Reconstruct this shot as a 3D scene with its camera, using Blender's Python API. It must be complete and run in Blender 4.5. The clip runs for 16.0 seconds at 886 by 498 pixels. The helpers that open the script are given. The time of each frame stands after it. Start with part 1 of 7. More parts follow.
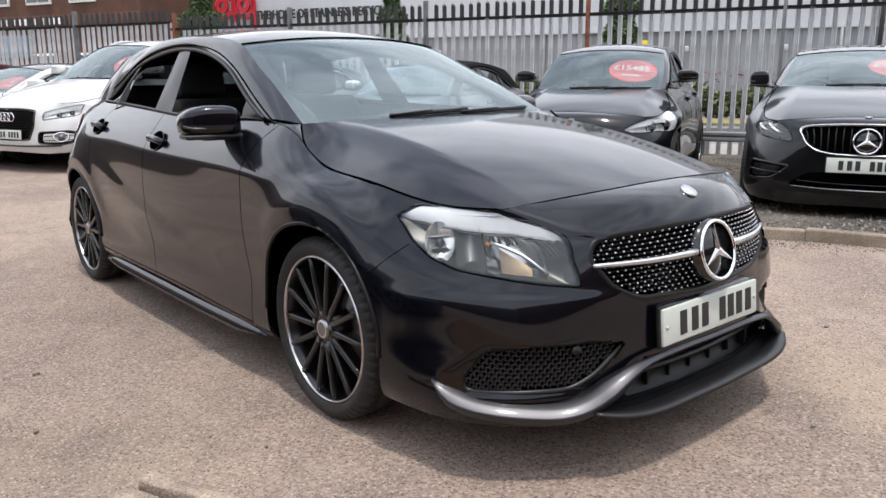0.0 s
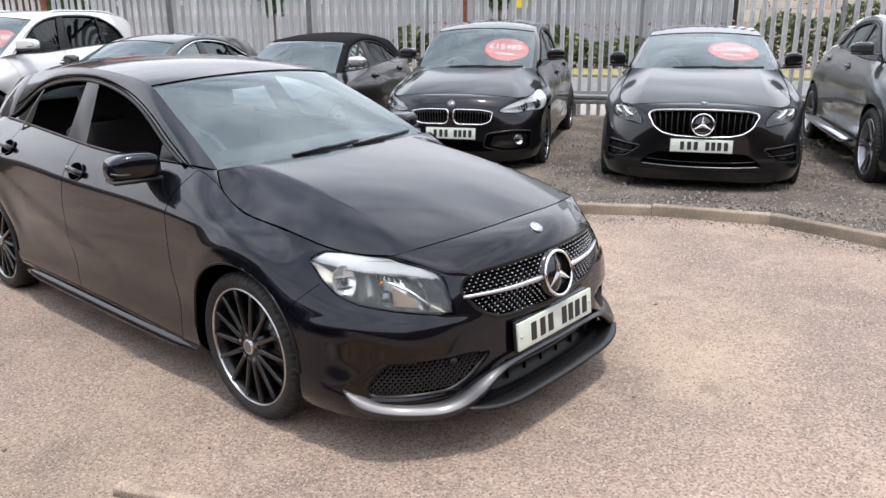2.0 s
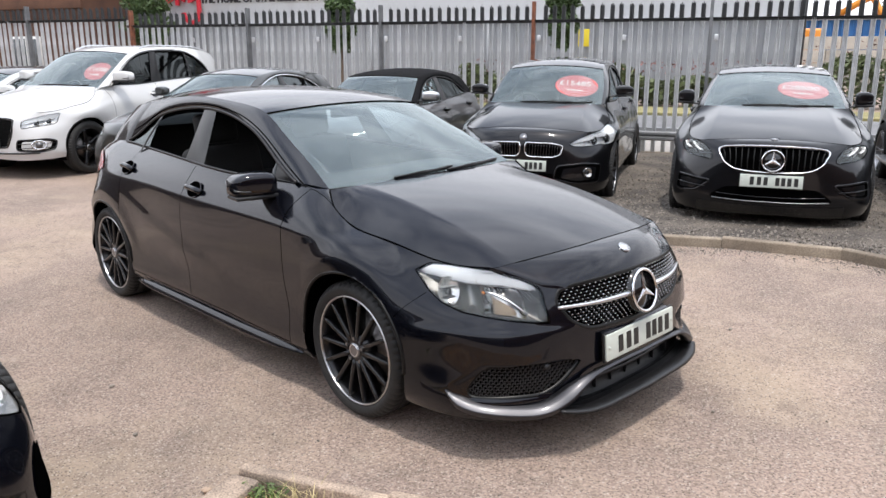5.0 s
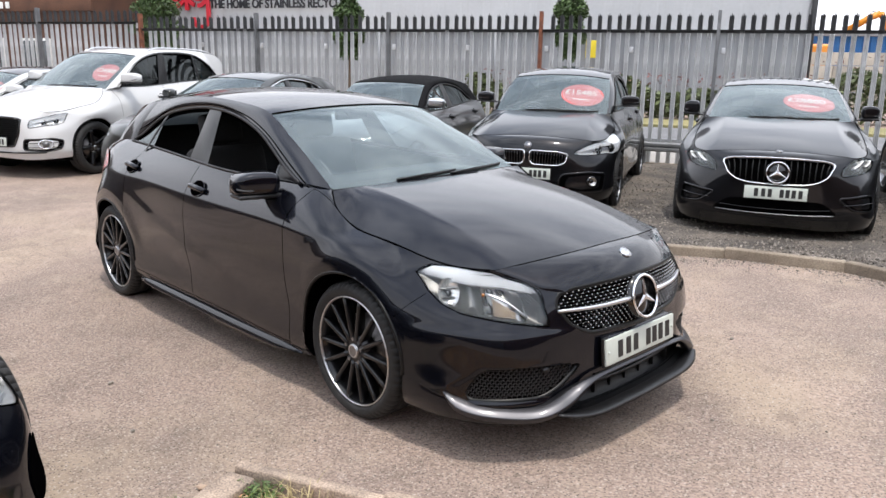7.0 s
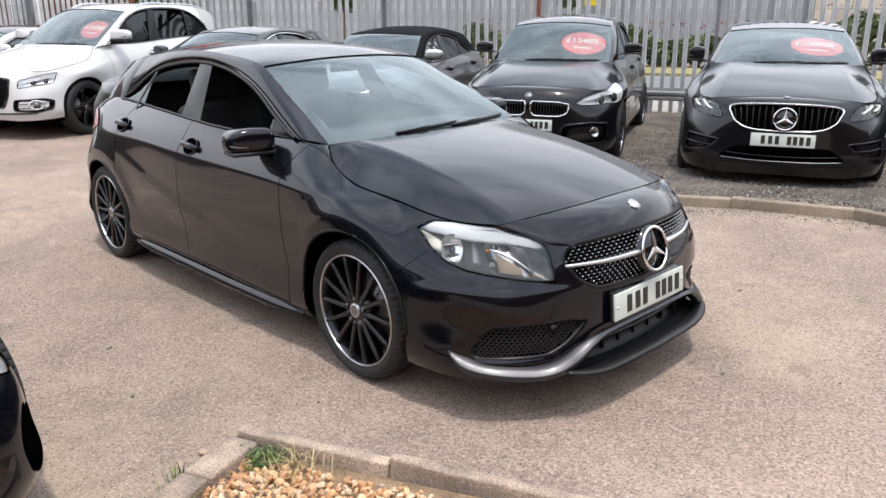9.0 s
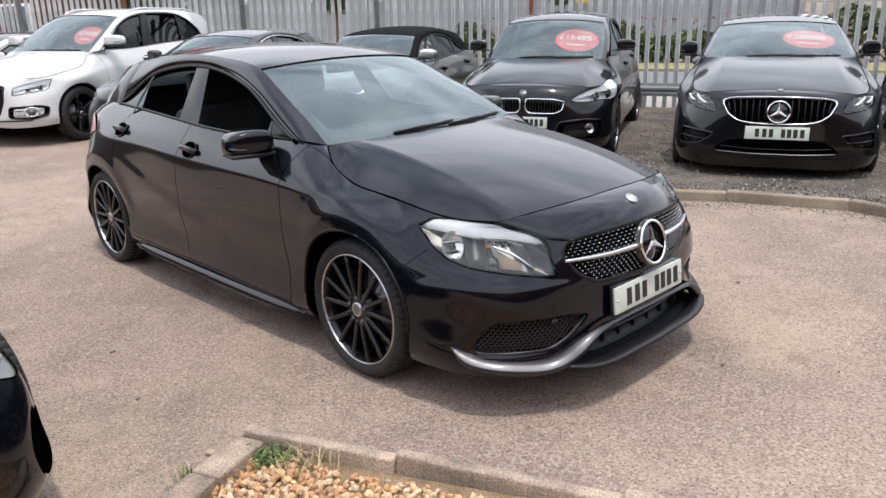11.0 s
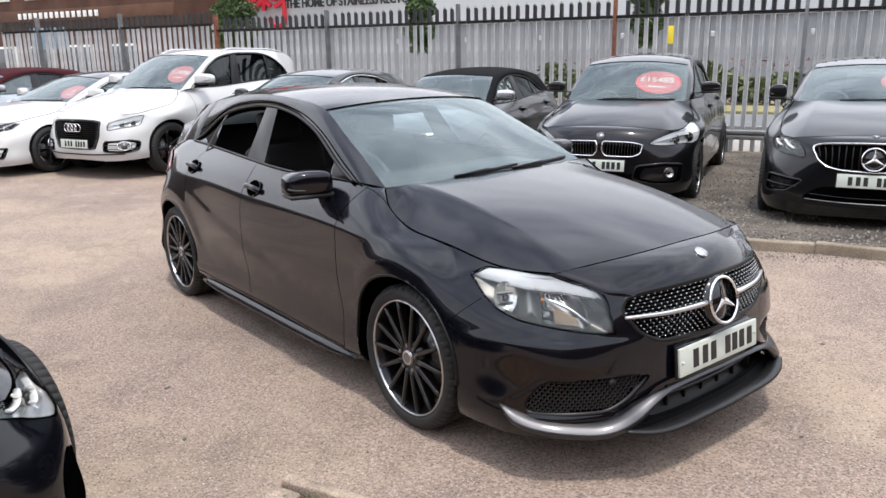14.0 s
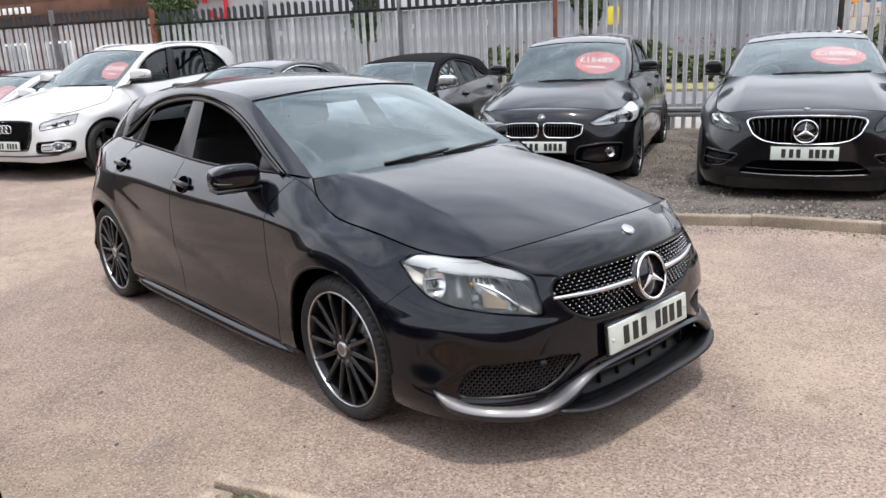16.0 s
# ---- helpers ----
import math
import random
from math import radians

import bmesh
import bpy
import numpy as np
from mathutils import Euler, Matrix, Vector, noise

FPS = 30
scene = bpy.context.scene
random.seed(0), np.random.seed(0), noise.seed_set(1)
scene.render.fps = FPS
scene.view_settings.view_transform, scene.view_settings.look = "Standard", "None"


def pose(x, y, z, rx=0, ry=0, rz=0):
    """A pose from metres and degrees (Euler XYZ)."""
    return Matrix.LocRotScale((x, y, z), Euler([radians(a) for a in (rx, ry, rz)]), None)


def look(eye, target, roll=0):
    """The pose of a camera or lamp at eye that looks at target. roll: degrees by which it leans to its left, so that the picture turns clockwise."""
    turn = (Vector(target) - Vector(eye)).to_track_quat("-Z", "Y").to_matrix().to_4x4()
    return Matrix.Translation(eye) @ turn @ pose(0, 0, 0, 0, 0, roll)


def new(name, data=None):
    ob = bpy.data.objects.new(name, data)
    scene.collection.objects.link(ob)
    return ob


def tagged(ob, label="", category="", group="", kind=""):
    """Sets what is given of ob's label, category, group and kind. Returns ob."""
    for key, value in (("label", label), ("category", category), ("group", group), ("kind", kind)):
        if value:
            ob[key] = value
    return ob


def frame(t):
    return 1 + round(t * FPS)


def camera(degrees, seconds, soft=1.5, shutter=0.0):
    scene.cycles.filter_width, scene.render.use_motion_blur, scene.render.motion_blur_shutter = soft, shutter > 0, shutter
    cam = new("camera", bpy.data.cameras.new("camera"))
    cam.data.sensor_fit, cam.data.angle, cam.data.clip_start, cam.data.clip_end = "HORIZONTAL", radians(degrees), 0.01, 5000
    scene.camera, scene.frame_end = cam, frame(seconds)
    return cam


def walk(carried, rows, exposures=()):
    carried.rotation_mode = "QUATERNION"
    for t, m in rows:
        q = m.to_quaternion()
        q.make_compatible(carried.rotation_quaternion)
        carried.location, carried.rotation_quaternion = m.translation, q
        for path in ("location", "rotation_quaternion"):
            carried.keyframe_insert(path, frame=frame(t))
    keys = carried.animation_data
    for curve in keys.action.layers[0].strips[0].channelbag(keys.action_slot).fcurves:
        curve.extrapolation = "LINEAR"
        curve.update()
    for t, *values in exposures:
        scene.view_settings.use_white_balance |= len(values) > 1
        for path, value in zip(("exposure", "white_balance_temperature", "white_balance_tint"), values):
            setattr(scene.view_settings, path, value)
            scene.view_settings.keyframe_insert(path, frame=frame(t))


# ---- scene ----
cam = camera(60.0, 16.0)
PATH = [
    (0, (2.149, -2.1, 1.136), (0.651, -0.847, 0.706), -0.0),
    (0.5, (2.294, -2.108, 1.341), (0.827, -0.85, 0.825), -1.1),
    (1, (2.441, -2.167, 1.572), (0.947, -0.973, 0.99), -4.5),
    (1.5, (2.502, -2.266, 1.602), (1.08, -0.986, 1.019), -1.8),
    (2, (2.515, -2.452, 1.609), (1.241, -1.025, 1.027), -0.4),
    (2.5, (2.548, -2.574, 1.607), (1.244, -1.162, 1.053), 3.0),
    (3, (2.651, -2.574, 1.614), (1.244, -1.247, 1.103), 0.9),
    (3.5, (2.718, -2.581, 1.636), (1.349, -1.197, 1.176), -1.4),
    (4, (2.646, -2.667, 1.614), (1.287, -1.277, 1.147), -0.3),
    (4.2, (2.614, -2.702, 1.611), (1.226, -1.348, 1.122), 0.2),
    (6.3, (2.56, -2.812, 1.588), (1.182, -1.451, 1.089), -0.4),
    (6.5, (2.571, -2.803, 1.586), (1.199, -1.436, 1.087), -0.7),
    (7, (2.587, -2.78, 1.573), (1.187, -1.432, 1.102), 1.1),
    (7.5, (2.592, -2.746, 1.564), (1.187, -1.417, 1.053), 1.3),
    (8, (2.552, -2.721, 1.549), (1.125, -1.432, 0.999), 1.3),
    (8.5, (2.535, -2.72, 1.555), (1.142, -1.403, 0.984), 1.6),
    (9, (2.506, -2.714, 1.548), (1.128, -1.387, 0.964), 0.0),
    (9.2, (2.506, -2.71, 1.547), (1.151, -1.364, 0.954), -0.9),
    (11.3, (2.515, -2.749, 1.548), (1.135, -1.423, 0.968), -1.1),
    (11.5, (2.506, -2.748, 1.55), (1.108, -1.424, 1.01), -0.6),
    (12, (2.491, -2.755, 1.555), (1.08, -1.432, 1.05), 0.2),
    (12.5, (2.484, -2.758, 1.553), (1.06, -1.446, 1.053), 0.1),
    (13, (2.483, -2.732, 1.555), (1.082, -1.386, 1.078), 0.8),
    (13.5, (2.476, -2.657, 1.554), (0.986, -1.407, 1.089), 0.7),
    (14, (2.489, -2.579, 1.555), (0.961, -1.384, 1.067), -0.8),
    (14.5, (2.526, -2.542, 1.548), (1.025, -1.319, 1.048), -1.7),
    (15, (2.55, -2.505, 1.54), (1.088, -1.257, 0.989), -2.8),
    (15.5, (2.551, -2.474, 1.525), (1.103, -1.221, 0.949), -4.0),
    (16, (2.543, -2.472, 1.542), (1.09, -1.2, 1.02), -2.6),
]
EXPOSURE = [(0.0, -.38), (0.5, -.16), (1.0, -.25), (1.5, -.19), (2.5, -.12), (3.0, -.19), (4.0, -.25), (6.5, -.27), (8.0, -.17), (9.0, -.22), (11.5, -.36), (12.5, -.32), (13.0, -.25), (13.5, -.30), (14.0, -.24), (15.5, -.26), (16.0, -.26)]
walk(cam, [(t, look(eye, target, roll)) for t, eye, target, roll in PATH], EXPOSURE)

# ---- world, sun ----
SUN_ELEV, SUN_AZ = 74.0, -24.0          # degrees; azimuth counted from +x towards +y
world = bpy.data.worlds.new("sky")
scene.world = world
world.use_nodes = True
wt = world.node_tree
wt.nodes.clear()
w_out = wt.nodes.new("ShaderNodeOutputWorld")
w_bg = wt.nodes.new("ShaderNodeBackground")
w_sky = wt.nodes.new("ShaderNodeTexSky")
w_sky.sky_type = "NISHITA"
w_sky.sun_disc = False
w_sky.sun_elevation = radians(SUN_ELEV)
w_sky.sun_rotation = radians(90.0 - SUN_AZ)
w_sky.dust_density = 2.0
w_tc = wt.nodes.new("ShaderNodeTexCoord")
w_map = wt.nodes.new("ShaderNodeMapping")
w_map.inputs["Scale"].default_value = (1.0, 1.0, 3.2)
w_noise = wt.nodes.new("ShaderNodeTexNoise")
w_noise.inputs["Scale"].default_value = 2.1
w_noise.inputs["Detail"].default_value = 7.0
w_noise.inputs["Roughness"].default_value = 0.58
w_ramp = wt.nodes.new("ShaderNodeValToRGB")
w_ramp.color_ramp.elements[0].color = (0.22, 0.22, 0.22, 1)
w_ramp.color_ramp.elements[0].position = 0.38
w_ramp.color_ramp.elements[1].position = 0.66
w_mix = wt.nodes.new("ShaderNodeMixRGB")
w_mix.inputs[2].default_value = (12.4, 13.0, 14.3, 1.0)
wt.links.new(w_tc.outputs["Generated"], w_map.inputs["Vector"])
wt.links.new(w_map.outputs["Vector"], w_noise.inputs["Vector"])
wt.links.new(w_noise.outputs["Fac"], w_ramp.inputs["Fac"])
wt.links.new(w_ramp.outputs["Color"], w_mix.inputs[0])
wt.links.new(w_sky.outputs["Color"], w_mix.inputs[1])
# bright haze towards the horizon
w_xyz = wt.nodes.new("ShaderNodeSeparateXYZ")
wt.links.new(w_tc.outputs["Generated"], w_xyz.inputs[0])
w_low = wt.nodes.new("ShaderNodeMapRange")
w_low.interpolation_type = "SMOOTHSTEP"
w_low.inputs[1].default_value, w_low.inputs[2].default_value = 0.78, 0.10
w_low.inputs[3].default_value, w_low.inputs[4].default_value = 0.0, 0.85
wt.links.new(w_xyz.outputs["Z"], w_low.inputs[0])
w_haze = wt.nodes.new("ShaderNodeMixRGB")
w_haze.inputs[2].default_value = (9.2, 9.2, 9.7, 1.0)
wt.links.new(w_low.outputs[0], w_haze.inputs[0])
wt.links.new(w_mix.outputs["Color"], w_haze.inputs[1])
wt.links.new(w_haze.outputs["Color"], w_bg.inputs["Color"])
w_bg.inputs["Strength"].default_value = 0.225
scene.view_settings.exposure = 0.05
wt.links.new(w_bg.outputs["Background"], w_out.inputs["Surface"])

sun_data = bpy.data.lights.new("sun", "SUN")
sun_data.energy = 3.3
sun_data.angle = radians(4.0)
sun_data.color = (1.0, 0.95, 0.88)
sun = new("sun", sun_data)
ea, aa = radians(SUN_ELEV), radians(SUN_AZ)
sun.matrix_world = look((20 * math.cos(ea) * math.cos(aa), 20 * math.cos(ea) * math.sin(aa), 20 * math.sin(ea)), (0, 0, 0))


# ---- helpers for meshes ----
CLEAR = []
def part(name, bm, material, parent=None, label="", smooth=True):
    """Link a bmesh as one mesh object, under a parent if there is one."""
    me = bpy.data.meshes.new(name)
    bm.normal_update()
    bm.to_mesh(me)
    bm.free()
    return part_mesh(name, me, material, parent, label, smooth)


def part_mesh(name, me, material, parent=None, label="", smooth=True):
    for m in material if isinstance(material, (list, tuple)) else [material]:
        me.materials.append(m)
    if material in CLEAR:
        # glazing faces outwards
        at = sum((p.center for p in me.polygons), Vector()) / len(me.polygons)
        way = sum((p.normal * p.area for p in me.polygons), Vector())
        if way.dot(at - Vector((-1.3, 0, .5))) < 0:
            me.flip_normals()
    if smooth:
        me.polygons.foreach_set("use_smooth", [True] * len(me.polygons))
    ob = new(name, me)
    if parent is not None:
        ob.parent = parent
    if label:
        ob["label"] = label
    return ob


def empty(name, m=None):
    ob = new(name)
    ob.empty_display_size = 0.2
    if m is not None:
        ob.matrix_world = m
    return ob


def add_box(bm, sx, sy, sz, m=None, bevel=0.0, seg=2):
    """A box of full sizes sx, sy, sz about the origin of m."""
    r = bmesh.ops.create_cube(bm, size=1.0, matrix=(m or Matrix()) @ Matrix.Diagonal((sx, sy, sz, 1)))
    if bevel:
        edges = list({e for v in r["verts"] for e in v.link_edges})
        bmesh.ops.bevel(bm, geom=edges, offset=bevel, segments=seg, affect="EDGES", profile=0.6)
    return bm


def box(sx, sy, sz, m=None, bevel=0.0, seg=2):
    return add_box(bmesh.new(), sx, sy, sz, m, bevel, seg)


def add_cyl(bm, r, h, m=None, seg=24, r2=None):
    bmesh.ops.create_cone(bm, cap_ends=True, segments=seg, radius1=r, radius2=r if r2 is None else r2, depth=h, matrix=m or Matrix())
    return bm


def cyl(r, h, m=None, seg=24, r2=None):
    return add_cyl(bmesh.new(), r, h, m, seg, r2)


def from_grid(pts, keep=None, close=False):
    """A mesh from an array [rows, columns, 3]; keep: which cells to make."""
    nv, nu = pts.shape[:2]
    cols = nu if close else nu - 1
    j, i = np.meshgrid(np.arange(nv - 1), np.arange(cols), indexing="ij")
    a, b = j * nu + i, j * nu + (i + 1) % nu
    c, d = (j + 1) * nu + (i + 1) % nu, (j + 1) * nu + i
    faces = np.stack([a, b, c, d], -1).reshape(-1, 4)
    if keep is not None:
        faces = faces[keep.reshape(-1)]
    used = np.unique(faces)
    index = np.full(nv * nu, -1)
    index[used] = np.arange(len(used))
    me = bpy.data.meshes.new("grid")
    me.from_pydata(pts.reshape(-1, 3)[used].tolist(), [], index[faces].tolist())
    me.update()
    return me


def sweep(path, profile, close_ends=True, up=(0, 0, 1), scale=None):
    """A profile (list of (side, up) pairs) carried along a path of points."""
    path = np.asarray(path, float)
    n, k = len(path), len(profile)
    tang = np.gradient(path, axis=0)
    tang /= np.linalg.norm(tang, axis=1)[:, None]
    side = np.cross(tang, np.asarray(up, float))
    side /= np.linalg.norm(side, axis=1)[:, None]
    upv = np.cross(side, tang)
    prof = np.asarray(profile, float)
    sc = np.ones(n) if scale is None else np.asarray(scale, float)
    pts = path[:, None] + sc[:, None, None] * (prof[None, :, 0, None] * side[:, None] + prof[None, :, 1, None] * upv[:, None])
    bm = bmesh.new()
    vs = [[bm.verts.new(p) for p in ring] for ring in pts]
    for a in range(n - 1):
        for b in range(k):
            bm.faces.new((vs[a][b], vs[a][(b + 1) % k], vs[a + 1][(b + 1) % k], vs[a + 1][b]))
    if close_ends:
        bm.faces.new(vs[0])
        bm.faces.new(list(reversed(vs[-1])))
    bmesh.ops.recalc_face_normals(bm, faces=bm.faces)
    return bm


def ring(rx, ry, n=12):
    return [(rx * math.cos(2 * math.pi * i / n), ry * math.sin(2 * math.pi * i / n)) for i in range(n)]


def basis(knots, t):
    """Weights of a natural cubic spline through values at the knots, at the places t."""
    k = np.asarray(knots, float)
    t = np.asarray(t, float)
    n, h = len(k), np.diff(np.asarray(knots, float))
    a, d = np.eye(n), np.zeros((n, n))
    for i in range(1, n - 1):
        a[i, i - 1], a[i, i], a[i, i + 1] = h[i - 1], 2 * (h[i - 1] + h[i]), h[i]
        d[i, i - 1], d[i, i], d[i, i + 1] = 6 / h[i - 1], -6 / h[i - 1] - 6 / h[i], 6 / h[i]
    m2 = np.linalg.solve(a, d)
    i = np.clip(np.searchsorted(k, t) - 1, 0, n - 2)
    p, q, hh = (k[i + 1] - t) / h[i], (t - k[i]) / h[i], h[i]
    eye = np.eye(n)
    return p[:, None] * eye[i] + q[:, None] * eye[i + 1] + ((p**3 - p) * hh**2 / 6)[:, None] * m2[i] + ((q**3 - q) * hh**2 / 6)[:, None] * m2[i + 1]


def spline(points, n):
    """n points evenly spread on a smooth curve through the given points."""
    p = np.asarray(points, float)
    k = np.concatenate([[0], np.cumsum(np.linalg.norm(np.diff(p, axis=0), axis=1))])
    fine = basis(k, np.linspace(0, k[-1], 20 * n)) @ p
    s = np.concatenate([[0], np.cumsum(np.linalg.norm(np.diff(fine, axis=0), axis=1))])
    want = np.linspace(0, s[-1], n)
    return np.stack([np.interp(want, s, fine[:, c]) for c in range(p.shape[1])], -1)


def words(name, text, size, m, material, parent=None, depth=0.002, spread=1.0, bold=0.0):
    """Raised letters in the built-in font, as a mesh, centred at m in its x-y plane."""
    cu = bpy.data.curves.new(name, "FONT")
    cu.body, cu.size, cu.extrude, cu.align_x, cu.align_y, cu.space_character, cu.offset = text, size, depth, "CENTER", "CENTER", spread, size * bold
    tmp = new(name + "_tmp", cu)
    me = bpy.data.meshes.new_from_object(tmp.evaluated_get(bpy.context.evaluated_depsgraph_get()))
    bpy.data.objects.remove(tmp)
    bpy.data.curves.remove(cu)
    ob = part_mesh(name, me, material, parent, smooth=False)
    ob.matrix_local = m
    return ob


# ---- materials ----
def mat(name, base, rough=0.5, metal=0.0, coat=0.0, vary=0.0, scale=8.0, fine=0.0, fine_scale=120.0, bump=0.0, bump_scale=60.0,
        second=None, spec=0.5, each=0.0, isle=0.0, rough_vary=0.0):
    """A principled material whose colour varies at a coarse and a fine scale, with a fine relief."""
    m = bpy.data.materials.new(name)
    m.use_nodes = True
    nt = m.node_tree
    b = nt.nodes["Principled BSDF"]
    b.inputs["Roughness"].default_value = rough
    b.inputs["Metallic"].default_value = metal
    b.inputs["Coat Weight"].default_value = coat
    b.inputs["Coat Roughness"].default_value = 0.07
    b.inputs["Coat IOR"].default_value = 1.42
    b.inputs["Specular IOR Level"].default_value = spec
    b.inputs["Base Color"].default_value = (*base, 1)
    tc = nt.nodes.new("ShaderNodeTexCoord")
    col = None
    if vary or fine or second or each or isle:
        n1 = nt.nodes.new("ShaderNodeTexNoise")
        n1.inputs["Scale"].default_value, n1.inputs["Detail"].default_value = scale, 5
        nt.links.new(tc.outputs["Object"], n1.inputs["Vector"])
        r1 = nt.nodes.new("ShaderNodeValToRGB")
        lo = second if second else tuple(c * (1 - vary) for c in base)
        hi = base if second else tuple(min(1, c * (1 + vary)) for c in base)
        r1.color_ramp.elements[0].color, r1.color_ramp.elements[1].color = (*lo, 1), (*hi, 1)
        r1.color_ramp.elements[0].position, r1.color_ramp.elements[1].position = 0.33, 0.67
        nt.links.new(n1.outputs["Fac"], r1.inputs["Fac"])
        col = r1.outputs["Color"]
        if fine:
            n2 = nt.nodes.new("ShaderNodeTexNoise")
            n2.inputs["Scale"].default_value, n2.inputs["Detail"].default_value = fine_scale, 3
            nt.links.new(tc.outputs["Object"], n2.inputs["Vector"])
            mr = nt.nodes.new("ShaderNodeMapRange")
            mr.inputs[1].default_value, mr.inputs[2].default_value = 0.3, 0.7
            mr.inputs[3].default_value, mr.inputs[4].default_value = 1 - fine, 1 + fine
            nt.links.new(n2.outputs["Fac"], mr.inputs[0])
            mul = nt.nodes.new("ShaderNodeVectorMath")
            mul.operation = "SCALE"
            nt.links.new(col, mul.inputs[0])
            nt.links.new(mr.outputs[0], mul.inputs["Scale"])
            col = mul.outputs[0]
        if each or isle:
            src = nt.nodes.new("ShaderNodeObjectInfo" if each else "ShaderNodeNewGeometry")
            mr = nt.nodes.new("ShaderNodeMapRange")
            amt = each or isle
            mr.inputs[3].default_value, mr.inputs[4].default_value = 1 - amt, 1 + amt
            nt.links.new(src.outputs["Random" if each else "Random Per Island"], mr.inputs[0])
            mul = nt.nodes.new("ShaderNodeVectorMath")
            mul.operation = "SCALE"
            nt.links.new(col, mul.inputs[0])
            nt.links.new(mr.outputs[0], mul.inputs["Scale"])
            col = mul.outputs[0]
        nt.links.new(col, b.inputs["Base Color"])
    if rough_vary:
        n4 = nt.nodes.new("ShaderNodeTexNoise")
        n4.inputs["Scale"].default_value, n4.inputs["Detail"].default_value = scale * 1.7, 4
        nt.links.new(tc.outputs["Object"], n4.inputs["Vector"])
        mr = nt.nodes.new("ShaderNodeMapRange")
        mr.inputs[3].default_value, mr.inputs[4].default_value = max(0.0, rough - rough_vary), min(1.0, rough + rough_vary)
        nt.links.new(n4.outputs["Fac"], mr.inputs[0])
        nt.links.new(mr.outputs[0], b.inputs["Roughness"])
    if bump:
        n3 = nt.nodes.new("ShaderNodeTexNoise")
        n3.inputs["Scale"].default_value, n3.inputs["Detail"].default_value = bump_scale, 4
        nt.links.new(tc.outputs["Object"], n3.inputs["Vector"])
        bp = nt.nodes.new("ShaderNodeBump")
        bp.inputs["Strength"].default_value, bp.inputs["Distance"].default_value = bump, 0.01
        nt.links.new(n3.outputs["Fac"], bp.inputs["Height"])
        nt.links.new(bp.outputs["Normal"], b.inputs["Normal"])
    return m


def glass(name, tint, rough=0.0, see=0.85, veil=0.0):
    """Thin glazing: a clear pass-through with a Fresnel gloss and a pale veil of sky glare put into the colour."""
    m = bpy.data.materials.new(name)
    m.use_nodes = True
    nt = m.node_tree
    nt.nodes.clear()
    out = nt.nodes.new("ShaderNodeOutputMaterial")
    tr, gl, fr, mx = (nt.nodes.new("ShaderNode" + k) for k in ("BsdfTransparent", "BsdfGlossy", "Fresnel", "MixShader"))
    tr.inputs["Color"].default_value = (*tint, 1)
    gl.inputs["Roughness"].default_value = rough
    gl.inputs["Color"].default_value = (.90, .98, 1, 1)
    fr.inputs["IOR"].default_value = see
    nt.links.new(fr.outputs[0], mx.inputs[0])
    nt.links.new(tr.outputs[0], mx.inputs[1])
    nt.links.new(gl.outputs[0], mx.inputs[2])
    last = mx
    # pale teal diffuse share: sky glare on the screen, mixed in as colour
    if veil:
        df, dm = nt.nodes.new("ShaderNodeBsdfDiffuse"), nt.nodes.new("ShaderNodeMixShader")
        df.inputs["Color"].default_value = (.50, .62, .64, 1)
        dm.inputs[0].default_value = veil
        nt.links.new(mx.outputs[0], dm.inputs[1])
        nt.links.new(df.outputs[0], dm.inputs[2])
        last = dm
    nt.links.new(last.outputs[0], out.inputs["Surface"])
    return m


PAINT_BLACK = mat("paint_black", (0.0044, 0.0050, 0.0085), 0.28, 0.5, coat=1.0, vary=0.1, scale=3, fine=0.2, fine_scale=900, spec=0.0)
PAINT_BLACK.node_tree.nodes["Principled BSDF"].inputs["Coat IOR"].default_value = 1.45
PAINT_BLACK2 = mat("paint_black_metallic", (0.0075, 0.0075, 0.009), 0.30, 0.5, spec=0.1, coat=1.0, vary=0.12, scale=3, fine=0.2, fine_scale=900)
PAINT_GREY = mat("paint_dark_grey", (0.018, 0.020, 0.019), 0.32, 0.4, coat=1.0, vary=0.1, scale=3, fine=0.2, fine_scale=900)
PAINT_WHITE = mat("paint_white", (0.56, 0.56, 0.555), 0.3, 0.0, coat=1.0, vary=0.02, scale=3)
PAINT_SILVER = mat("paint_silver", (0.42, 0.44, 0.46), 0.35, 0.7, coat=1.0, vary=0.05, scale=3)
MAROON_FABRIC = mat("maroon_fabric", (0.05, 0.012, 0.016), 0.95, spec=0.1, vary=0.2, scale=40, bump=0.3, bump_scale=500)
TRIM = mat("black_trim", (0.008, 0.008, 0.009), 0.42, vary=0.15, scale=20, bump=0.05, bump_scale=400)
TRIM_GLOSS = mat("gloss_black_trim", (0.004, 0.004, 0.0045), 0.15, coat=0.6, vary=0.1, scale=10)
# near-black without gloss: the shade of hollows and gaps is put into the colour
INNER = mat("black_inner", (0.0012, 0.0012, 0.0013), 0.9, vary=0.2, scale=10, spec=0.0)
RUBBER = mat("tyre_rubber", (0.015, 0.0145, 0.014), 0.72, vary=0.25, scale=30, fine=0.15, fine_scale=300, bump=0.15, bump_scale=300)
RIM_BLACK = mat("black_alloy", (0.005, 0.005, 0.006), 0.3, 0.0, spec=.3, coat=0.5, vary=0.15, scale=20)
ALLOY = mat("polished_alloy", (0.55, 0.55, 0.56), 0.28, 1.0, vary=0.06, scale=40)
ALLOY_GREY = mat("grey_alloy", (0.28, 0.28, 0.29), 0.35, 1.0, vary=0.1, scale=40)
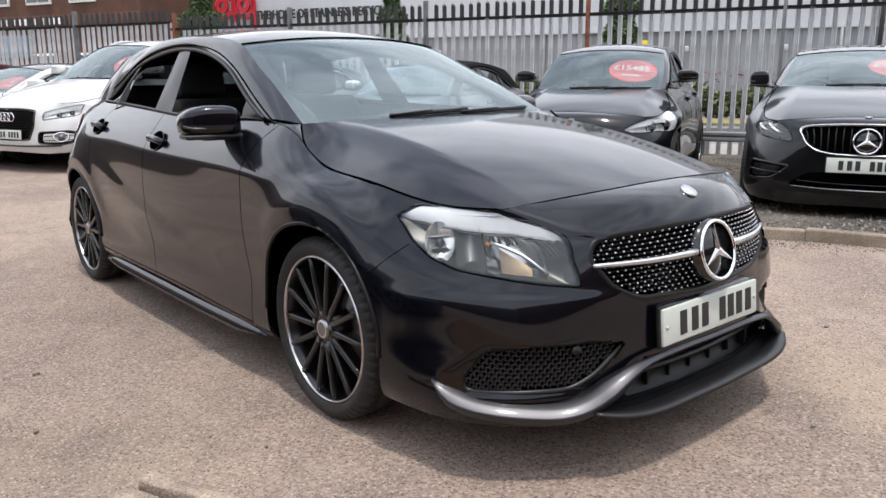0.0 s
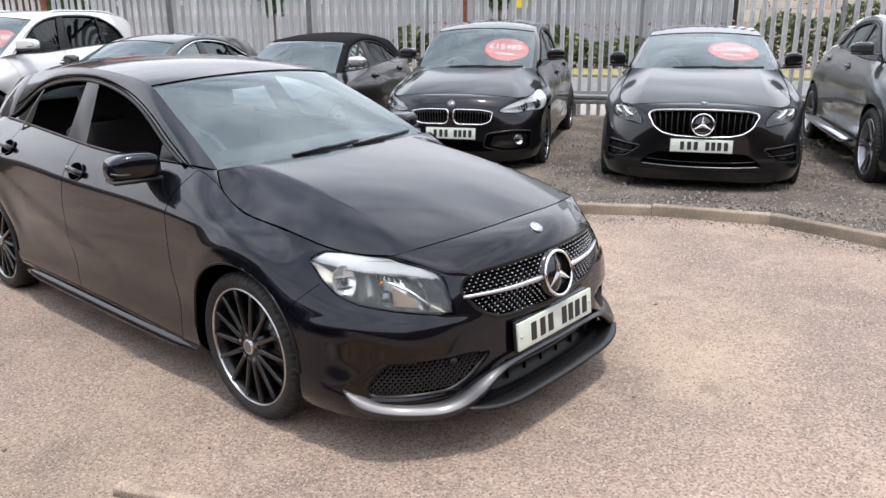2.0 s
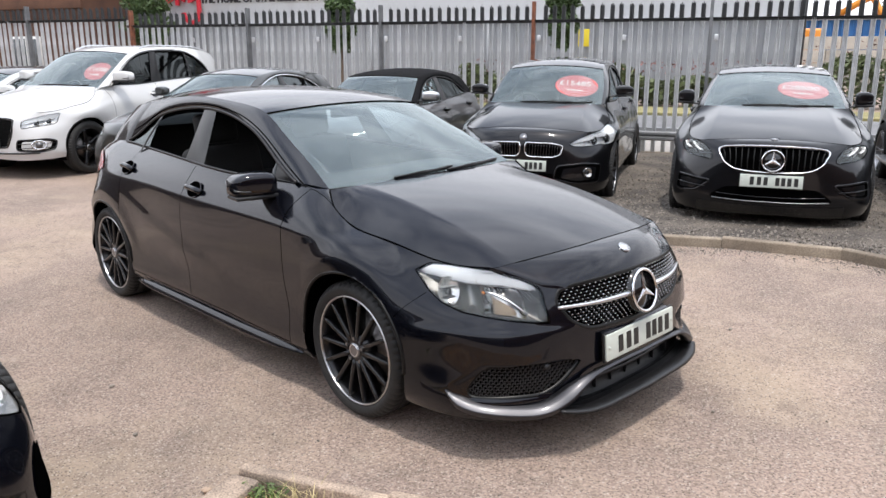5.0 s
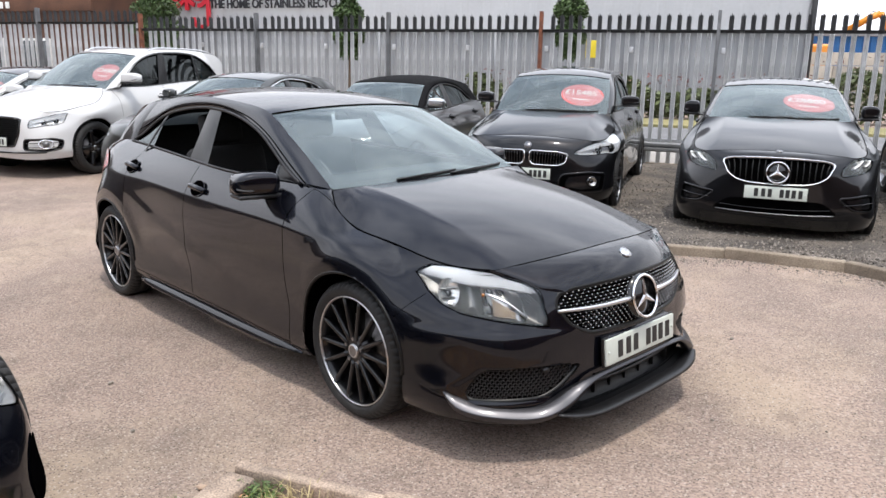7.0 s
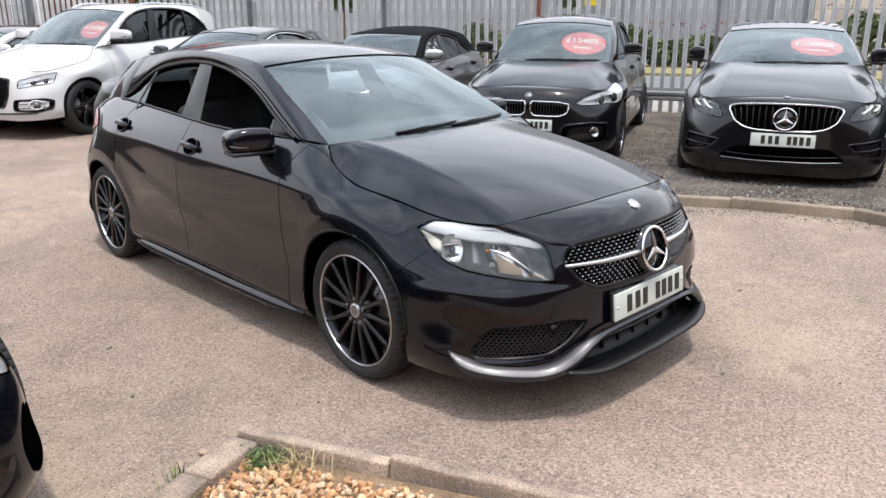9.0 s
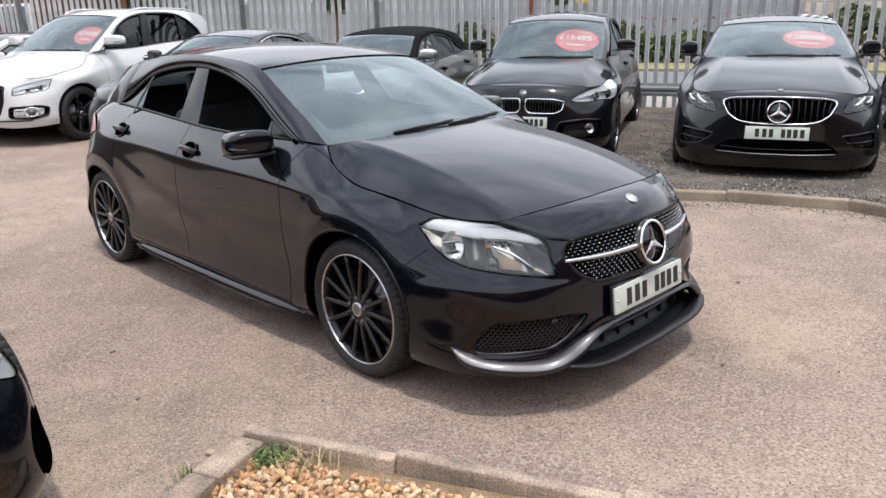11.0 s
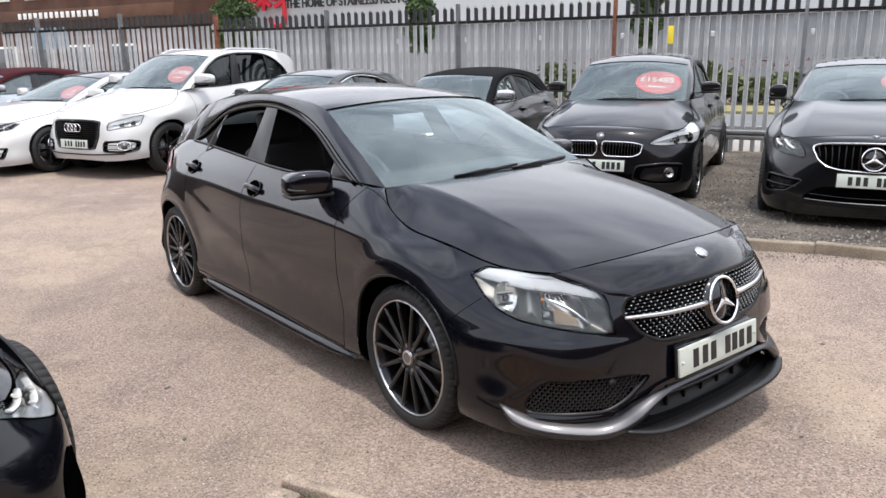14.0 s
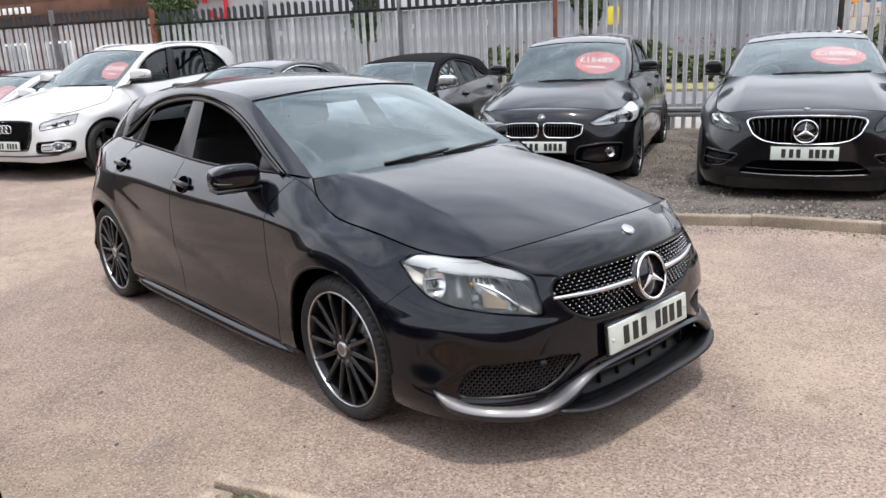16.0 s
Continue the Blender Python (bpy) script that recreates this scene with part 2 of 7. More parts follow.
CHROME = mat("chrome", (0.85, 0.86, 0.88), 0.07, 1.0, vary=0.03, scale=30)
SATIN = mat("satin_silver", (0.7, 0.71, 0.73), 0.28, 1.0, vary=0.05, scale=40)
DISC = mat("brake_disc", (0.16, 0.15, 0.145), 0.45, 1.0, vary=0.15, scale=60)
FABRIC = mat("soft_top_fabric", (0.009, 0.009, 0.010), 0.95, spec=0.1, vary=0.2, scale=40, bump=0.3, bump_scale=500)
SEAT = mat("dark_seat_cloth", (0.005, 0.005, 0.0055), 0.8, vary=0.2, scale=20, bump=0.2, bump_scale=300)
DASH = mat("dashboard_plastic", (0.05, 0.052, 0.055), 0.6, vary=0.15, scale=20, bump=0.15, bump_scale=400)
PLATE = mat("number_plate_white", (0.54, 0.58, 0.53), 0.35, vary=0.03, scale=20)
INK = mat("black_lettering", (0.012, 0.012, 0.012), 0.5, vary=0.1, scale=30)
RED_LAMP = mat("red_lamp", (0.42, 0.02, 0.022), 0.2, coat=0.8, vary=0.1, scale=20)
AMBER = mat("amber_reflector", (0.6, 0.2, 0.03), 0.2, coat=0.6, vary=0.1, scale=20)
LAMP_WHITE = mat("lamp_diffuser", (0.84, 0.845, 0.85), 0.35, coat=0.6, vary=0.05, scale=40)
REFLECTOR = mat("lamp_reflector", (0.48, 0.46, 0.44), 0.10, 1.0, vary=0.1, scale=25)
GRILLE_BAR = mat("grille_bar_black", (0.006, 0.006, 0.006), 0.35, spec=0.25, vary=0.1, scale=20)
PILLAR = mat("pillar_film", (0.010, 0.010, 0.011), 0.28, spec=0.35, vary=0.1, scale=10)
LAMP_SILVER = mat("lamp_silver", (0.50, 0.50, 0.51), 0.28, 0.3, vary=0.12, scale=25)
CHROMED = mat("chromed_reflector", (0.86, 0.85, 0.83), 0.16, 0.75, vary=0.12, scale=30)
TROUGH = mat("lamp_trough", (0.20, 0.195, 0.185), 0.33, 0.85, vary=0.15, scale=25)
WHEEL_GRIP = mat("steering_leather", (0.17, 0.17, 0.172), 0.5, vary=0.1, scale=25)
LAMP_DARK = mat("lamp_housing", (0.055, 0.056, 0.058), 0.25, 0.3, vary=0.15, scale=25)
LAMP_BOWL = mat("lamp_bowl", (0.075, 0.073, 0.07), 0.35, 0.5, vary=0.2, scale=18)
LAMP_GREY = mat("lamp_bezel", (0.15, 0.15, 0.152), 0.3, 0.7, vary=0.15, scale=25)
# a body-black blade made grey: the sky it reflects is put into the colour
BLADE_SHEEN = mat("blade_sky_sheen", (0.056, 0.056, 0.062), 0.38, 0.85, coat=0.2, vary=0.1, scale=10)
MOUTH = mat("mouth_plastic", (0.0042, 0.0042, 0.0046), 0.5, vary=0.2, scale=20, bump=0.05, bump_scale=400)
MESH_GREY = mat("intake_mesh_grey", (0.022, 0.022, 0.024), 0.45, vary=0.15, scale=20)
STAR = mat("star_metal", (0.78, 0.79, 0.81), 0.24, 1.0, vary=0.05, scale=40)
STICKER = mat("red_sticker", (0.64, 0.14, 0.14), 0.4, vary=0.05, scale=20)
STICKER_INK = mat("white_print", (0.85, 0.82, 0.82), 0.4, vary=0.02, scale=20)
GLASS = glass("windscreen_glass", (0.66, 0.78, 0.77), 0.0, 1.9, .085)
GLASS_DARK = glass("privacy_glass", (0.10, 0.11, 0.11), 0.0, 1.5)
LENS = glass("lamp_lens", (0.94, 0.95, 0.96), 0.0, 1.45)
CLEAR += [GLASS, GLASS_DARK, LENS]


def ground_z(x, y):
    """Height of the gently falling yard at a place."""
    r = math.hypot(x + 1.0, y)
    return (0.010 + 0.019 * x + 0.012 * y) / (1 + (r / 4.5) ** 6)


FENCE_AT, FENCE_TURN = Vector((-4.1, 8.32, 0.0)), 25.0
ROW = Matrix.Translation(FENCE_AT) @ Matrix.Rotation(radians(FENCE_TURN), 4, "Z")   # x along the fence, y away from the yard


# ---- yard, road and far ground ----
def tarmac(name, light, dark, grain):
    """Worn tarmac: broad stains, mottling, and pale and dark grains of stone."""
    m = mat(name, light, 0.92, second=dark, scale=0.8, fine=0.40, fine_scale=75, bump=1.0, bump_scale=140)
    nt = m.node_tree
    b = nt.nodes["Principled BSDF"]
    col = b.inputs["Base Color"].links[0].from_socket
    tc = next(n for n in nt.nodes if n.type == "TEX_COORD")
    # sandy washed-out patches, and darker damp or oily blotches at hand size
    for scale, a, z, tone, amount, shift in ((.55, .50, .66, (.420, .325, .232), .60, 3.0), (3.2, .53, .70, (.435, .340, .262), .50, 7.0), (5.5, .52, .72, (.165, .128, .104), .55, 11.0), (17.0, .54, .72, (.17, .132, .108), .40, 19.0)):
        no = nt.nodes.new("ShaderNodeTexNoise")
        no.inputs["Scale"].default_value, no.inputs["Detail"].default_value, no.inputs["Roughness"].default_value = scale, 7, .62
        off = nt.nodes.new("ShaderNodeMapping")
        off.inputs["Location"].default_value = (shift, shift * .6, 0)
        nt.links.new(tc.outputs["Object"], off.inputs["Vector"])
        nt.links.new(off.outputs["Vector"], no.inputs["Vector"])
        pick = nt.nodes.new("ShaderNodeMapRange")
        pick.inputs[1].default_value, pick.inputs[2].default_value, pick.inputs[4].default_value = a, z, amount
        nt.links.new(no.outputs["Fac"], pick.inputs[0])
        mx = nt.nodes.new("ShaderNodeMixRGB")
        mx.inputs[2].default_value = (*tone, 1)
        nt.links.new(pick.outputs[0], mx.inputs[0])
        nt.links.new(col, mx.inputs[1])
        col = mx.outputs[0]
    for scale, tone, amount in ((130, grain, .8), (78, (.60, .53, .46), .50), (98, (.036, .031, .028), .85), (54, (.11, .09, .078), .40), (44, (.46, .38, .31), .26)):
        vo = nt.nodes.new("ShaderNodeTexVoronoi")
        vo.inputs["Scale"].default_value = scale
        off = nt.nodes.new("ShaderNodeMapping")
        off.inputs["Location"].default_value = (scale * .37, scale * .11, 0)
        nt.links.new(tc.outputs["Object"], off.inputs["Vector"])
        nt.links.new(off.outputs["Vector"], vo.inputs["Vector"])
        pick = nt.nodes.new("ShaderNodeMapRange")
        pick.inputs[1].default_value, pick.inputs[2].default_value = .62, .72
        nt.links.new(vo.outputs["Color"], pick.inputs[0])
        size = nt.nodes.new("ShaderNodeMapRange")
        size.inputs[1].default_value, size.inputs[2].default_value = .45, .25
        nt.links.new(vo.outputs["Distance"], size.inputs[0])
        mul = nt.nodes.new("ShaderNodeMath")
        mul.operation = "MULTIPLY"
        nt.links.new(pick.outputs[0], mul.inputs[0])
        nt.links.new(size.outputs[0], mul.inputs[1])
        am = nt.nodes.new("ShaderNodeMath")
        am.operation = "MULTIPLY"
        am.inputs[1].default_value = amount
        nt.links.new(mul.outputs[0], am.inputs[0])
        mx = nt.nodes.new("ShaderNodeMixRGB")
        mx.inputs[2].default_value = (*tone, 1)
        nt.links.new(am.outputs[0], mx.inputs[0])
        nt.links.new(col, mx.inputs[1])
        col = mx.outputs[0]
    nt.links.new(col, b.inputs["Base Color"])
    return m


TARMAC = tarmac("worn_tarmac", (0.358, 0.266, 0.215), (0.215, 0.163, 0.135), (.45, .36, .30))
GRAVEL = mat("dark_gravel", (0.15, 0.126, 0.104), 0.95, second=(0.06, 0.052, 0.045), scale=2.2, fine=0.6, fine_scale=70, bump=1.0, bump_scale=80)
ROAD = mat("road_asphalt", (0.16, 0.16, 0.165), 0.85, vary=0.15, scale=1.5, fine=0.2, fine_scale=60)
GRASS = mat("dry_grass", (0.29, 0.25, 0.115), 0.95, second=(0.19, 0.18, 0.08), scale=3, fine=0.4, fine_scale=60, bump=0.8, bump_scale=60)
KERB = mat("concrete_kerb", (0.27, 0.222, 0.168), 0.9, second=(0.15, 0.118, 0.088), scale=5, fine=0.3, fine_scale=90, bump=0.4, bump_scale=90, each=0.12)
GALV = mat("galvanised_steel", (0.48, 0.485, 0.49), 0.5, 0.4, vary=0.14, scale=5, fine=0.1, fine_scale=60, each=0.12, rough_vary=0.1)
POST = mat("weathered_steel_post", (0.15, 0.152, 0.156), 0.55, 0.5, vary=0.2, scale=6, each=0.2)
TARRED = mat("dark_anticlimb_paint", (0.035, 0.036, 0.038), 0.6, 0.2, vary=0.25, scale=9, each=0.2)
BARRIER = mat("weathered_barrier_steel", (0.22, 0.222, 0.225), 0.55, 0.4, vary=0.15, scale=4, fine=0.1, fine_scale=60)
RUST = mat("rusted_steel", (0.24, 0.085, 0.045), 0.85, 0.2, second=(0.13, 0.05, 0.03), scale=12, fine=0.3, fine_scale=80, bump=0.3)
CLAD = mat("grey_cladding", (0.49, 0.50, 0.52), 0.5, 0.1, vary=0.05, scale=0.6, fine=0.03, fine_scale=9)
WALL_LOW = mat("grey_lower_cladding", (0.275, 0.287, 0.300), 0.55, 0.1, vary=0.07, scale=0.8)
BRICK = mat("brown_brick", (0.12, 0.056, 0.034), 0.9, second=(0.08, 0.038, 0.025), scale=1.5, fine=0.2, fine_scale=30, each=0.2)
LEAF = mat("leaves", (0.075, 0.095, 0.035), 0.6, vary=0.3, scale=3, isle=0.5)
LEAF_DARK = mat("conifer_leaves", (0.05, 0.085, 0.025), 0.6, vary=0.3, scale=3, isle=0.5)
BARK = mat("bark", (0.12, 0.085, 0.06), 0.9, vary=0.3, scale=20, bump=0.5)


def sheet(name, x0, x1, y0, y1, step, material, height):
    nx, ny = max(2, int((x1 - x0) / step)), max(2, int((y1 - y0) / step))
    x, y = np.meshgrid(np.linspace(x0, x1, nx), np.linspace(y0, y1, ny))
    z = np.vectorize(height)(x, y)
    return part_mesh(name, from_grid(np.stack([x, y, z], -1)), material)


def ground_mesh():
    """One sheet: fine near the cars, stretched out to the horizon."""
    def axis(fine):
        a = np.arange(-14, 9.01, fine)
        out = np.array([14, 20, 32, 60, 120, 260, 600, 1500, 3000])
        return np.concatenate([-out[::-1] - 14, a, 9 + out])
    x, y = np.meshgrid(axis(.25), axis(.25))
    z = np.vectorize(ground_z)(x, y)
    return np.stack([x, y, z], -1)


tagged(part_mesh("ground", from_grid(ground_mesh()), TARMAC), "worn pinkish-grey tarmac yard with fine stones", "ground", kind="structure")

# gravel bay in front of the fence, kerbed
BAY = [(-3.55, 1.62), (-.52, 3.08), (.36, 3.50), (1.35, 3.42), (3.6, 3.05)]      # kerb line, along its top front edge


def bay_height(x, y):
    return ground_z(x, y) + 0.050


def gravel_bay():
    """The bed of gravel between kerb and fence."""
    front = spline(BAY, 90)
    f_in = ROW.inverted()
    rows = []
    for p in front:
        a = f_in @ Vector((*p, 0))
        b = Vector((a.x, -0.05, 0))
        rows.append([ROW @ a.lerp(b, k) for k in np.linspace(0.02, 1, 40)])
    pts = np.array([[(v.x, v.y, bay_height(v.x, v.y) + 0.012 * noise.noise((v.x * 1.7, v.y * 1.7, 0))) for v in r] for r in rows])
    return from_grid(pts.transpose(1, 0, 2))


tagged(part_mesh("gravel_bed", gravel_bay(), GRAVEL), "dark grey gravel parking bay behind a kerb", "gravel", kind="structure")


def kerb_run(name, line, length, wide, high, base, label, parent_label=True, material=None):
    """A row of kerb stones along a line, each a part with worn edges."""
    root = tagged(empty(name), label, "kerb", kind="structure")
    pts = spline(line, 400) if len(line) > 2 else np.linspace(line[0], line[1], 400)
    s = np.concatenate([[0], np.cumsum(np.linalg.norm(np.diff(pts, axis=0), axis=1))])
    k, rnd = 0.0, random.Random(len(line) * 7 + int(length * 100))
    while k < s[-1] - .15:
        e = min(s[-1], k + length)
        a = np.array([np.interp(k + .004, s, pts[:, c]) for c in (0, 1)])
        b = np.array([np.interp(e - .004, s, pts[:, c]) for c in (0, 1)])
        m = (a + b) / 2
        ob = part("kerb_stone", box(np.linalg.norm(b - a), wide, high, bevel=.012, seg=2), material or KERB, root)
        ang = math.degrees(math.atan2(b[1] - a[1], b[0] - a[0]))
        ob.matrix_world = pose(m[0], m[1], base(m[0], m[1]) - high / 2 + rnd.uniform(-.004, .004), rnd.uniform(-1.2, 1.2), rnd.uniform(-.4, .4), ang)
        k = e
    return root


kerb_run("kerb", BAY, .915, .09, .20, lambda x, y: ground_z(x, y) + .085, "weathered concrete kerb edging the gravel bay")

# road, verge and pavement beyond the fence (in the fence's own directions)
def strip(name, y0, y1, material, z, label, category, x0=-60, x1=60):
    ob = part("" + name, box(x1 - x0, y1 - y0, .3, Matrix.Translation(((x0 + x1) / 2, (y0 + y1) / 2, z - .15)), bevel=.02), material, smooth=False)
    ob.matrix_world = ROW.copy()
    return tagged(ob, label, category, kind="structure")


strip("pavement", .12, 2.6, mat("pavement_concrete", (0.30, 0.28, 0.255), .9, vary=.12, scale=2, fine=.15), .02, "pale pavement beyond the fence", "pavement")
strip("road", 2.6, 8.6, ROAD, .006, "grey asphalt road beyond the fence", "road")
strip("verge", 8.6, 11.0, GRASS, .08, "dry grass verge across the road", "grass")


# ---- palisade fence ----
def picket_mesh():
    """A W-section pale with a three-pointed head; foot at z = 0."""
    prof = [(-.036, .036), (-.025, .003), (-.011, .014), (0, .006), (.011, .014), (.025, .003), (.036, .036)]
    t = .0028
    bm = bmesh.new()
    tops = [2.335, 2.375, 2.35, 2.405, 2.35, 2.375, 2.335]
    def row(zs, off):
        return [bm.verts.new((x, y - off, z)) for (x, y), z in zip(prof, zs)]
    for off, flip in ((0, False), (t, True)):
        levels = [row([.05] * 7, off), row([2.13] * 7, off), row([2.30] * 7, off), row(tops, off)]
        for k in range(3):
            for i in range(6):
                f = [levels[k][i], levels[k][i + 1], levels[k + 1][i + 1], levels[k + 1][i]]
                face = bm.faces.new(f if flip else f[::-1])
                face.material_index = 1 if k > 0 else 0
    me = bpy.data.meshes.new("picket")
    bm.to_mesh(me)
    bm.free()
    me.materials.append(GALV)
    me.materials.append(TARRED)
    return me


def fence(x0, x1, step_at=-10.4, step=.13):
    """Pales on two rails between posts; the run beyond step_at stands on higher ground."""
    lift = lambda x: step if x < step_at else 0.0
    root = tagged(empty("fence", ROW.copy()), "galvanised steel palisade fence with dark three-pointed tops", "fence", kind="structure")
    posts = [.85 + 2.78 * k for k in range(-8, 4)]
    me = picket_mesh()
    rnd = random.Random(5)
    n = int((x1 - x0) / .1545)
    for k in range(n):
        x = x0 + k * .1545
        if min(abs(x - p) for p in posts) < .07:
            continue
        ob = new("picket", me)
        ob.parent = root
        ob.matrix_local = pose(x + rnd.uniform(-.004, .004), rnd.uniform(-.003, .003), lift(x) + rnd.uniform(-.012, .008), rnd.uniform(-.3, .3), rnd.uniform(-.35, .35), rnd.uniform(-3, 3))
    for p in posts:
        if not x0 - .2 <= p <= x1 + .2:
            continue
        rusty = min(abs(p - q) for q in (-1.93, -10.3)) < .3
        part("post", box(.05, .10, 2.46, Matrix.Translation((p, -.015, 1.20 + lift(p - .1))), bevel=.004), RUST if rusty else POST, root, "rusted fence post" if rusty else "")
    for z in (2.12, .42):
        for a, b in ((x0, step_at), (step_at, x1)):
            bm = bmesh.new()
            front = -1 if z > 1 else 1
            add_box(bm, b - a, .05, .006, Matrix.Translation(((a + b) / 2, .012 + front * .040, z + .022 + lift((a + b) / 2))))
            add_box(bm, b - a, .006, .05, Matrix.Translation(((a + b) / 2, .012 + front * .014, z + lift((a + b) / 2))))
            part("rail", bm, TARRED if z > 1 else GALV, root, smooth=False)
    part("base_strip", box(x1 - x0, .14, .12, Matrix.Translation(((x0 + x1) / 2, .02, .0)), bevel=.01), KERB, root)
    return root


fence(-17.2, 9.2)
# crash barrier along the fence's foot
barrier = tagged(empty("crash_barrier", ROW.copy()), "grey steel crash barrier along the foot of the fence", "barrier", kind="structure")
prof = [(-.0, -.075), (.035, -.055), (.035, -.02), (.008, 0), (.035, .02), (.035, .055), (.0, .075), (-.004, .075), (.03, .052), (.03, .022), (.002, 0), (.03, -.022), (.03, -.052), (-.004, -.075)]
part("beam", sweep(np.array([(-4.6, -.13, .33), (9.2, -.13, .33)]), prof), BARRIER, barrier, smooth=False)
for k in range(7):
    part("barrier_post", box(.05, .06, .42, Matrix.Translation((-4.3 + 2.1 * k, -.09, .19)), bevel=.004), BARRIER, barrier)


# ---- buildings across the road ----
def ribbed(w, h, pitch, depth):
    """Upright profiled cladding: w wide, h high, facing -y."""
    n = int(w / pitch)
    xs, ys = [], []
    for k in range(n):
        a = -w / 2 + k * pitch
        for f, d in ((0, 0), (.58, 0), (.68, depth), (.90, depth)):
            xs.append(a + f * pitch)
            ys.append(d)
    x, y = np.array(xs), np.array(ys)
    pts = np.stack([np.stack([x, y, np.full_like(x, z)], -1) for z in (0, h)])
    return from_grid(pts)


WORKS_Y = 15.5
WALL_SPLIT = 2.76
works = tagged(empty("works_building", ROW @ Matrix.Translation((0, WORKS_Y, 0))), "long grey clad industrial works building with red emblem", "building")
X0, X1 = -24.0, 3.05
wl = part_mesh("lower_wall", ribbed(X1 - X0, WALL_SPLIT, .30, .03), WALL_LOW, works, "grey profiled lower cladding", smooth=False)
wl.matrix_local = Matrix.Translation(((X0 + X1) / 2, 0, 0))
wu = part_mesh("upper_wall", ribbed(X1 - X0, 6.35 - WALL_SPLIT, .9, .012), CLAD, works, "pale grey upper cladding", smooth=False)
wu.matrix_local = Matrix.Translation(((X0 + X1) / 2, -.06, WALL_SPLIT))
part("core", box(X1 - X0, 18, 6.3, Matrix.Translation(((X0 + X1) / 2, 9.1, 3.15))), CLAD, works, smooth=False)
part("roof", box(X1 - X0 + .5, 18.6, .25, Matrix.Translation(((X0 + X1) / 2, 9.1, 6.45))), WALL_LOW, works, smooth=False)
part("drip_rail", box(X1 - X0, .10, .07, Matrix.Translation(((X0 + X1) / 2, -.08, WALL_SPLIT + .01))), CLAD, works, smooth=False)
part("corner_pipe", cyl(.09, 6.3, Matrix.Translation((X1 + .02, -.14, 3.15)), 12), TARRED, works, "dark downpipe at the corner")
for x in np.arange(X0 + 2.0, X1, 4.8):
    part("downpipe", cyl(.05, WALL_SPLIT - .05, Matrix.Translation((x, -.10, WALL_SPLIT / 2)), 10), WALL_LOW, works)
for x in np.arange(X0 + 3.1, X1, 3.05):
    part("wall_lamp", box(.13, .12, .20, Matrix.Translation((x, -.12, 2.15)), bevel=.03), CLAD, works)
RED_SIGN = mat("red_sign", (0.60, 0.03, 0.05), .4, vary=.05, scale=3)
SIGN_INK = mat("dark_sign_letters", (0.02, 0.02, 0.025), .5, vary=.1, scale=3)


def ring_letter(cx, r, turn0, turn1, w):
    a = np.radians(np.linspace(turn0, turn1, 40))
    path = np.stack([cx + r * np.cos(a), 0 * a, r * np.sin(a)], -1)
    return path


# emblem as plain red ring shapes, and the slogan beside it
emblem = tagged(empty("red_emblem", ROW @ Matrix.Translation((-21.5, WORKS_Y - .2, 4.28))), "large red emblem of rings on a clad wall", "sign")
flat = [(-.085, -.05), (.085, -.05), (.085, .05), (-.085, .05)]
for cx, r, a0, a1 in ((-.62, .52, 20, 330), (-.62, .24, 0, 359), (.55, .52, -90, 250), (.55, .24, 0, 359)):
    part("emblem_ring", sweep(ring_letter(cx, r, a0, a1, .1), flat, up=(0, 1, 0)), RED_SIGN, emblem, smooth=False)
part("emblem_bar", box(.17, .1, 2.1, Matrix.Translation((-.02, 0, .35))), RED_SIGN, emblem, smooth=False)
part("emblem_bar", box(.17, .1, 1.2, Matrix.Translation((1.08, 0, -.45))), RED_SIGN, emblem, smooth=False)
part("emblem_hook", sweep(ring_letter(.68, .40, -180, 0, .1) + np.array([0, 0, -1.0]), flat, up=(0, 1, 0)), RED_SIGN, emblem, smooth=False)
slogan = tagged(empty("wall_sign", ROW @ Matrix.Translation((-16.85, WORKS_Y - .2, 3.80)) @ pose(0, 0, 0, 90)), "dark raised slogan lettering on a clad wall", "sign")
words("lettering", "THE HOME OF STAINLESS RECYCLING", .49, Matrix.Diagonal((.83, 1, 1, 1)), SIGN_INK, slogan, .03, 1.0, .022)

# brick office at the corner, with courses of brick
office = tagged(empty("brick_office", ROW @ Matrix.Translation((-30.5, 11.5, 0))), "brown brick office with white-framed windows", "building")
part("wall", box(15, 10, 8, Matrix.Translation((0, 5, 4))), BRICK, office, smooth=False)
part("roof", box(15.6, 10.6, .3, Matrix.Translation((0, 5, 8.15))), WALL_LOW, office, smooth=False)
WINDOW = mat("office_window", (0.03, 0.04, 0.05), .05, coat=1, vary=.1)
WHITE = mat("white_paint", (0.75, 0.75, 0.73), .5, vary=.05, scale=4, fine=.04)
for x in np.arange(-6, 7, 2.6):
    for z in (1.6, 4.9):
        wdw = part("window", box(1.5, .1, 1.3, Matrix.Translation((x, -.04, z)), bevel=.02), WHITE, office, "white window frame")
        part("pane", box(.62, .04, 1.1, Matrix.Translation((x - .35, -.10, z))), WINDOW, wdw, smooth=False)
        part("pane", box(.62, .04, 1.1, Matrix.Translation((x + .35, -.10, z))), WINDOW, wdw, smooth=False)
part("fascia", box(15.1, .12, .5, Matrix.Translation((0, -.08, 3.55)), bevel=.02), BRICK, office, "dark fascia band")
for k in range(15):
    part("sign_block", box(.20, .04, .26, Matrix.Translation((-1.9 + .36 * k, -.17, 3.55)), bevel=.01), WHITE, office, "small white sign block")
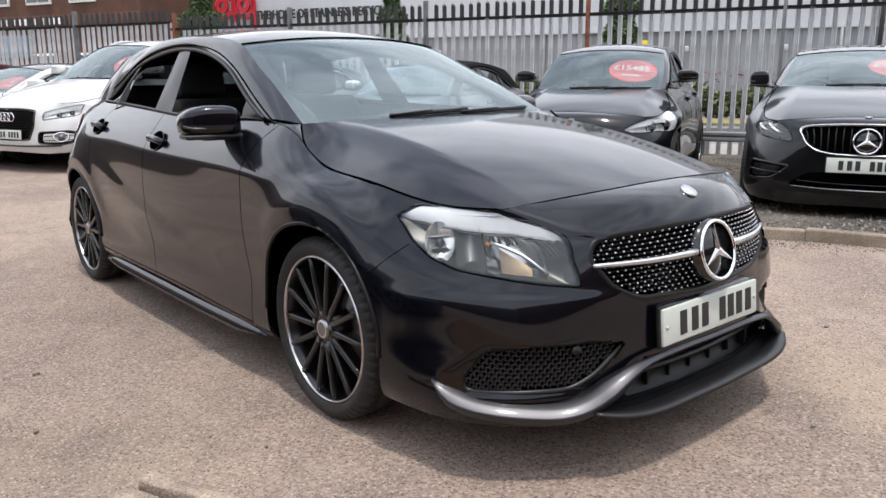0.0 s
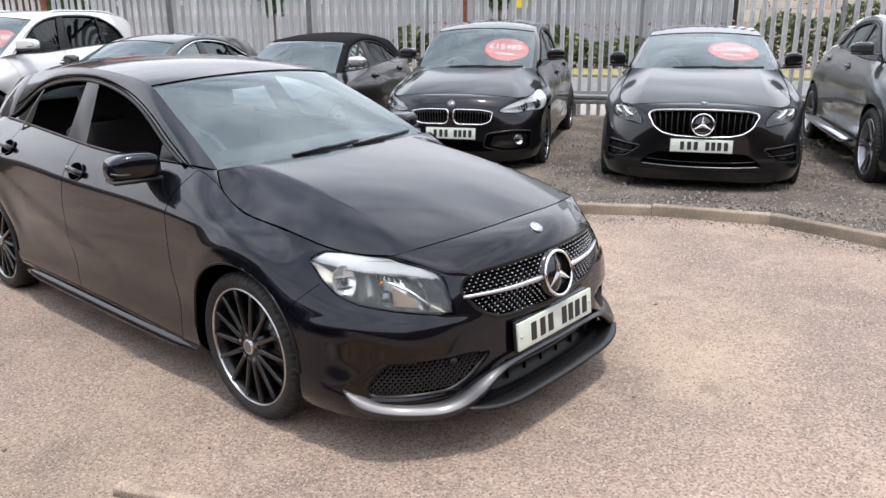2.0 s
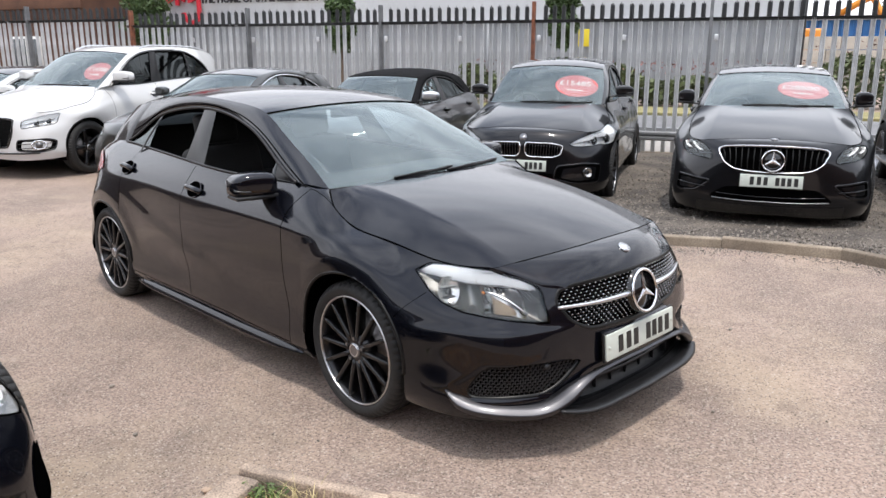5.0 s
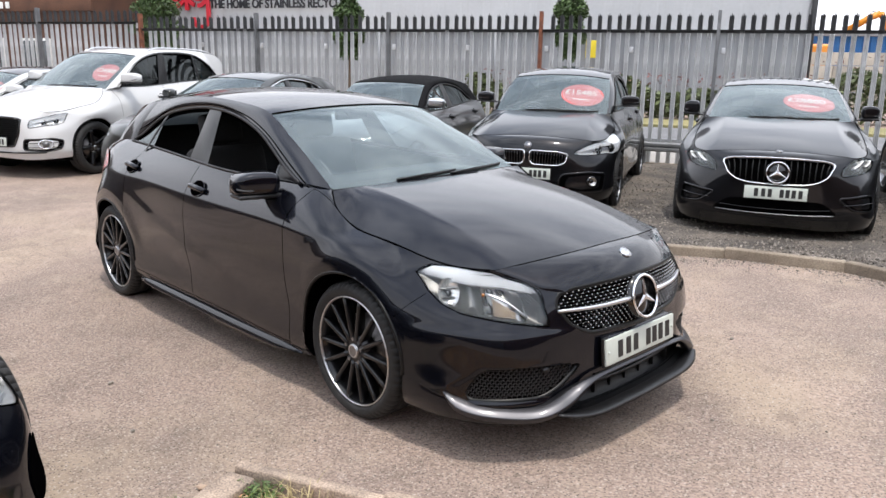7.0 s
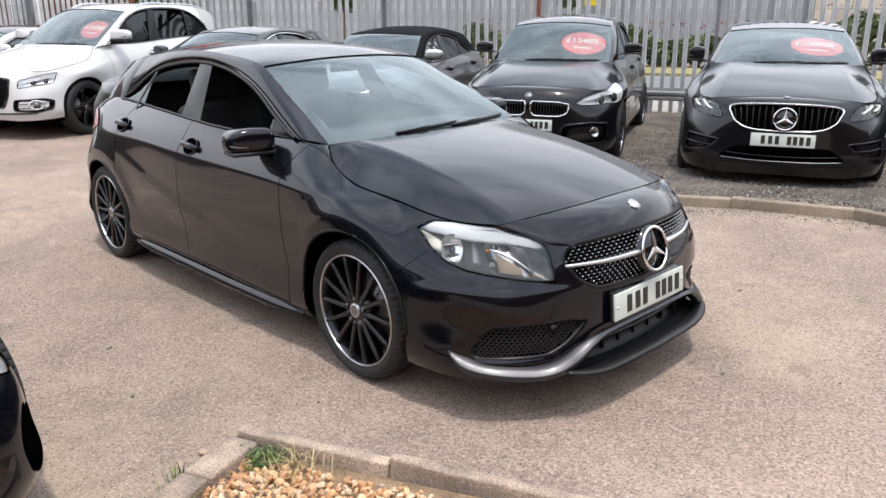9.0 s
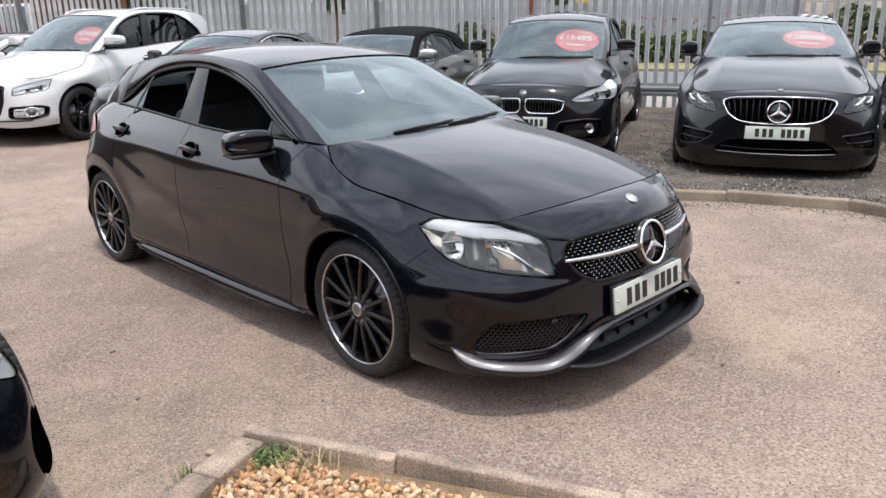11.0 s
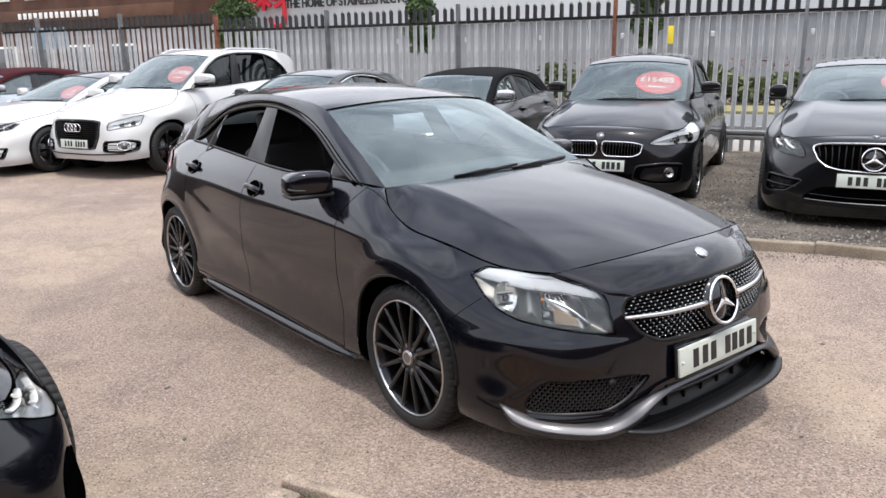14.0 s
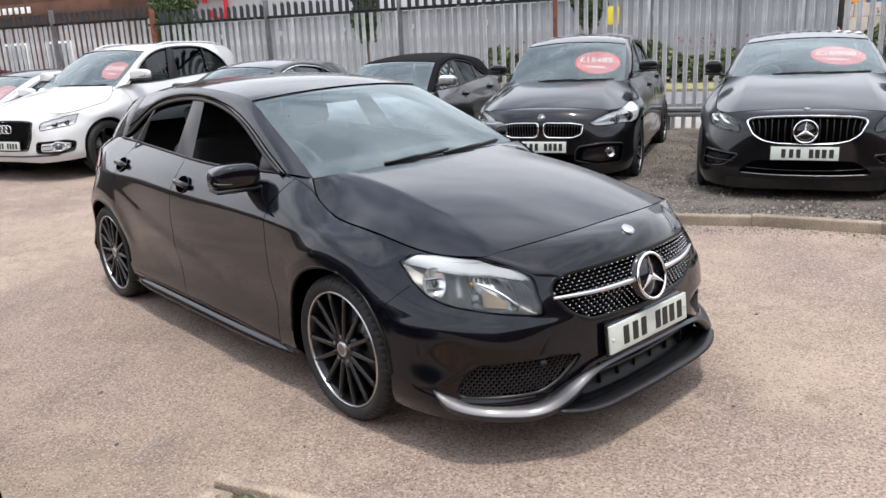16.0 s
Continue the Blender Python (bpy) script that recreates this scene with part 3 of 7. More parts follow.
part("shutter", box(2.3, .08, .95, Matrix.Translation((-.2, -.12, 2.55)), bevel=.02), mat("blue_grey_shutter", (0.16, 0.23, 0.30), .5, vary=.1, scale=2), office, "blue-grey shutter")

# blue store and pale block wall to the side, far across
BLUE = mat("blue_sheeting", (0.03, 0.16, 0.42), .45, vary=.08, scale=2, fine=.05)
store = tagged(empty("blue_store", ROW @ Matrix.Translation((19.3, 34.0, 0))), "low blue sheeted store building", "building")
part_mesh("wall", ribbed(30, 3.35, .35, .05), BLUE, store, smooth=False)
part("core", box(30, 8, 3.3, Matrix.Translation((0, 4.1, 1.65))), BLUE, store, smooth=False)
part("roof", box(30.4, 8.6, .15, Matrix.Translation((0, 4.1, 3.42))), WALL_LOW, store, smooth=False)
blocks = tagged(empty("block_wall", ROW @ Matrix.Translation((17.5, 28.0, 0))), "pale concrete block wall", "wall")
BLOCK = mat("pale_blocks", (0.46, 0.42, 0.36), .9, vary=.12, scale=2, fine=.15, fine_scale=20, each=.12)
bme = bpy.data.meshes.new("block")
tb = box(1.18, .6, .58, bevel=.02)
tb.to_mesh(bme)
tb.free()
bme.materials.append(BLOCK)
for r in range(4):
    for c in range(24):
        ob = new("block", bme)
        ob.parent = blocks
        ob.matrix_local = Matrix.Translation((-14.4 + c * 1.2 + (r % 2) * .6, 0, .3 + r * .6))
# yellow marker on the works wall
tagged(part("yellow_marker_board", box(.40, .05, .60, ROW @ Matrix.Translation((-3.98, WORKS_Y - .25, 2.15)), bevel=.01), mat("yellow_board", (0.75, 0.58, 0.03), .5, vary=.06, scale=5)), "yellow marker board on a grey wall", "sign")

# unseen walls added out of view: dark bands for the car paint to reflect
UNSEEN_WALL = mat("unseen_wall", (0.115, 0.10, 0.092), .9, vary=.1, scale=1.5, fine=.1)
tagged(part("wall_south", box(60, .3, 4.6, ROW @ Matrix.Translation((2, -26, 2.3))), UNSEEN_WALL), "unseen dark wall added for the car paint to reflect", "wall", kind="structure")
tagged(part("wall_east", box(.3, 34, 5.2, pose(13.5, -6, 2.6, 0, 0, 6)), BRICK), "unseen brown brick wall added for the car paint to reflect", "wall", kind="structure")
tagged(part("wall_west", box(26.6, .3, 4.6, pose(-20.3, -14.1, 2.3, 0, 0, 97.7)), UNSEEN_WALL), "unseen dark wall added for the car paint to reflect", "wall", kind="structure")


# ---- trees and hedge ----
def leaf_mesh(count, pick, size, rnd):
    """Many small two-sided leaf blades, placed by pick()."""
    verts, faces = [], []
    for k in range(count):
        p = pick()
        a = Vector((rnd.gauss(0, 1), rnd.gauss(0, 1), rnd.gauss(0, .8))).normalized()
        b = a.cross(Vector((rnd.gauss(0, 1), rnd.gauss(0, 1), rnd.gauss(0, 1)))).normalized()
        s = size * rnd.uniform(.6, 1.4)
        i = len(verts)
        verts += [p - a * s, p + b * s * .45 + a * s * .1, p + a * s, p - b * s * .45 + a * s * .1]
        faces.append((i, i + 1, i + 2, i + 3))
    me = bpy.data.meshes.new("leaves")
    me.from_pydata([tuple(v) for v in verts], [], faces)
    me.update()
    return me


def young_tree(m, h, r, seed):
    """A slim dark tree: tapered stem, limbs and a ragged upright crown."""
    rnd = random.Random(seed)
    t = tagged(empty("tree", m), "slim dark green upright tree by a grey wall", "tree", "trees along the road")
    bm = sweep(spline([(0, 0, 0), (.03, .02, h * .4), (0, 0, h * .95)], 10), ring(.055, .055, 8), scale=np.linspace(1, .25, 10))
    part("trunk", bm, BARK, t)
    z0 = h * .37
    for k in range(12):
        a, z = rnd.uniform(0, 6.28), z0 + (h - z0) * rnd.uniform(0, .8)
        q = r * .7 * (1 - (z - z0) / (h - z0)) ** .5
        part("limb", sweep(spline([(0, 0, z), (q * .5 * math.cos(a), q * .5 * math.sin(a), z + .25), (q * math.cos(a), q * math.sin(a), z + .7)], 5), ring(.014, .014, 5), scale=np.linspace(1, .4, 5)), BARK, t)

    def pick():
        f = rnd.random() ** .8
        w = r * math.sin(math.pi * min(1, (.12 + .88 * f)) ** .75) * (1 + .25 * math.sin(f * 23 + seed))
        a = rnd.uniform(0, 6.28)
        d = w * rnd.random() ** .4
        return Vector((d * math.cos(a), d * math.sin(a), z0 + (h - z0) * f + rnd.gauss(0, .05)))
    tagged(part_mesh("crown", leaf_mesh(7000, pick, .075, rnd), LEAF_DARK, t, smooth=False), kind="")
    return t


for x, y, h, r, s in ((-20.5, 12.2, 4.7, .95, 1), (-11.62, 11.4, 4.45, .48, 2), (-3.95, 11.4, 4.7, .48, 3)):
    young_tree(ROW @ Matrix.Translation((x, y, .05)), h, r, s)


def hedge(x0, x1, y, h, seed, count, flowers):
    rnd = random.Random(seed)
    root = tagged(empty("hedge", ROW @ Matrix.Translation((0, y, .05))), "loose green hedge with dead reddish flower heads", "hedge", kind="stuff")

    def pick():
        x = rnd.uniform(x0, x1)
        top = h * (.72 + .28 * math.sin(x * 1.9 + seed) * math.sin(x * .63))
        z = top * rnd.random() ** .7
        return Vector((x, rnd.gauss(0, .35), z))
    part_mesh("foliage", leaf_mesh(count, pick, .10, rnd), LEAF, root, smooth=False)
    part_mesh("flowers", leaf_mesh(flowers, lambda: Vector((rnd.uniform(x0, x1), rnd.gauss(-.2, .3), h * rnd.uniform(.75, 1.1))), .06, rnd), mat("dead_flowers", (0.17, 0.062, 0.055), .7, vary=.3, scale=4, isle=.4), root, "reddish flower heads", smooth=False)


hedge(-7.5, 3.2, 12.4, 1.25, 3, 9000, 300)
hedge(3.2, 26, 13.5, 2.0, 5, 16000, 200)


# ---- cars: feature lines of a five-door hatchback, front axle at the origin, x forward ----
# each line runs round half the body, from the middle of the nose over the side to the middle of the tail
def half_lines():
    foot = [(0.885, 0, .165), (.875, .25, .16), (.83, .48, .155), (.73, .66, .16), (.58, .77, .17), (.40, .815, .18), (0, .80, .18), (-.42, .785, .165),
            (-1.0, .785, .16), (-1.7, .785, .165), (-2.25, .79, .17), (-2.7, .80, .2), (-3.1, .78, .22), (-3.3, .62, .24), (-3.42, .35, .25), (-3.44, 0, .25)]
    low = [(.925, 0, .235), (.915, .25, .235), (.87, .48, .24), (.77, .67, .245), (.61, .79, .25), (.42, .84, .25), (0, .845, .25), (-.42, .835, .225),
           (-1.0, .825, .225), (-1.7, .825, .235), (-2.25, .84, .25), (-2.7, .85, .27), (-3.1, .82, .3), (-3.35, .65, .32), (-3.5, .35, .33), (-3.53, 0, .33)]
    bump = [(.93, 0, .37), (.918, .25, .37), (.878, .47, .37), (.783, .66, .375), (.615, .775, .38), (.425, .835, .385), (0, .855, .39), (-.42, .835, .37),
            (-1.0, .822, .37), (-1.7, .828, .38), (-2.25, .842, .40), (-2.7, .858, .42), (-3.08, .80, .44), (-3.38, .67, .45), (-3.53, .36, .46), (-3.56, 0, .46)]
    mid = [(.935, 0, .53), (.915, .25, .53), (.862, .462, .53), (.755, .645, .535), (.585, .762, .55), (.395, .825, .565), (0, .87, .585), (-.42, .852, .55),
           (-1.0, .842, .55), (-1.7, .846, .56), (-2.25, .85, .58), (-2.7, .86, .61), (-3.08, .79, .61), (-3.33, .60, .6), (-3.5, .36, .6), (-3.53, 0, .6)]
    lamp = [(.927, 0, .672), (.90, .25, .668), (.828, .447, .658), (.702, .608, .650), (.53, .716, .655), (.36, .778, .675), (0, .852, .725), (-.42, .85, .735),
            (-1.0, .842, .74), (-1.7, .842, .76), (-2.25, .835, .78), (-2.7, .835, .80), (-3.05, .745, .78), (-3.27, .57, .76), (-3.45, .36, .76), (-3.48, 0, .76)]
    brow = [(.852, 0, .771), (.828, .25, .762), (.752, .475, .728), (.645, .605, .716), (.488, .697, .726), (.305, .745, .745), (-.04, .795, .805), (-.42, .805, .87),
            (-1.0, .795, .885), (-1.7, .79, .905), (-2.25, .775, .925), (-2.7, .755, .945), (-3.0, .70, .962), (-3.24, .585, .945), (-3.38, .33, .91), (-3.4, 0, .91)]
    belt = [(.752, 0, .803), (.733, .27, .795), (.665, .515, .774), (.61, .608, .763), (.435, .683, .772), (.22, .706, .806), (-.13, .717, .857), (-.385, .690, .968),
            (-1.0, .712, .995), (-1.7, .70, 1.02), (-2.25, .66, 1.045), (-2.65, .625, 1.058), (-2.95, .602, 1.055), (-3.17, .53, 1.03), (-3.26, .30, 1.02), (-3.28, 0, 1.02)]
    return np.array([foot, low, bump, mid, lamp, brow, belt], float)


KNOT_X = (1.0, 0.0, -0.35, -1.12, -1.8, -2.7, -3.56)     # nose, front axle, cowl, head of the windscreen, middle pillar, rear axle, tail
KNOT_Z = (0.0, 0.16, 0.53, 0.83, 1.0, 1.43)              # ground, foot, bumper, bonnet's lip, belt, roof


class Shape:
    """The lines of the hatchback, carried over to another car's proportions, as one smooth skin."""

    def __init__(self, xs=KNOT_X, zs=KNOT_Z, wide=1.0, top_wide=1.0, blunt=0.0, shoulder=0.0):
        self.xs, self.zs, self.wide, self.top_wide, self.blunt, self.shoulder = xs, zs, wide, top_wide, blunt, shoulder
        half = self.map(half_lines())
        left = half[:, ::-1]
        right = half * np.array([1, -1, 1])
        self.net = np.concatenate([right[:, ::-1], left[:, ::-1][:, 1:]], 1)
        d = np.linalg.norm(np.diff(self.net[3], axis=0), axis=1)
        self.uk = np.concatenate([[0], np.cumsum(d)])
        self.uk -= self.uk[15]
        self.vk = np.array([0, .09, .22, .385, .54, .67, .80])
        us, vs = np.linspace(self.uk[0], self.uk[-1], 900), np.linspace(0, .8, 90)
        self.su, self.sv = np.meshgrid(us, vs)
        self.sp = self.at(self.su, self.sv)

    def map(self, p):
        p = np.array(p, float)
        x = np.interp(-p[..., 0], [-k for k in KNOT_X], [-k for k in self.xs])
        z = np.interp(p[..., 2], KNOT_Z, self.zs)
        f = np.clip((p[..., 2] - 0.98) / 0.2, 0, 1)
        y = p[..., 1] * (self.wide * (1 - f) + self.wide * self.top_wide * f)
        if self.shoulder:
            y = y * (1 + self.shoulder * np.clip((p[..., 2] - .60) / .17, 0, 1) * np.clip((p[..., 0] + .36) / .25, 0, 1) * np.clip((1.02 - p[..., 2]) / .05, 0, 1))
        if self.blunt:
            x = x + np.where(p[..., 0] > 0.2, self.blunt * (np.abs(p[..., 1]) / 0.7) ** 2, 0)
        return np.stack([-x, y, z], -1)

    def at(self, u, v):
        u, v = np.asarray(u, float), np.asarray(v, float)
        bu, bv = basis(self.uk, u.ravel()), basis(self.vk, v.ravel())
        return np.einsum("nr,rcd,nc->nd", bv, self.net, bu).reshape(*u.shape, 3)

    def normal(self, u, v, e=0.004):
        n = np.cross(self.at(u + e, v) - self.at(u - e, v), self.at(u, v + e) - self.at(u, v - e))
        return n / np.linalg.norm(n, axis=-1)[..., None]

    def near(self, points):
        """The skin's own coordinates of the places nearest to the points."""
        out = []
        for p in np.asarray(points, float):
            d = np.linalg.norm(self.sp - p, axis=-1)
            j, i = np.unravel_index(np.argmin(d), d.shape)
            q = np.array([self.su[j, i], self.sv[j, i]])
            for _ in range(4):
                e = 1e-3
                s0 = self.at(q[:1], q[1:])[0]
                jac = np.stack([(self.at(q[:1] + e, q[1:])[0] - s0) / e, (self.at(q[:1], q[1:] + e)[0] - s0) / e], -1)
                q = q + np.clip(np.linalg.lstsq(jac, p - s0, rcond=None)[0], -.02, .02)
                q[1] = np.clip(q[1], 0, .8)
            out.append(q)
        return np.array(out)


def inside(poly, u, v):
    """Which places lie inside a closed outline."""
    res = np.zeros(u.shape, bool)
    n = len(poly)
    for i in range(n):
        (a, b), (c, d) = poly[i], poly[(i + 1) % n]
        cross = ((b > v) != (d > v)) & (u < (c - a) * (v - b) / (d - b + 1e-12) + a)
        res ^= cross
    return res


def skin(shape, u0, u1, v0, v1, step=0.02, holes=(), arches=(), off=0.0, lines=None):
    """A panel of the body between two lengths round it and two heights, with holes and wheel arches left out."""
    nu, nv = max(3, int(abs(u1 - u0) / step)), max(3, int((v1 - v0) / step))
    u, v = np.meshgrid(np.linspace(u0, u1, nu), np.linspace(v0, v1, nv))
    pts = shape.at(u, v)
    if off:
        pts = pts + off * shape.normal(u, v)
    elif lines:
        pts = pts + lines(pts)[..., None] * shape.normal(u, v)
    keep = np.ones((nv - 1, nu - 1), bool)
    for h in holes:
        i = inside(h, u, v)
        keep &= ~(i[:-1, :-1] & i[1:, :-1] & i[:-1, 1:] & i[1:, 1:])
    for xc, zc, r in arches:
        d = np.hypot(pts[..., 0] - xc, pts[..., 2] - zc)
        i = (d < r) & (np.abs(pts[..., 1]) > 0.4)
        keep &= ~(i[:-1, :-1] & i[1:, :-1] & i[:-1, 1:] & i[1:, 1:])
        k = np.where(i, r / np.maximum(d, 1e-6), 1.0)
        pts[..., 0] = xc + (pts[..., 0] - xc) * k
        pts[..., 2] = zc + (pts[..., 2] - zc) * k
    return from_grid(pts, keep)


def outline(shape, points, n=48, snap=True):
    """A closed smooth-cornered outline on the skin through the given places."""
    q = shape.near(points)
    q = np.concatenate([q, q[:1]])
    k = np.concatenate([[0], np.cumsum(np.linalg.norm(np.diff(q, axis=0), axis=1))])
    t = np.linspace(0, k[-1], n, endpoint=False)
    return np.stack([np.interp(t, k, q[:, 0]), np.interp(t, k, q[:, 1])], -1)


def round_off(poly, times=2):
    for _ in range(times):
        poly = (np.roll(poly, 1, 0) + 2 * poly + np.roll(poly, -1, 0)) / 4
    return poly


def grown(poly, by):
    """An outline moved outwards by a width."""
    t = np.roll(poly, -1, 0) - np.roll(poly, 1, 0)
    t /= np.linalg.norm(t, axis=1)[:, None] + 1e-9
    area = np.sum(poly[:, 0] * np.roll(poly[:, 1], -1) - poly[:, 1] * np.roll(poly[:, 0], -1))
    return poly + (1 if area > 0 else -1) * by * np.stack([t[:, 1], -t[:, 0]], -1)


def patch(shape, poly, off=0.0, rings=7, sink=0.0, power=2.0):
    """A sheet that fills an outline, off above the skin, sunk in its middle."""
    c = poly.mean(0)
    f = np.linspace(1, 0.02, rings)
    q = c + f[:, None, None] * (poly - c)[None]
    pts = shape.at(q[..., 0], q[..., 1])
    n = shape.normal(q[..., 0], q[..., 1])
    h = off - sink * (1 - f**power)
    return from_grid(pts + h[:, None, None] * n, close=True)


def rim_band(shape, poly, a, b, ha, hb, top=None):
    """A band along an outline, from a width a to b outside it, with heights at both edges."""
    t = top if top is not None else max(ha, hb) + 0.002
    q = np.stack([grown(poly, a), grown(poly, a * .75 + b * .25), grown(poly, a * .25 + b * .75), grown(poly, b)])
    pts = shape.at(q[..., 0], q[..., 1])
    n = shape.normal(q[..., 0], q[..., 1])
    return from_grid(pts + np.array([ha, t, t, hb])[:, None, None] * n, close=True)


def coons(bottom, top, left, right, bulge=0.0, axis=(0, 0, 1)):
    """A four-sided sheet between four edge curves (arrays of points)."""
    nu, nv = len(bottom), len(left)
    s, t = np.linspace(0, 1, nu)[None, :, None], np.linspace(0, 1, nv)[:, None, None]
    p = (1 - t) * bottom[None] + t * top[None] + (1 - s) * left[:, None] + s * right[:, None]
    p = p - ((1 - s) * (1 - t) * bottom[0] + s * (1 - t) * bottom[-1] + (1 - s) * t * top[0] + s * t * top[-1])
    return p + bulge * (16 * s * (1 - s) * t * (1 - t)) * np.asarray(axis, float)


def mirrored(p):
    return p * np.array([1, -1, 1])


def tyre_mesh(r, w, rim, blocks=60):
    """A tyre about the y axis with cut tread blocks and rounded shoulders."""
    prof = [(rim - .008, -w * .40), (rim + .006, -w * .46), (rim + (r - rim) * .45, -w * .52), (r - .022, -w * .49), (r - .008, -w * .43), (r - .001, -w * .36), (r, -w * .19),
            (r - .007, -w * .175), (r - .007, -w * .145), (r, -w * .13), (r, w * .13), (r - .007, w * .145), (r - .007, w * .175), (r, w * .19),
            (r - .001, w * .36), (r - .008, w * .43), (r - .022, w * .49), (rim + (r - rim) * .45, w * .52), (rim + .006, w * .46), (rim - .008, w * .40)]
    n = blocks * 4
    a = ((np.arange(n) // 4) + np.array([0, .07, .15, .22])[np.arange(n) % 4]) * 2 * math.pi / blocks
    p = np.array(prof)
    rad = np.repeat(p[:, 0][:, None], n, 1)
    cut = (np.arange(n) % 4 == 1) | (np.arange(n) % 4 == 2)
    for k in (4, 5, 14, 15):
        rad[k, cut] -= .0055
    pts = np.stack([rad * np.cos(a), np.repeat(p[:, 1][:, None], n, 1), rad * np.sin(a)], -1)
    return from_grid(pts[::-1], close=True)


def lathe(prof, n=48):
    """A ring about the y axis from (radius, y) pairs."""
    p = np.array(prof, float)
    a = np.arange(n) * 2 * math.pi / n
    pts = np.stack([p[:, 0][:, None] * np.cos(a), np.repeat(p[:, 1][:, None], n, 1), p[:, 0][:, None] * np.sin(a)], -1)
    return from_grid(pts, close=True)


def wheel(car, x, y, r, rim, spokes, style, turn=0.0, w=0.22, tone=None, lip=None, out=0.0):
    """A wheel with tyre, rim, spokes, brake disc and hub cap; y > 0 on the car's left."""
    side = 1 if y > 0 else -1
    hub = empty("wheel")
    hub.parent = car
    hub.matrix_local = pose(x, y, r, 0, 0, turn) @ Matrix.Diagonal((1, side, 1, 1)) if side > 0 else pose(x, y, r, 0, 0, 180 + turn)
    part_mesh("tyre", tyre_mesh(r, w, rim), RUBBER, hub, "black rubber tyre with cut tread")
    f = w * .47
    tone, lip = tone or RIM_BLACK, lip or ALLOY
    part_mesh("rim", lathe([(rim - .012, -f), (rim - .03, -f * .5), (rim - .03, f * .55), (rim - .0115, f * .88)]), tone, hub)
    part_mesh("rim_lip", lathe([(rim - .0085, f * .86), (rim - .0075, f * .94), (rim - .0045, f * .985), (rim - .0005, f * .97), (rim + .002, f * .86)], 72), lip, hub, "polished outer lip")
    part_mesh("brake_disc", lathe([(.16, -.005), (.162, .01), (.07, .01), (.065, .03), (.0, .03)]), DISC, hub)
    bm = bmesh.new()
    for k in range(spokes):
        a = 2 * math.pi * (k + 0.5 * (style == "twin") * 0) / spokes
        for arm in ((-.045, .045) if style == "twin" else (0,)):
            b = a + arm * 2.2
            c = a + arm
            p0 = np.array([.052 * math.cos(c), f * .55 + out, .052 * math.sin(c)])
            p1 = np.array([rim * .55 * math.cos((b + c) / 2), f * .66 + out * .75, rim * .55 * math.sin((b + c) / 2)])
            p2 = np.array([(rim - .011) * math.cos(b), f * .88, (rim - .011) * math.sin(b)])
            wd = 0.0105 if style != "broad" else 0.028
            line = spline([p0, p1, p2], 7)
            sub = sweep(line, [(-wd * 1.1, -.034), (-wd * .95, .002), (-wd * .62, .008), (wd * .62, .008), (wd * .95, .002), (wd * 1.1, -.034)], up=(0, 1, 0), scale=np.linspace(1.15, .8, 7))
            tmp = bpy.data.meshes.new("t")
            sub.to_mesh(tmp)
            sub.free()
            bm.from_mesh(tmp)
            bpy.data.meshes.remove(tmp)
    part("spokes", bm, tone, hub)
    part_mesh("hub", lathe([(.088, f * .25), (.086, f * .44), (.078, f * .55 + out), (.05, f * .60 + out), (.03, f * .60 + out)], 32), tone, hub)
    for k in range(5):
        a = 2 * math.pi * k / 5 + .3
        part("wheel_bolt", cyl(.009, .016, Matrix.Translation((.056 * math.cos(a), f * .60 + out, .056 * math.sin(a))) @ pose(0, 0, 0, 90), 6), ALLOY_GREY, hub, smooth=False)
    part_mesh("hub_cap", lathe([(.034, f * .57 + out), (.033, f * .68 + out), (.028, f * .70 + out), (.014, f * .69 + out), (.0, f * .685 + out)], 32), ALLOY_GREY, hub, "grey hub cap")
    part_mesh("cap_ring", lathe([(.030, f * .695 + out), (.028, f * .72 + out), (.024, f * .70 + out)], 28), SATIN, hub)
    return hub


def number_plate(car, m):
    """A white plate on a black holder; its characters are plain bars."""
    pl = part("number_plate", box(.012, .52, .111, bevel=.004), PLATE, car, "white number plate with dark bars")
    pl.matrix_local = m
    part("plate_holder", box(.010, .535, .124, Matrix.Translation((-.009, 0, 0)), bevel=.003), TRIM, pl)
    for y in (.205, .150, .100, .052, -.045, -.100, -.160):
        part("bar", box(.002, .034, .072, Matrix.Translation((.0068, y, 0)), bevel=.0), INK, pl, smooth=False)
    for y in (.243, -.243):
        part("plate_screw", cyl(.006, .004, Matrix.Translation((.0075, y, 0)) @ pose(0, 0, 0, 0, 90), 10), PLATE, pl)
    return pl


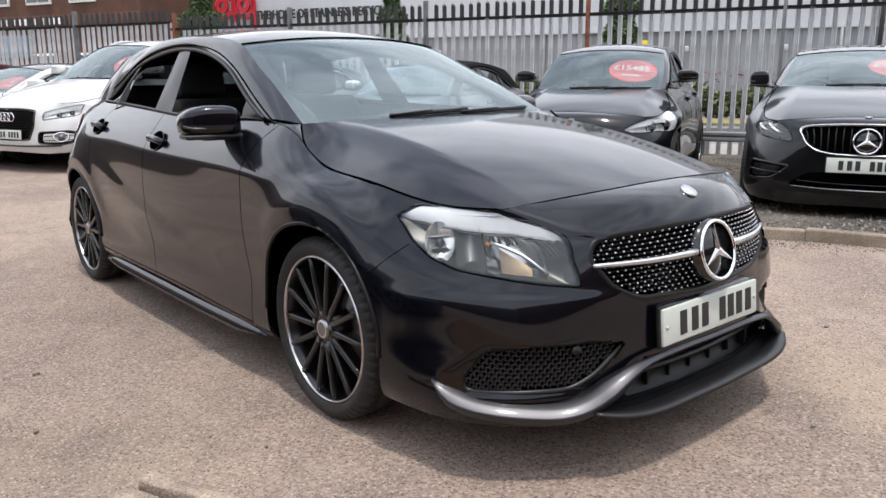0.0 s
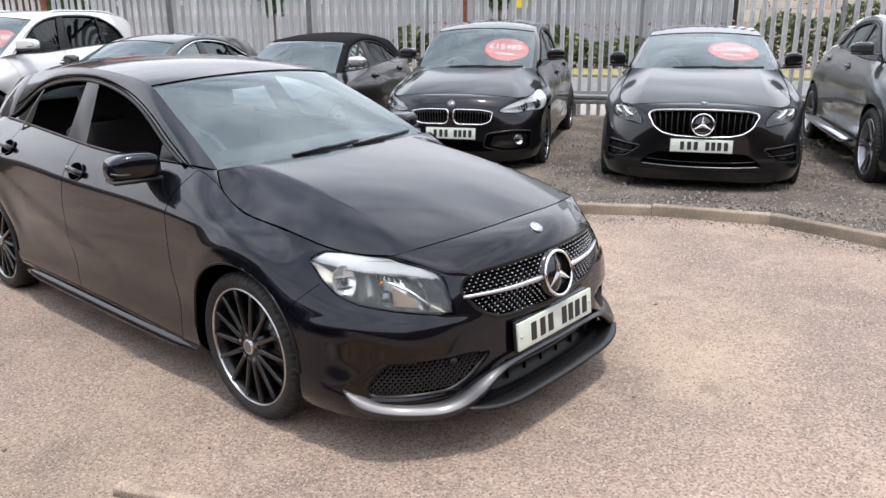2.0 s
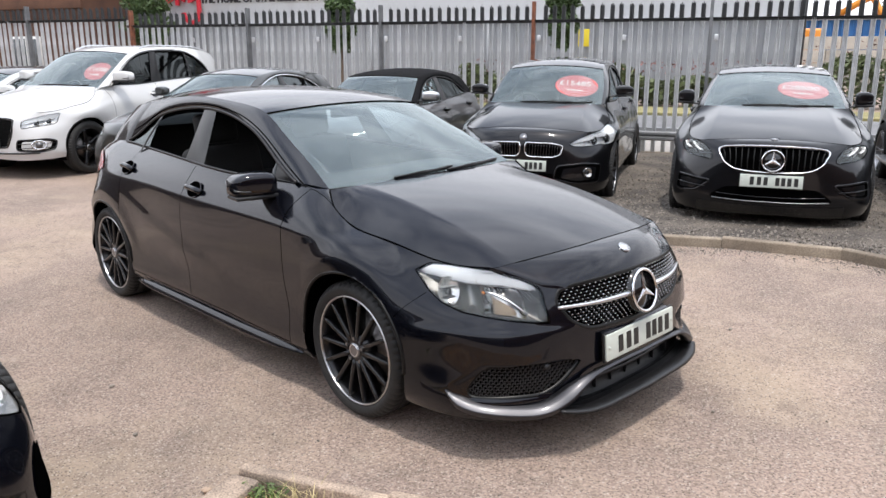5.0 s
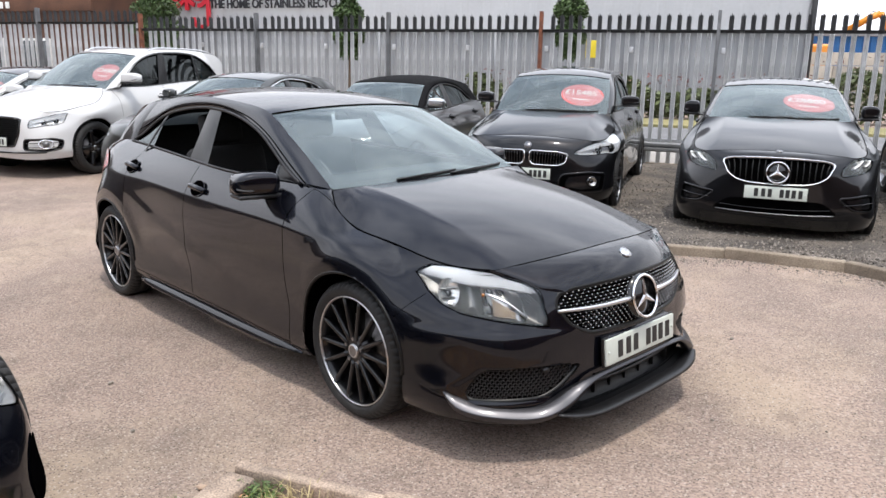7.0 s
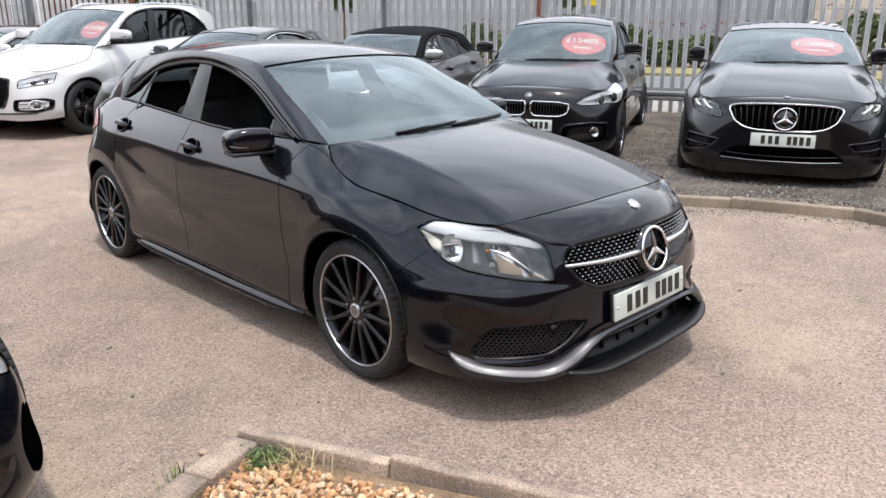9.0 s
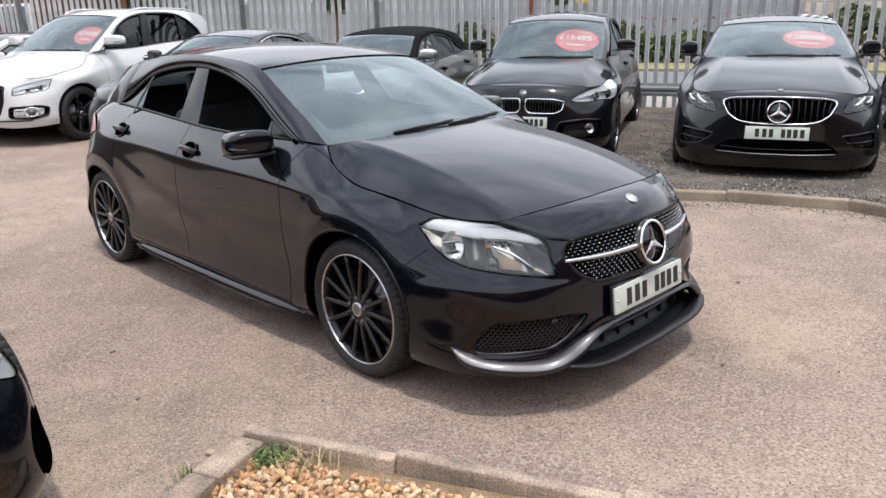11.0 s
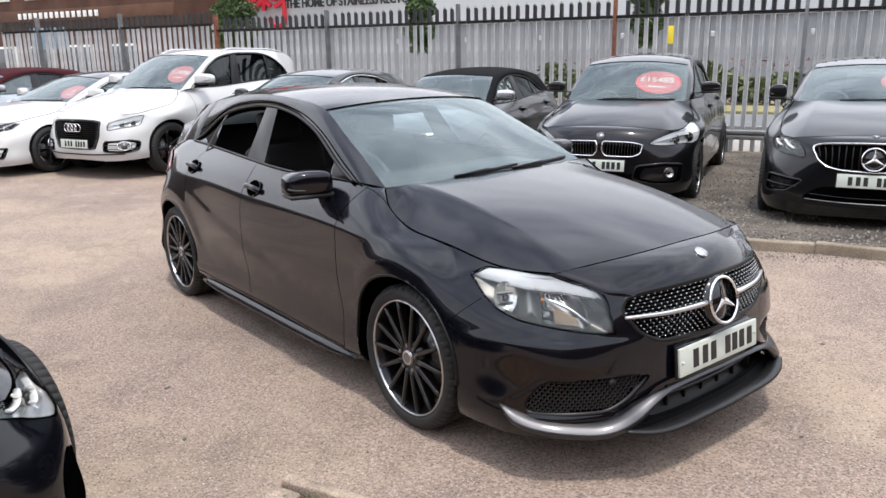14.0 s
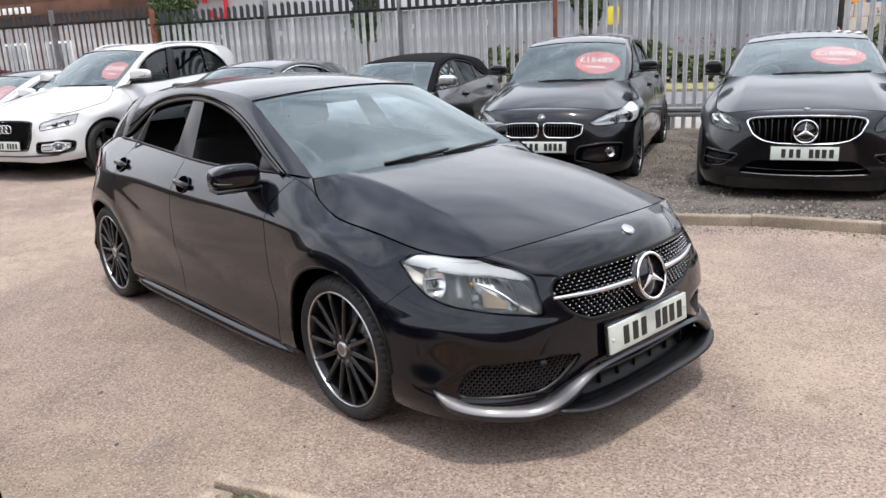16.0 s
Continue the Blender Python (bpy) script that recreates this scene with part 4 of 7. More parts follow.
def star_badge(parent, m, r, ringed=True):
    """A three-armed emblem in a ring."""
    b = empty("badge")
    b.parent = parent
    b.matrix_local = m
    n, k = 48, 10
    pts = np.array([[[0, (r + r * .07 * math.cos(q)) * math.cos(a), (r + r * .07 * math.cos(q)) * math.sin(a)] for q in np.arange(k) * 2 * math.pi / k] for a in np.arange(n) * 2 * math.pi / n])
    for i, q in enumerate(np.arange(k) * 2 * math.pi / k):
        pts[:, i, 0] = r * .07 * math.sin(q)
    pts = np.concatenate([pts, pts[:1]], 0)
    part_mesh("badge_ring", from_grid(pts, close=True), CHROME, b, "chrome ring")
    bm = bmesh.new()
    for j in range(3):
        a = radians(90 + 120 * j)
        tip = bm.verts.new((0, r * .97 * math.cos(a), r * .97 * math.sin(a)))
        le = bm.verts.new((0, r * .17 * math.cos(a + radians(60)), r * .17 * math.sin(a + radians(60))))
        ri = bm.verts.new((0, r * .17 * math.cos(a - radians(60)), r * .17 * math.sin(a - radians(60))))
        hub = bm.verts.new((r * .045, 0, 0))
        bm.faces.new((tip, le, hub))
        bm.faces.new((hub, ri, tip))
    bmesh.ops.recalc_face_normals(bm, faces=bm.faces)
    part("badge_star", bm, STAR, b, "chrome three-pointed star", smooth=False)
    part("badge_back", cyl(r * .96, .008, Matrix.Translation((-.008, 0, 0)) @ pose(0, 0, 0, 0, 90), 40), TRIM_GLOSS, b)
    return b


def mirror(car, s, m, paint, size=1.0):
    """A door mirror: painted shell, dark lower band and foot, mirror glass behind."""
    root = empty("door_mirror")
    root.parent = car
    root.matrix_local = m @ Matrix.Diagonal((size, s * size, size, 1))
    a, b = np.meshgrid(np.linspace(0, 2 * math.pi, 41)[:-1], np.linspace(-1, 1, 25))
    prof = np.maximum(0, 1 - np.abs(b) ** 7) ** .5
    ca, sa = np.cos(a), np.sin(a)
    sq = lambda q, e: np.sign(q) * np.abs(q) ** e
    x = .085 * prof * sq(ca, .42) * np.where(ca < 0, .75, 1.0) - .022 * b
    z = np.where(sa > 0, (.074 - .030 * np.clip(b, -.2, 1) ** 2 * (b > 0) - .012 * np.clip(-b, 0, 1) ** 3), .046) * prof ** .8 * sq(sa, .4)
    y = .122 * b
    pts = np.stack([x, y, z], -1)
    part_mesh("shell", from_grid(pts, close=True), paint, root)
    part("mirror_glass", box(.004, .19, .088, Matrix.Translation((-.063, 0, .006)), bevel=.0015), CHROME, root, "mirror glass")
    part("lower_band", box(.146, .228, .020, Matrix.Translation((.006, -.006, -.051)), bevel=.009, seg=3), TRIM, root, "matt black lower cover")
    part("foot", sweep(spline([(.03, .03, -.058), (.012, -.10, -.060), (.0, -.21, -.064)], 8), ring(.052, .010, 12), up=(0, 0, 1)), TRIM, root)
    part("repeater", sweep(spline([(.072, -.085, -.018), (.077, 0, -.016), (.066, .085, -.014), (.052, .112, -.006)], 12), ring(.003, .005, 8)), LAMP_DARK, root, "slim indicator strip")
    return root


def seat_parts(car, x, y, z=0.0):
    root = empty("seat")
    root.parent = car
    root.matrix_local = pose(x, y, z)
    part("cushion", box(.50, .50, .16, pose(.05, 0, .42, 0, -8), bevel=.05, seg=3), SEAT, root)
    part("backrest", box(.16, .50, .62, pose(-.24, 0, .76, 0, -14), bevel=.06, seg=3), SEAT, root)
    part("headrest", box(.10, .27, .19, pose(-.35, 0, 1.17, 0, -10), bevel=.04, seg=3), SEAT, root)


def car_root(name, m, label, group="cars parked in the yard"):
    return tagged(empty(name, m), label, "car", group)


WINDOW_HEAD = [(-.56, .70, 1.0), (-.75, .668, 1.075), (-1.0, .618, 1.19), (-1.2, .585, 1.25), (-1.45, .555, 1.295), (-1.75, .535, 1.315), (-2.1, .535, 1.292), (-2.4, .555, 1.225), (-2.66, .59, 1.10), (-2.75, .60, 1.068)]
ROOF_RAIL = [(-.37, .645, .983), (-.60, .607, 1.10), (-.85, .568, 1.215), (-1.07, .532, 1.308), (-1.34, .52, 1.352), (-1.75, .51, 1.377), (-2.2, .50, 1.365), (-2.6, .485, 1.325), (-2.98, .445, 1.268), (-3.09, .42, 1.235)]
ROOF_SPINE = [(-.98, 0, 1.337), (-1.18, 0, 1.378), (-1.42, 0, 1.406), (-1.8, 0, 1.422), (-2.3, 0, 1.413), (-2.8, 0, 1.372), (-3.15, 0, 1.31)]


def body(car, shape, paint, wheel_r, wheels, arch_r, holes, gap=0.0026, glass_side=None, detail=0.02, roof_paint=None, open_windows=False, hood_crown=0.008, ridge_drop=.16,
         splits=(.338, -.50, -1.56, -2.42), lines=None, head=None, rail=None, spine=None, front_lines=None):
    """All body panels, pillars, roof, glazing and the dark inside of a car."""
    nr = lambda p: shape.near([shape.map(p)])[0]
    arches = [(x, wheel_r, arch_r) for x, _ in wheels]
    xs = splits
    cut = [nr((xs[0], .80, .62))[0], nr((xs[1], .85, .55))[0], nr((xs[2], .85, .55))[0], nr((xs[3], .86, .58))[0], nr((-3.25, .72, .6))[0]]
    sill = 0.10
    roof_paint = roof_paint or paint
    part_mesh("front_bumper", skin(shape, -cut[0], cut[0], 0.0, .80 - gap, detail * .75, holes, arches, lines=front_lines), paint, car)
    for s in (1, -1):
        rng = lambda a, b: (s * a, s * b) if s > 0 else (s * b, s * a)
        part_mesh("wing", skin(shape, *rng(cut[0], cut[1] - gap), 0.0, .80 - gap, detail, holes, arches, lines=lines), paint, car)
        part_mesh("front_door", skin(shape, *rng(cut[1] + gap, cut[2] - gap), sill + gap, .80, detail, holes, arches, lines=lines), paint, car)
        part_mesh("rear_door", skin(shape, *rng(cut[2] + gap, cut[3] - gap), sill + gap, .80, detail, holes, arches, lines=lines), paint, car)
        part_mesh("sill", skin(shape, *rng(cut[1], cut[3]), 0.0, sill - gap, detail, holes, arches), paint, car)
        part_mesh("quarter_panel", skin(shape, *rng(cut[3] + gap, cut[4]), 0.0, .80, detail, holes, arches, lines=lines), paint, car)
        end = shape.uk[-1]
        part_mesh("tail", skin(shape, *rng(cut[4], end), 0.0, .80, .05, holes, arches), paint, car)
    # lining whose near-black colour carries the shade inside the body
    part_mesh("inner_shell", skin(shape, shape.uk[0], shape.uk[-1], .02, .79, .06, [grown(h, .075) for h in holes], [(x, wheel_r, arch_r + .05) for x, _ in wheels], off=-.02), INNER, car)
    # bonnet: a flat top between two ridges that run from the cowl to the front corners, and falling flanks
    n = 48
    c2, c3, c7 = nr((.665, .515, .774))[0], nr((.62, .60, .763))[0], nr((-.35, .69, .955))[0]
    line = lambda a, b, m: shape.at(np.linspace(a, b, m), np.full(m, .80))
    side_l = line(c3, c7, n)
    corner = shape.map((-.335, .668, .984))
    side_l = spline(np.concatenate([side_l[[0, 6, 12, 18, 24, 30, 36, 41]], corner[None]]), n)
    nose, knee = line(0, c2, 20), line(c2, c3, 5)
    cowl = spline(shape.map([(-.29, 0, .996), (-.298, .25, .994), (-.315, .48, .989)]), 20)
    cowl_out = np.linspace(cowl[-1], corner, 5)
    t = np.linspace(0, 1, n)
    spine_b = nose[0] + (cowl[0] - nose[0]) * t[:, None]
    rise = hood_crown * 4.2 * np.sin(math.pi * t ** .85)
    ridge = nose[-1] + (cowl[-1] - nose[-1]) * t[:, None]
    inner = coons(nose, cowl, spine_b, ridge)
    inner[..., 2] += rise[:, None] * (1 - ridge_drop * np.linspace(0, 1, 20)[None] ** 3)
    ridge2 = inner[:, -1]
    outer = coons(knee, cowl_out, ridge2, side_l)
    outer[..., 2] += .008 * np.sin(math.pi * t)[:, None] * np.sin(math.pi * np.linspace(0, 1, 5))[None]
    even = lambda q, k: np.array([np.stack([np.interp(np.linspace(0, 1, k), np.linspace(0, 1, len(r)), r[:, c]) for c in range(3)], -1) for r in q])
    half = np.concatenate([even(inner, 32), even(outer, 12)[:, 1:]], 1)
    p = np.concatenate([half[:, ::-1], mirrored(half[:, 1:])], 1)
    front = p[0]
    part_mesh("bonnet", from_grid(p[:, ::-1]), paint, car)
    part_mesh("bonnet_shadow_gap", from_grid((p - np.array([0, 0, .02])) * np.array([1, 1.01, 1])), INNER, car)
    for edge in (side_l, mirrored(side_l)):
        part("shut_line", sweep(edge + np.array([0, 0, .0012]), ring(.0034, .0034, 6)), INNER, car)
    part("shut_line", sweep(front + np.array([0, 0, -.001]), ring(.003, .003, 6)), INNER, car)
    # glazing and pillars
    head, rail, spine = (spline(own if own is not None else shape.map(usual), k) for own, usual, k in ((head, WINDOW_HEAD, 60), (rail, ROOF_RAIL, 60), (spine, ROOF_SPINE, 40)))
    top_i = int(np.argmin(np.abs(rail[:, 0] - (spine[0, 0] - .07))))
    bottom = spline(shape.map([(-.37, .645, .983), (-.318, .33, .985), (-.298, 0, .987), (-.318, -.33, .985), (-.37, -.645, .983)]), 30)
    wl = spline(rail[: top_i + 1], 24)
    bottom[0], bottom[-1] = wl[0], mirrored(wl[0])
    ss = np.linspace(1, -1, 30)[:, None]
    kk = 1 - np.abs(ss) ** 2.2
    wtop = np.concatenate([rail[top_i, :1] + (spine[0, :1] - rail[top_i, :1]) * kk, rail[top_i, 1] * ss, rail[top_i, 2:] + (spine[0, 2:] - rail[top_i, 2:]) * kk], -1)
    ws = coons(bottom, wtop, wl, mirrored(wl), .030, (.6, 0, .8))
    screen = part_mesh("windscreen", from_grid(ws[:, ::-1]), GLASS, car, "clear windscreen reflecting a cloudy sky")
    screen.visible_shadow = False
    dark = ws - .006 * np.array([.6, 0, .8])
    part_mesh("screen_foot_band", from_grid(np.stack([dark[0] + (dark[2] - dark[0]) * k for k in (-.25, .2, .5, .72)])[:, ::-1]), TRIM, car, "black band at the foot of the windscreen")
    part_mesh("screen_head_band", from_grid(dark[-2:][:, ::-1]), TRIM, car)
    part("screen_seal", sweep(ws[-1] + np.array([0, 0, .002]), ring(.006, .005, 6)), INNER, car)
    for sl in (slice(0, 2), slice(-2, None)):
        part_mesh("screen_side_band", from_grid(dark[:, sl][:, ::-1]), TRIM, car)
    for s in (1, -1):
        f = (lambda q: q) if s > 0 else mirrored
        tt = np.linspace(0, 1, 9)[:, None, None]
        back_i = int(np.argmin(np.abs(rail[:, 0] - (head[-1, 0] + .17))))
        strip = head[None] * (1 - tt) + spline(rail[:back_i + 1], 60)[None] * tt
        nrm = np.array([0, 1, .45])
        strip = strip + .014 * np.sin(math.pi * tt) * nrm
        strip = f(strip)
        part_mesh("roof_pillar", from_grid(strip if s > 0 else strip[:, ::-1]), roof_paint, car)
        wing_top = shape.at(np.linspace(nr((-.56, .70, .97))[0], c3 + (c7 - c3) * 41 / 47, 12), np.full(12, .80))
        leave = int(np.argmin(np.abs(side_l[:, 0] - wing_top[-1, 0])))
        over = np.concatenate([np.linspace(head[0], rail[0], 9), np.linspace(rail[0], corner, 4)[1:]])
        base = coons(wing_top, over, np.linspace(wing_top[0], head[0], 5), spline(side_l[leave:], 5), .004, (0, 1, .3))
        part_mesh("pillar_base", from_grid(f(base)), paint, car)
        part("shut_line", sweep(f(over[:6] + np.array([0, .003, .004])), ring(.0018, .0018, 6)), INNER, car)
        part("window_trim", sweep(f(head + np.array([0, .004, 0])), ring(.007, .009, 8)), TRIM, car)
        part("drip_line", sweep(strip[2] + f(np.array([0, .001, 0])), ring(.0032, .0032, 6)), INNER, car)
        belt_u = np.linspace(nr((-.56, .705, .98))[0], nr((-2.75, .60, 1.065))[0], 50)
        belt = shape.at(belt_u, np.full(50, .80))
        part("belt_trim", sweep(f(belt + np.array([0, .004, .003])), ring(.007, .007, 8), scale=np.interp(np.arange(50), [0, 5, 49], [.2, 1, 1])), TRIM, car)
        # window frame inside the opening, and the sail panel behind the mirror
        inner = head + np.stack([0 * head[:, 0], 0 * head[:, 0] - .004, np.full(len(head), -.030)], -1)
        inner[:, 2] = np.maximum(inner[:, 2], np.interp(-inner[:, 0], -belt[:, 0], belt[:, 2]))
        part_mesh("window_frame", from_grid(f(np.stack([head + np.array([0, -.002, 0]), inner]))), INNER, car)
        xs_ = np.linspace(shape.map((-.57, 0, 0))[0], shape.map((-.76, 0, 0))[0], 8)
        bl = np.stack([xs_, np.interp(-xs_, -belt[:, 0], belt[:, 1]), np.interp(-xs_, -belt[:, 0], belt[:, 2])], -1)
        hl = np.stack([xs_, np.interp(-xs_, -head[:, 0], head[:, 1]), np.interp(-xs_, -head[:, 0], head[:, 2])], -1)
        part_mesh("sail_panel", from_grid(f(np.stack([bl, (bl + hl) / 2 + np.array([0, .004, 0]), hl]))), PILLAR, car)
        # middle pillar and rear quarter divider
        for xa, xb, wd in ((-1.485, -1.585, .165), (-2.38, -2.30, .035)):
            lo = shape.at(*[np.array([q]) for q in nr((xa, .70, 1.02))])[0]
            lo2 = shape.at(*[np.array([q]) for q in nr((xa - wd * 1.5 if wd > .1 else xa - wd, .69, 1.03))])[0]
            hi = head[np.argmin(np.abs(head[:, 0] - shape.map((xb, 0, 0))[0]))]
            hi2 = head[np.argmin(np.abs(head[:, 0] - shape.map((xb - wd, 0, 0))[0]))]
            pil = coons(np.linspace(lo, lo2, 6), np.linspace(hi, hi2, 6), np.linspace(lo, hi, 8), np.linspace(lo2, hi2, 8), .012, (0, 1, 0))
            part_mesh("pillar", from_grid(f(pil)), PILLAR, car)
        def pane(x0, x1, material, name):
            t = np.linspace(0, 1, 20)
            xq = shape.map((x0, 0, 0))[0] + t * (shape.map((x1, 0, 0))[0] - shape.map((x0, 0, 0))[0])
            b = np.stack([xq, np.interp(-xq, -belt[:, 0], belt[:, 1]) - .012, np.interp(-xq, -belt[:, 0], belt[:, 2])], -1)
            h = np.stack([xq, np.interp(-xq, -head[:, 0], head[:, 1]) - .012, np.interp(-xq, -head[:, 0], head[:, 2])], -1)
            g = b[None] * (1 - tt) + h[None] * tt
            ob = part_mesh(name, from_grid(f(g)), material, car)
            ob.visible_shadow = False
        pane(-2.36, -2.73, GLASS_DARK, "quarter_glass")
        if not open_windows:
            pane(-.58, -1.62, glass_side or GLASS, "door_glass")
            pane(-1.70, -2.36, glass_side or GLASS_DARK, "door_glass")
        # rear pillar
        u0, u1 = shape.near([head[-1]])[0][0], nr((-3.17, .528, 1.028))[0]
        foot = shape.at(np.linspace(u0, u1, 12), np.full(12, .80))
        foot[0] = head[-1]
        cp = coons(foot, spline(rail[back_i:], 12), np.linspace(head[-1], rail[back_i], 9), np.linspace(foot[-1], rail[-1], 9), .014, (0, 1, .3))
        part_mesh("rear_pillar", from_grid(f(cp)), roof_paint, car)
    # roof
    rr = rail[top_i:]
    rr = spline(rr, 40)
    s = np.linspace(-1, 1, 31)[None, :, None]
    k = 1 - np.abs(s) ** 2.2
    roof = np.concatenate([rr[:, None, :1] + (spine[:, None, :1] - rr[:, None, :1]) * k, rr[:, None, 1:2] * s, rr[:, None, 2:] + (spine[:, None, 2:] - rr[:, None, 2:]) * k], -1)
    part_mesh("roof", from_grid(roof), roof_paint, car)
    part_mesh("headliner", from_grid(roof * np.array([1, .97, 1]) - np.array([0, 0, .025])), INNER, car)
    back = coons(roof[-1], shape.at(np.linspace(shape.uk[0] + .45, shape.uk[0] + .45, 31), np.full(31, .8)) * 0 + np.linspace(shape.map((-3.18, -.525, 1.025)), shape.map((-3.18, .525, 1.025)), 31),
                 np.linspace(roof[-1][0], shape.map((-3.18, -.525, 1.025)), 10), np.linspace(roof[-1][-1], shape.map((-3.18, .525, 1.025)), 10))
    bk = part_mesh("rear_window", from_grid(back), GLASS_DARK if roof_paint is not FABRIC else FABRIC, car)
    bk.visible_shadow = False
    # floor, arch liners, inside
    floor = shape.map([(.55, 0, .2), (-3.2, 0, .2)])
    w2 = .62 * shape.wide
    part("underbody", box(floor[0][0] - floor[1][0], 2 * w2, .10, Matrix.Translation(((floor[0][0] + floor[1][0]) / 2, 0, .27))), INNER, car, smooth=False)
    for x, y in wheels:
        for s in (1, -1):
            a = np.linspace(-.35, math.pi + .35, 44)
            rim_uv = shape.near([(x + arch_r * math.cos(q), .80 * shape.wide, wheel_r + arch_r * math.sin(q)) for q in a])
            edge_y = np.abs(shape.at(rim_uv[:, 0], rim_uv[:, 1])[:, 1])
            yy = np.stack([edge_y - .003, edge_y - .05, np.full(44, .5 * shape.wide)])
            pts = np.stack([x + (arch_r + .004) * np.cos(a)[None] + 0 * yy, s * yy, wheel_r + (arch_r + .004) * np.sin(a)[None] + 0 * yy], -1)
            part_mesh("arch_liner", from_grid(pts), INNER, car)
            lip = np.stack([x + arch_r * np.cos(a), s * (edge_y + .001), wheel_r + arch_r * np.sin(a)], -1)[4:-4]
            part("arch_lip", sweep(lip, ring(.008, .007, 8)), GRILLE_BAR, car)
    # dashboard and seats
    d = shape.map([(-.62, 0, .93)])[0]
    part("dashboard", box(.62, 1.28 * shape.wide, .14, Matrix.Translation(d + np.array([-.02, 0, -.035])), bevel=.05, seg=3), DASH, car)
    wc = shape.map((-1.02, -.36, .90))
    a = np.linspace(0, 2 * math.pi, 33)
    hoop = np.stack([0 * a, .18 * np.cos(a), .18 * np.sin(a)], -1)
    st = part("steering_wheel", sweep(hoop, ring(.014, .014, 8), False, up=(1, 0, .01)), WHEEL_GRIP, car)
    st.matrix_local = Matrix.Translation(wc) @ pose(0, 0, 0, 0, -22)
    part("steering_boss", box(.05, .15, .12, bevel=.02), TRIM, st)
    part("spoke_bar", box(.018, .34, .035, bevel=.008), TRIM, st)
    for x, y in ((-1.62, -.36), (-1.62, .36)):
        q = shape.map((x, y, 0))
        seat_parts(car, q[0], q[1], (shape.zs[-1] - 1.43) * .6)
    q = shape.map((-2.45, 0, 0))
    part("rear_bench", box(.5, 1.15, .45, Matrix.Translation((q[0], 0, .55)), bevel=.06), SEAT, car)
    part("rear_backrest", box(.16, 1.15, .55, pose(q[0] - .25, 0, .88, 0, -14), bevel=.06), SEAT, car)
    rm = shape.map((-1.06, 0, 1.285))
    part("rear_view_mirror", box(.03, .22, .065, Matrix.Translation(rm), bevel=.012), TRIM, car)
    part("sensor_cover", box(.10, .12, .03, pose(*(rm + np.array([.02, 0, .015])), 0, 30), bevel=.01), TRIM, car)
    return ws, roof


def wipers(car, ws, shape):
    """Two wiper blades lying along the foot of the screen, with their arms."""
    m, n = ws.shape[:2]

    def on(a, b, h):
        i, j = a * (n - 1), b * (m - 1)
        i0, j0 = min(int(i), n - 2), min(int(j), m - 2)
        q = ws[j0, i0] + (ws[j0, i0 + 1] - ws[j0, i0]) * (i - i0) + (ws[j0 + 1, i0] - ws[j0, i0]) * (j - j0)
        return q + h * np.array([.6, 0, .8])
    for a, b in ((.08, .44), (.40, .72)):
        part("wiper_blade", sweep(spline([on(a + (b - a) * k, .012 + .028 * (1 - k) ** 1.5, .009) for k in np.linspace(0, 1, 8)], 16), ring(.005, .008, 8)), TRIM, car)
        part("wiper_arm", sweep(spline([on(a + (b - a) * (1 - .5 * k), .004 + .022 * k, .018) for k in np.linspace(0, 1, 5)], 8), ring(.0045, .004, 8)), TRIM, car)


def door_handle(car, shape, p, paint, s, deep=False):
    """A grip over an oval disc on the door; deep: the disc is near-black, the recess's shade put into its colour."""
    q = shape.near([shape.map(p)])[0]
    c = shape.at(q[:1] , q[1:])[0]
    n = shape.normal(q[:1], q[1:])[0]
    n = n if n[1] > 0 else -n
    if s < 0:
        c, n = mirrored(c), mirrored(n)
    root = empty("door_handle")
    root.parent = car
    z = Vector((0, 0, 1))
    y = Vector(n).normalized()
    x = y.cross(z).normalized()
    z = x.cross(y)
    if x.x < 0:
        x = -x
    root.matrix_local = Matrix.Translation(Vector(c) + (.009 if deep else 0) * y) @ Matrix((x, y, x.cross(y))).transposed().to_4x4()
    a = np.arange(24) * 2 * math.pi / 24
    # almost flat disc proud of the skin; its dark colour stands for a shaded scoop
    bowl = np.array([[[.070 * k * math.cos(b), .0050 - .002 * (1 - k), .047 * k * math.sin(b)] for b in a] for k in (1.0, .85, .6, .3, .02)])
    part_mesh("handle_recess", from_grid(bowl, close=True), INNER if deep else TRIM_GLOSS, root)
    part("grip", sweep(spline([(.088, .004, .008), (.062, .020, .006), (0, .026, 0), (-.065, .022, -.004), (-.092, .004, -.006)], 14), ring(.016, .012, 12), up=(0, 1, 0)), paint, root)
    part("recess_lip", sweep(np.array([(.071 * math.cos(b), .0040, .048 * math.sin(b)) for b in np.linspace(0, 2 * math.pi, 29)]), ring(.0025, .002, 6), False, up=(0, 1, 0)), paint, root)


